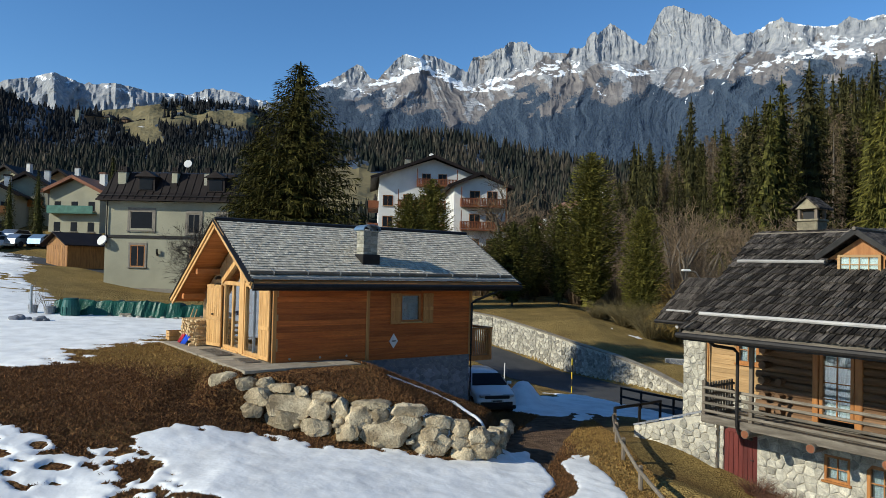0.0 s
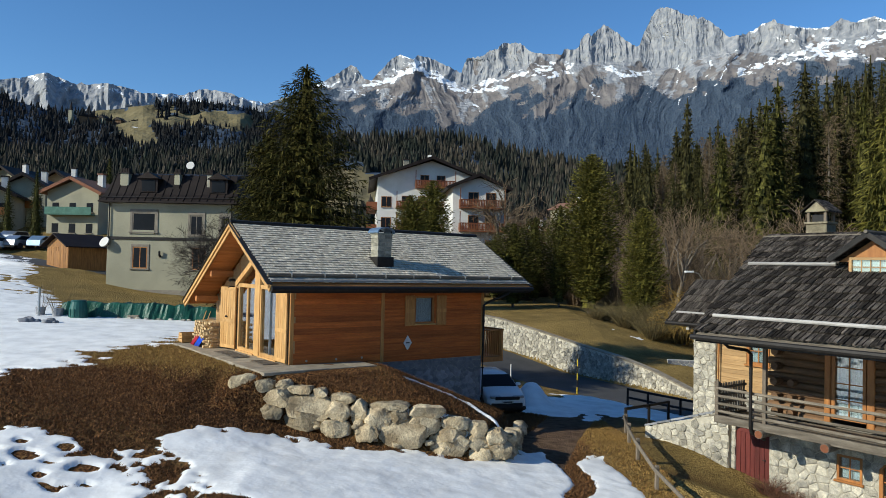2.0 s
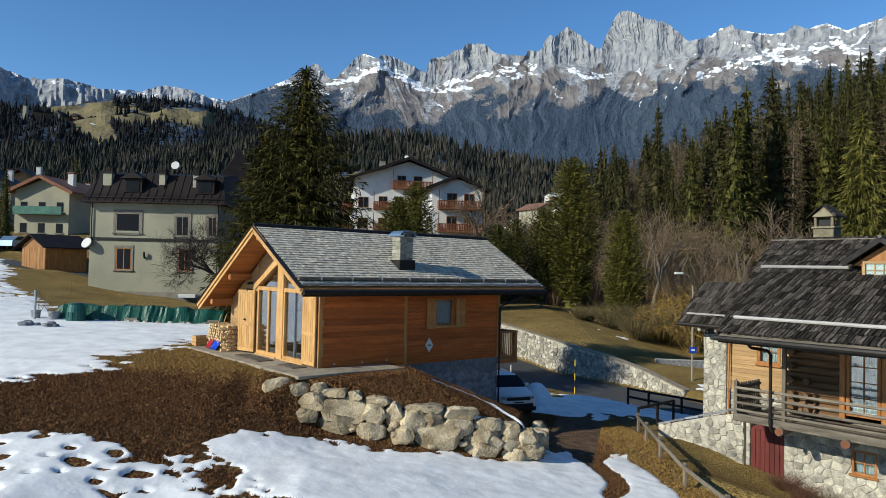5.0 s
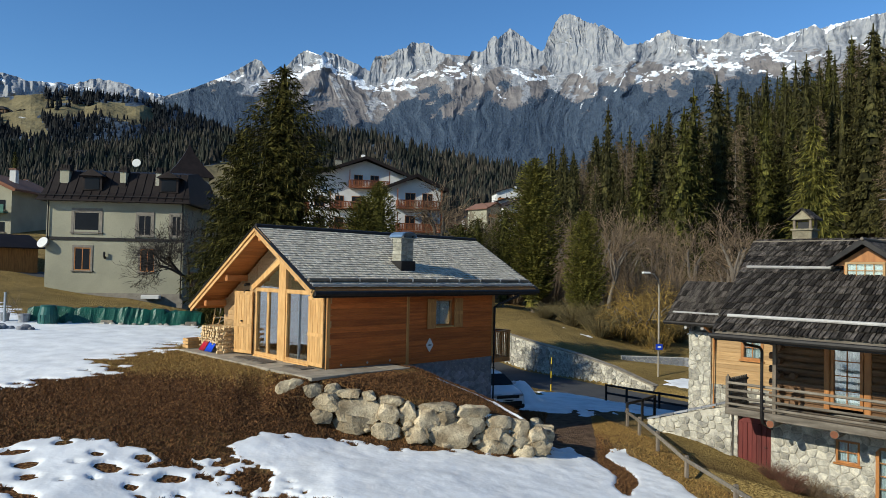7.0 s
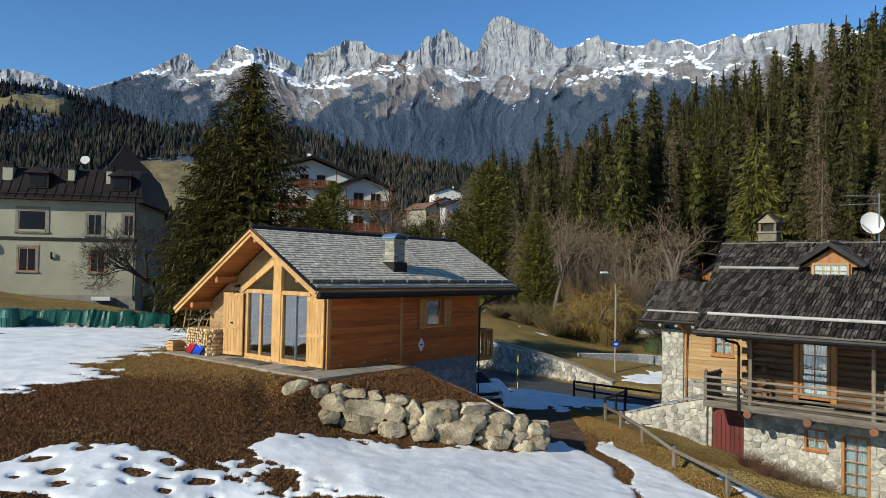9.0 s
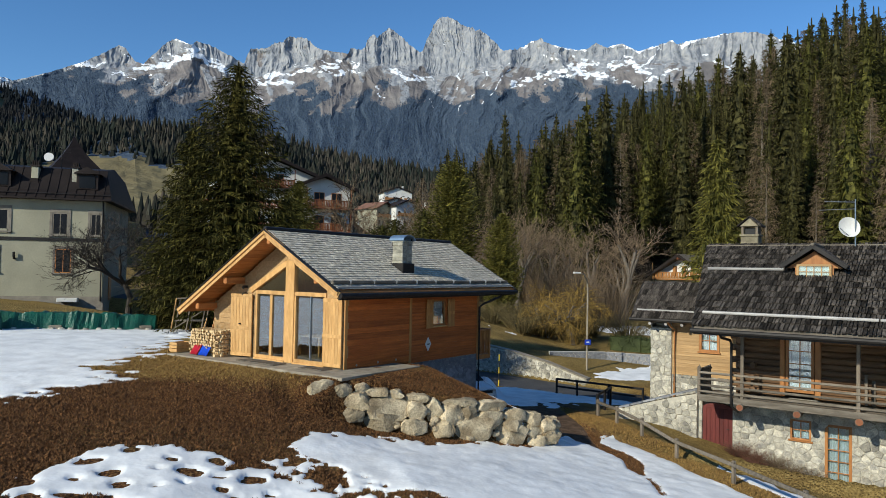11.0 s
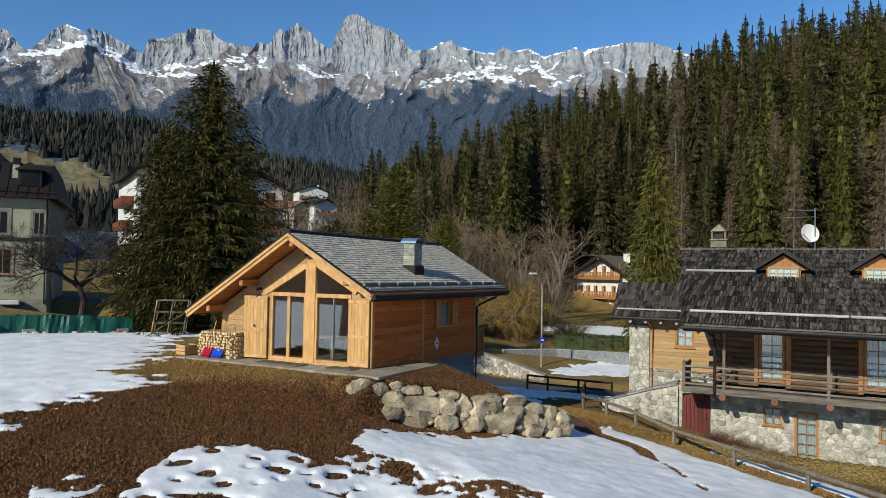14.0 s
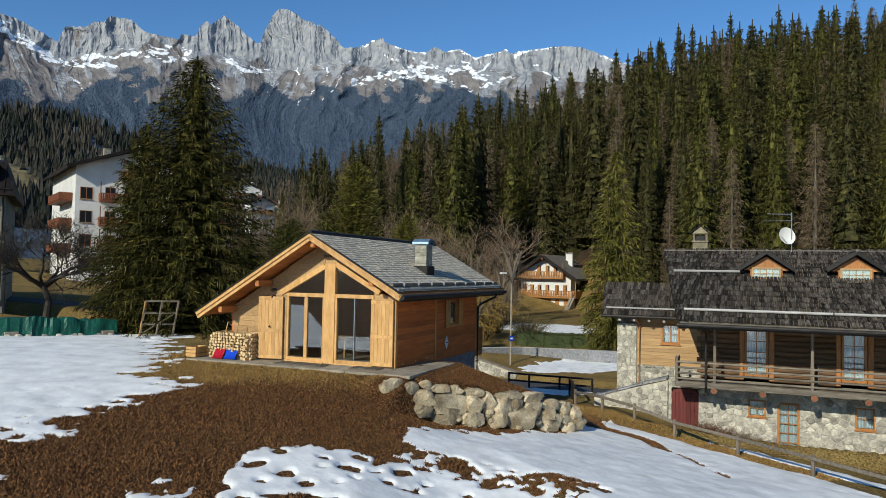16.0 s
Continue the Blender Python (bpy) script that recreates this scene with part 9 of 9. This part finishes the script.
def build_road_wall():
    w = thing("stone_retaining_wall", Matrix.Identity(4), "pale rubble retaining wall along the road", "retaining wall", kind="structure")
    line, s = [], 0.0
    for (ax, ay), (bx, by) in zip(mid, mid[1:]):
        L = math.hypot(bx - ax, by - ay)
        line.append((ax - (by - ay) / L * 3.35, ay + (bx - ax) / L * 3.35, s))
        s += L
    line = [p for p in line if 56 < p[2] < 86][::3]
    pts = [p[:2] for p in line]
    top = [float(np.interp(p[2], ROAD_S, ROAD_Z)) + float(np.interp(p[2], (56, 66, 74, 80, 85), (1.6, 2.3, 2.2, 1.4, 0.3))) for p in line]
    for (a, b), (za, zb) in zip(zip(pts, pts[1:]), zip(top, top[1:])):
        a3, b3 = Vector((*a, 0)), Vector((*b, 0))
        d = (b3 - a3).normalized()
        n = Vector((d.y, -d.x, 0))
        if n.y > 0:
            n = -n
        L = (b3 - a3).length
        body = part("wall_body", quadm([a3 + Vector((0, 0, -5)), b3 + Vector((0, 0, -5)), b3 + Vector((0, 0, zb)), a3 + Vector((0, 0, za))], 0.45, -n), M_MORTAR, w)
        stones(body, (M_RUBBLE, M_RUBBLE_I), lambda u, z, dd, a3=a3, d=d, n=n: a3 + d * u + n * dd + Vector((0, 0, z)), 0, L, -4.9, max(za, zb), 0.36, 51 + int(L * 3), proud=0.05, limit=45,
               keep=lambda u, z, za=za, zb=zb, L=L: z < za + (zb - za) * u / L - 0.1)
        part("coping", quadm([a3 + Vector((0, 0, za)) + n * 0.06, b3 + Vector((0, 0, zb)) + n * 0.06, b3 + Vector((0, 0, zb)) - n * 0.5, a3 + Vector((0, 0, za)) - n * 0.5], 0.08, (0, 0, 1)), M_CONC, w)


build_road_wall()


def build_lamp():
    z = -4.05
    t = thing("street_lamp", pose(17.0, 46.4, z), "tall grey street lamp with a curved arm and blue sign", "street lamp")
    part("pole", tubem([(0, 0, -0.3), (0, 0, 6.2), (-0.1, -0.05, 6.9), (-0.5, -0.3, 7.35), (-1.0, -0.5, 7.45)], 0.07, 10, 0.035), M_CONC, t)
    part("lamp_head", boxm((-1.5, -0.72, 7.38), (-0.95, -0.42, 7.52), 0.04), M_WHITE, t)
    s = part("sign", boxm((-0.25, -0.12, 2.1), (0.25, -0.09, 2.5), 0.01), M_BLUEPL, t, "small blue road sign")
    part("marking", boxm((-0.12, -0.128, 2.24), (0.12, -0.12, 2.36)), M_WHITE, s)


build_lamp()


def snow_poles():
    for x, y, h, lab in ((7.54, 40.6, 2.0, "yellow and black snow pole by the road"), (3.6, 39.6, 1.5, "pale snow marker post by the driveway")):
        z = gz(x, y)
        t = thing("snow_pole", pose(x, y, z), lab, "snow pole")
        m1 = material("pole_yellow", (0.65, 0.45, 0.03), (0.55, 0.38, 0.03), 3, 0.5, 0.0) if h > 1.8 else M_WHITE
        n = 5
        for i in range(n):
            part("band", tubem([(0, 0, h * i / n - (0.2 if i == 0 else 0)), (0, 0, h * (i + 1) / n)], 0.035, 8), m1 if (i % 2 == 0 or h < 1.8) else M_BLACKPL, t)


snow_poles()


def build_suv():
    t = thing("white_car", pose(1.95, 32.4, gz(2.3, 31.5) + 0.02, 0, 0, 194), "white compact SUV parked in the shade beside the cabin", "car")
    # y runs forwards in the car's own frame
    L, W = 4.36, 0.95
    prof = [(-2.15, 0.35), (-2.18, 0.75), (-2.05, 1.02), (-1.75, 1.50), (-1.3, 1.60), (0.0, 1.58), (0.35, 1.50), (1.05, 1.06), (1.75, 0.96), (2.10, 0.82), (2.18, 0.55), (2.12, 0.32)]
    bm = bmesh.new()
    cols = []
    for y, z in prof:
        row = []
        for x in (-1, -0.86, -0.5, 0, 0.5, 0.86, 1):
            tuck = 0.24 if z > 1.2 else 0.0
            nose = 0.14 * max(0, abs(y) - 1.6)
            crown = 0.05 * (1 - x * x)
            row.append(bm.verts.new((x * (W - tuck - nose), y - 0.12 * x * x * (1 if y > 0 else -1) * (abs(y) > 1.5), z + crown - (0.05 if abs(x) == 1 else 0))))
        cols.append(row)
    for a, b in zip(cols, cols[1:]):
        for i in range(6):
            bm.faces.new((a[i], a[i + 1], b[i + 1], b[i]))
    for side in (0, 6):
        bm.faces.new([c[side] for c in cols] if side else [c[side] for c in cols][::-1])
    bm.faces.new([v for v in cols[0]][::-1] + [])
    bmesh.ops.recalc_face_normals(bm, faces=bm.faces[:])
    part("body", bm, M_CARWHITE, t, smooth=True)
    part("underbody", boxm((-0.9, -2.05, 0.22), (0.9, 2.08, 0.42), 0.05), M_BLACKPL, t)
    part("windscreen", quadm([(-0.62, 0.40, 1.50), (0.62, 0.40, 1.50), (0.80, 1.04, 1.10), (-0.80, 1.04, 1.10)], 0.05, (0, 0.5, 0.8)), M_PANE, t)
    for s in (-1, 1):
        part("side_window", quadm([(s * 0.70, 0.2, 1.50), (s * 0.92, 0.75, 1.12), (s * 0.95, -1.5, 1.14), (s * 0.72, -1.4, 1.50)], 0.03, (s, 0, 0.3)), M_PANE, t)
        part("headlight", boxm((s * 0.52 - 0.24, 1.98, 0.76), (s * 0.52 + 0.24, 2.16, 0.88), 0.03), M_STEEL, t)
        part("mirror", boxm((s * 1.02 - 0.1, 0.62, 1.08), (s * 1.02 + 0.1, 0.80, 1.22), 0.04), M_CARWHITE, t)
        for y in (1.32, -1.35):
            w = part("wheel", tubem([(s * 0.72, y, 0.34), (s * 0.94, y, 0.34)], 0.34, 22), M_TYRE, t)
            part("rim", tubem([(s * 0.90, y, 0.34), (s * 0.955, y, 0.34)], 0.23, 16), M_STEEL, w)
    g = part("grille", boxm((-0.55, 2.10, 0.70), (0.55, 2.19, 0.84), 0.02), M_BLACKPL, t)
    part("lower_intake", boxm((-0.7, 2.02, 0.36), (0.7, 2.17, 0.56), 0.02), M_BLACKPL, t)
    p = part("number_plate", boxm((-0.27, 2.17, 0.56), (0.27, 2.20, 0.67), 0.005), M_WHITE, t)
    part("plate_bar", boxm((-0.2, 2.20, 0.59), (0.2, 2.204, 0.64)), M_BLACKPL, p)


build_suv()


def build_parked(x, y, z, turn, mat, label):
    t = thing("parked_car", pose(x, y, z, 0, 0, turn), label, "car", "cars in the car park")
    part("body", prismm([(-2.1, 0.35), (2.1, 0.35), (2.15, 0.8), (1.2, 0.95), (0.7, 1.45), (-1.2, 1.45), (-2.0, 0.95)], "y", -0.85, 0.85), mat, t)
    part("glazing", prismm([(1.05, 0.98), (0.66, 1.38), (-1.15, 1.38), (-1.75, 0.98)], "y", -0.87, 0.87), M_PANE, t)
    for a in (-1.3, 1.3):
        for b in (-0.8, 0.8):
            part("wheel", tubem([(a, b - 0.1, 0.32), (a, b + 0.1, 0.32)], 0.32, 14), M_TYRE, t)


for i, (az, r) in enumerate(((-32.0, 92), (-30.6, 92), (-29.2, 91), (-32.6, 98), (-31.0, 99), (-33.4, 93))):
    x, y = bearing(az, r)
    build_parked(x, y, gz(x, y), 70 + 4 * i, (M_CARWHITE, M_STEEL, M_BLUEMETAL)[i % 3], "parked car in the village car park")


def build_tarp():
    t = thing("tarpaulin", Matrix.Identity(4), "long row of stacks under a crumpled green tarpaulin", "tarpaulin")
    pts = eased([(-20.7, 38.2), (-19, 38.25), (-16.5, 38.6), (-12.3, 39.5)], 2)
    dense = []
    for (ax, ay), (bx, by) in zip(pts, pts[1:]):
        n = max(1, int(math.hypot(bx - ax, by - ay) / 0.12))
        dense += [(ax + (bx - ax) * i / n, ay + (by - ay) * i / n) for i in range(n)]
    V, F = [], []
    m = 13
    for i, (x, y) in enumerate(dense):
        z = gz(x, y)
        for j in range(m):
            a = j / (m - 1)
            yy = (a - 0.5) * 1.3
            prof = min(1, (0.5 - abs(a - 0.5)) * 4.2)
            hz = 0.82 * prof * (0.9 + 0.13 * math.sin(i * 0.05) + 0.07 * noise.noise(Vector((x * 0.9, a * 2, 1))))
            fold = 0.15 * noise.noise(Vector((x * 2.2, a * 1.2, 5))) + 0.12 * abs(noise.noise(Vector((x * 4.5 + a * 1.5, a * 0.8, 9))))
            V.append((x + 0.05 * noise.noise(Vector((x, a * 4, 2))), y + yy * (1 + fold * 1.5), z - 0.05 + hz + fold * prof))
        if i:
            b = i * m
            F += [(b - m + j, b - m + j + 1, b + j + 1, b + j) for j in range(m - 1)]
    F.append(tuple(range(m)))
    F.append(tuple(range(len(V) - m, len(V)))[::-1])
    raw("cover", V, F, M_TARP, t)
    rg = random.Random(2)
    for k in range(14):
        x, y = dense[int(len(dense) * (k + 0.5) / 14)]
        part("weight_stone", boulder_mesh(500 + k, 0.16, 0.12, 0.09), M_RUBBLE, t).matrix_local = pose(x + rg.uniform(-0.3, 0.3), y - 0.72, gz(x, y) + 0.05)
    for x, y in ((-16.9, 38.0), (-12.9, 38.8)):
        ob = thing("concrete_block", pose(x, y, gz(x, y), 0, 0, 12), "pale concrete block weighing down the tarpaulin", "block")
        part("block", boxm((-0.28, -0.14, 0), (0.28, 0.14, 0.24), 0.02), M_CONC, ob)


build_tarp()


def build_barrel():
    x, y = -19.4, 37.1
    t = thing("water_barrel", pose(x, y, gz(x, y)), "dark green plastic rain barrel", "barrel")
    bm = bmesh.new()
    for z0, r0, z1, r1 in ((0, 0.46, 0.5, 0.44), (0.5, 0.44, 0.9, 0.36)):
        tube(bm, [(0, 0, z0), (0, 0, z1)], r0, 18, r1)
    part("body", bm, M_BARREL, t)
    part("lid", tubem([(0, 0, 0.9), (0, 0, 0.96)], 0.39, 18, 0.33), M_BARREL, t)
    for i in range(12):
        a = i * math.tau / 12
        part("rib", boxm((0.43, -0.02, 0.05), (0.47, 0.02, 0.5), 0.005, pose(0, 0, 0, 0, 0, math.degrees(a))), M_BARREL, t)
    x, y = -21.2, 36.6
    s = thing("marker_stake", pose(x, y, gz(x, y)), "grey metal pipe standing in the snow", "stake")
    part("pipe", tubem([(0, 0, -0.2), (0, 0, 1.5)], 0.06, 10), M_STEEL, s)
    part("cap", tubem([(0, 0, 1.5), (0, 0, 1.54)], 0.07, 10), M_STEEL, s)
    rg = random.Random(6)
    for i in range(9):
        x, y = -19.6 + rg.uniform(-0.8, 0.8), 33.8 + rg.uniform(-0.35, 0.35)
        r = rg.uniform(0.13, 0.26)
        ob = part("field_stone", boulder_mesh(600 + i, r * 1.3, r, r * 0.8), M_GSTONE, smooth=True)
        ob.matrix_world = pose(x, y, gz(x, y) + r * 0.55, 0, 0, rg.uniform(0, 90))
        tagged(ob, "grey field stone lying in the snow", "stone", "stones in the snow")
    for x, y, r in ((-20.6, 38.2, 0.3), (-21.6, 38.4, 0.25)):
        p = thing("plant_pot", pose(x, y - 0.9, gz(x, y)), "dark plant pot with a dry twig", "plant pot")
        part("pot", tubem([(0, 0, 0), (0, 0, 0.45)], r * 0.75, 14, r), M_GSTONE, p)
        part("branchwork", bmesh_from(bush_mesh(int(900 + x), 0.4, 1.6, 14, M_TWIG, 0.012, 0.4)), M_TWIG, p)


def bmesh_from(me):
    bm = bmesh.new()
    bm.from_mesh(me)
    return bm


build_barrel()


def build_rack():
    t = thing("drying_rack", pose(-10.9, 37.6, gz(-10.9, 37.6), 0, 0, -14), "weathered timber lattice rack leaning upright", "rack")
    for k, (x, lean) in enumerate(((-0.75, -0.18), (0.0, 0.0), (0.75, 0.2))):
        for y in (0, 0.7):
            bm = bmesh.new()
            beam(bm, (x, y, 0), (x + 0.25, y, 1.75), 0.06, 0.06, 0.008)
            part("upright", bm, M_FRESH if y == 0 and k == 0 else M_GREYUP, t)
    for z in (0.05, 0.6, 1.15, 1.72):
        for y in (0, 0.7):
            bm = bmesh.new()
            beam(bm, (-0.75 + z * 0.14, y, z), (0.75 + z * 0.14, y, z), 0.05, 0.05, 0.008)
            part("rail", bm, M_GREYWOOD, t)
        for x in (-0.75, 0.75):
            bm = bmesh.new()
            beam(bm, (x + z * 0.14, 0, z), (x + z * 0.14, 0.7, z), 0.05, 0.05, 0.008)
            part("rail", bm, M_FRESH if x < 0 else M_GREYWOOD, t)
    bm = bmesh.new()
    beam(bm, (-0.75, 0, 0.1), (0.8, 0, 1.1), 0.04, 0.05, 0.008)
    part("brace", bm, M_GREYWOOD, t)


build_rack()


def build_hedge():
    pts = [(26.5, 56.0), (28.5, 54.2), (30.5, 52.4)]
    for i, (x, y) in enumerate(pts):
        t = thing("hedge", pose(x, y, gz(x, y)), "clipped dark green garden hedge", "hedge", "garden hedge")
        rg = np.random.RandomState(i)
        V, F = [], []
        for _ in range(2600):
            p = np.array((rg.uniform(-1.5, 1.5), rg.uniform(-0.55, 0.55), rg.uniform(0.0, 1.35)))
            p[rg.randint(3)] *= rg.choice((0.9, 1.05))
            d = rg.normal(0, 1, (2, 3)) * 0.09
            b = len(V)
            V += [p, p + d[0], p + d[1]]
            F.append((b, b + 1, b + 2))
        raw("leaves", V, F, M_HEDGE, t)
        part("core", boxm((-1.4, -0.45, -0.1), (1.4, 0.45, 1.2), 0.1), M_HEDGE, t)
        t.matrix_world = pose(x, y, gz(x, y), 0, 0, -42)


build_hedge()


def low_wall():
    w = thing("garden_wall", Matrix.Identity(4), "low dark stone garden wall past the road", "wall", kind="structure")
    pts = [(16.0, 50.5), (20.5, 49.5), (24.5, 45.5), (29.0, 40.5)]
    for i, (a, b) in enumerate(zip(pts, pts[1:])):
        a3, b3 = Vector((*a, 0)), Vector((*b, 0))
        d = (b3 - a3).normalized()
        n = Vector((d.y, -d.x, 0))
        n = -n if n.y > 0 else n
        body = part("wall_body", quadm([a3 + Vector((0, 0, -5)), b3 + Vector((0, 0, -5)), b3 + Vector((0, 0, -2.9)), a3 + Vector((0, 0, -2.9))], 0.4, -n), M_MORTAR, w)
        stones(body, (M_GSTONE, M_GSTONE), lambda u, z, dd, a3=a3, d=d, n=n: a3 + d * u + n * dd + Vector((0, 0, z)), 0, (b3 - a3).length, -4.4, -2.9, 0.4, 71 + i, proud=0.05, limit=40)


low_wall()


def grass_tufts():
    """Dry stubble standing on the lawn: brown on the slope, golden by the cabin."""
    rg = np.random.RandomState(12)
    n = 430000
    x, y = rg.uniform(-17, 6.5, n), rg.uniform(14, 31, n)
    u, v = (x + 5.43) * CU[0] + (y - 22.83) * CU[1], (x + 5.43) * CV[0] + (y - 22.83) * CV[1]
    ok = (snow_depth(x, y) < 0.05) & ~((u > -1.4) & (u < 9.5) & (v > -0.1) & (v < 8)) & ~((u > -1.4) & (u < 2.7) & (v > -1.55) & (v < 0))
    ok &= (rg.uniform(0, 1, n) < 1.3 - (y - 14) / 26) & (np.abs(x - 3.2 - (y - 24) * 0.33) > 1.0)
    x, y = x[ok], y[ok]
    gold = smooth01(21.6, 24.0, y + 0.25 * (x + 10) + 0.8 * fractal(x * 0.6, y * 0.6, 3, 31)) * smooth01(-5, -7, x) + smooth01(3.8, 5.0, x)
    pick = rg.uniform(0, 1, len(x)) < gold * 0.9
    for sel, mat, lab in ((pick, M_STRAW_G, "short golden winter grass near the cabin"), (~pick, M_STRAW, "short dark brown winter grass stubble")):
        px, py = x[sel], y[sel]
        z = ground(px, py)
        k = len(px)
        a, h, w = rg.uniform(0, 6.3, k), rg.uniform(0.0, 0.05, k), rg.uniform(0.012, 0.028, k)
        dx, dy = np.cos(a) * w, np.sin(a) * w
        tx, ty = rg.normal(0, 0.04, k), rg.normal(0, 0.04, k)
        V = np.stack([np.stack([px - dx, py - dy, z], -1), np.stack([px + dx, py + dy, z], -1), np.stack([px + tx, py + ty, z + h + 0.025], -1)], 1).reshape(-1, 3)
        raw("grass", V.tolist(), np.arange(len(V)).reshape(-1, 3).tolist(), mat, kind="stuff", label=lab)


grass_tufts()
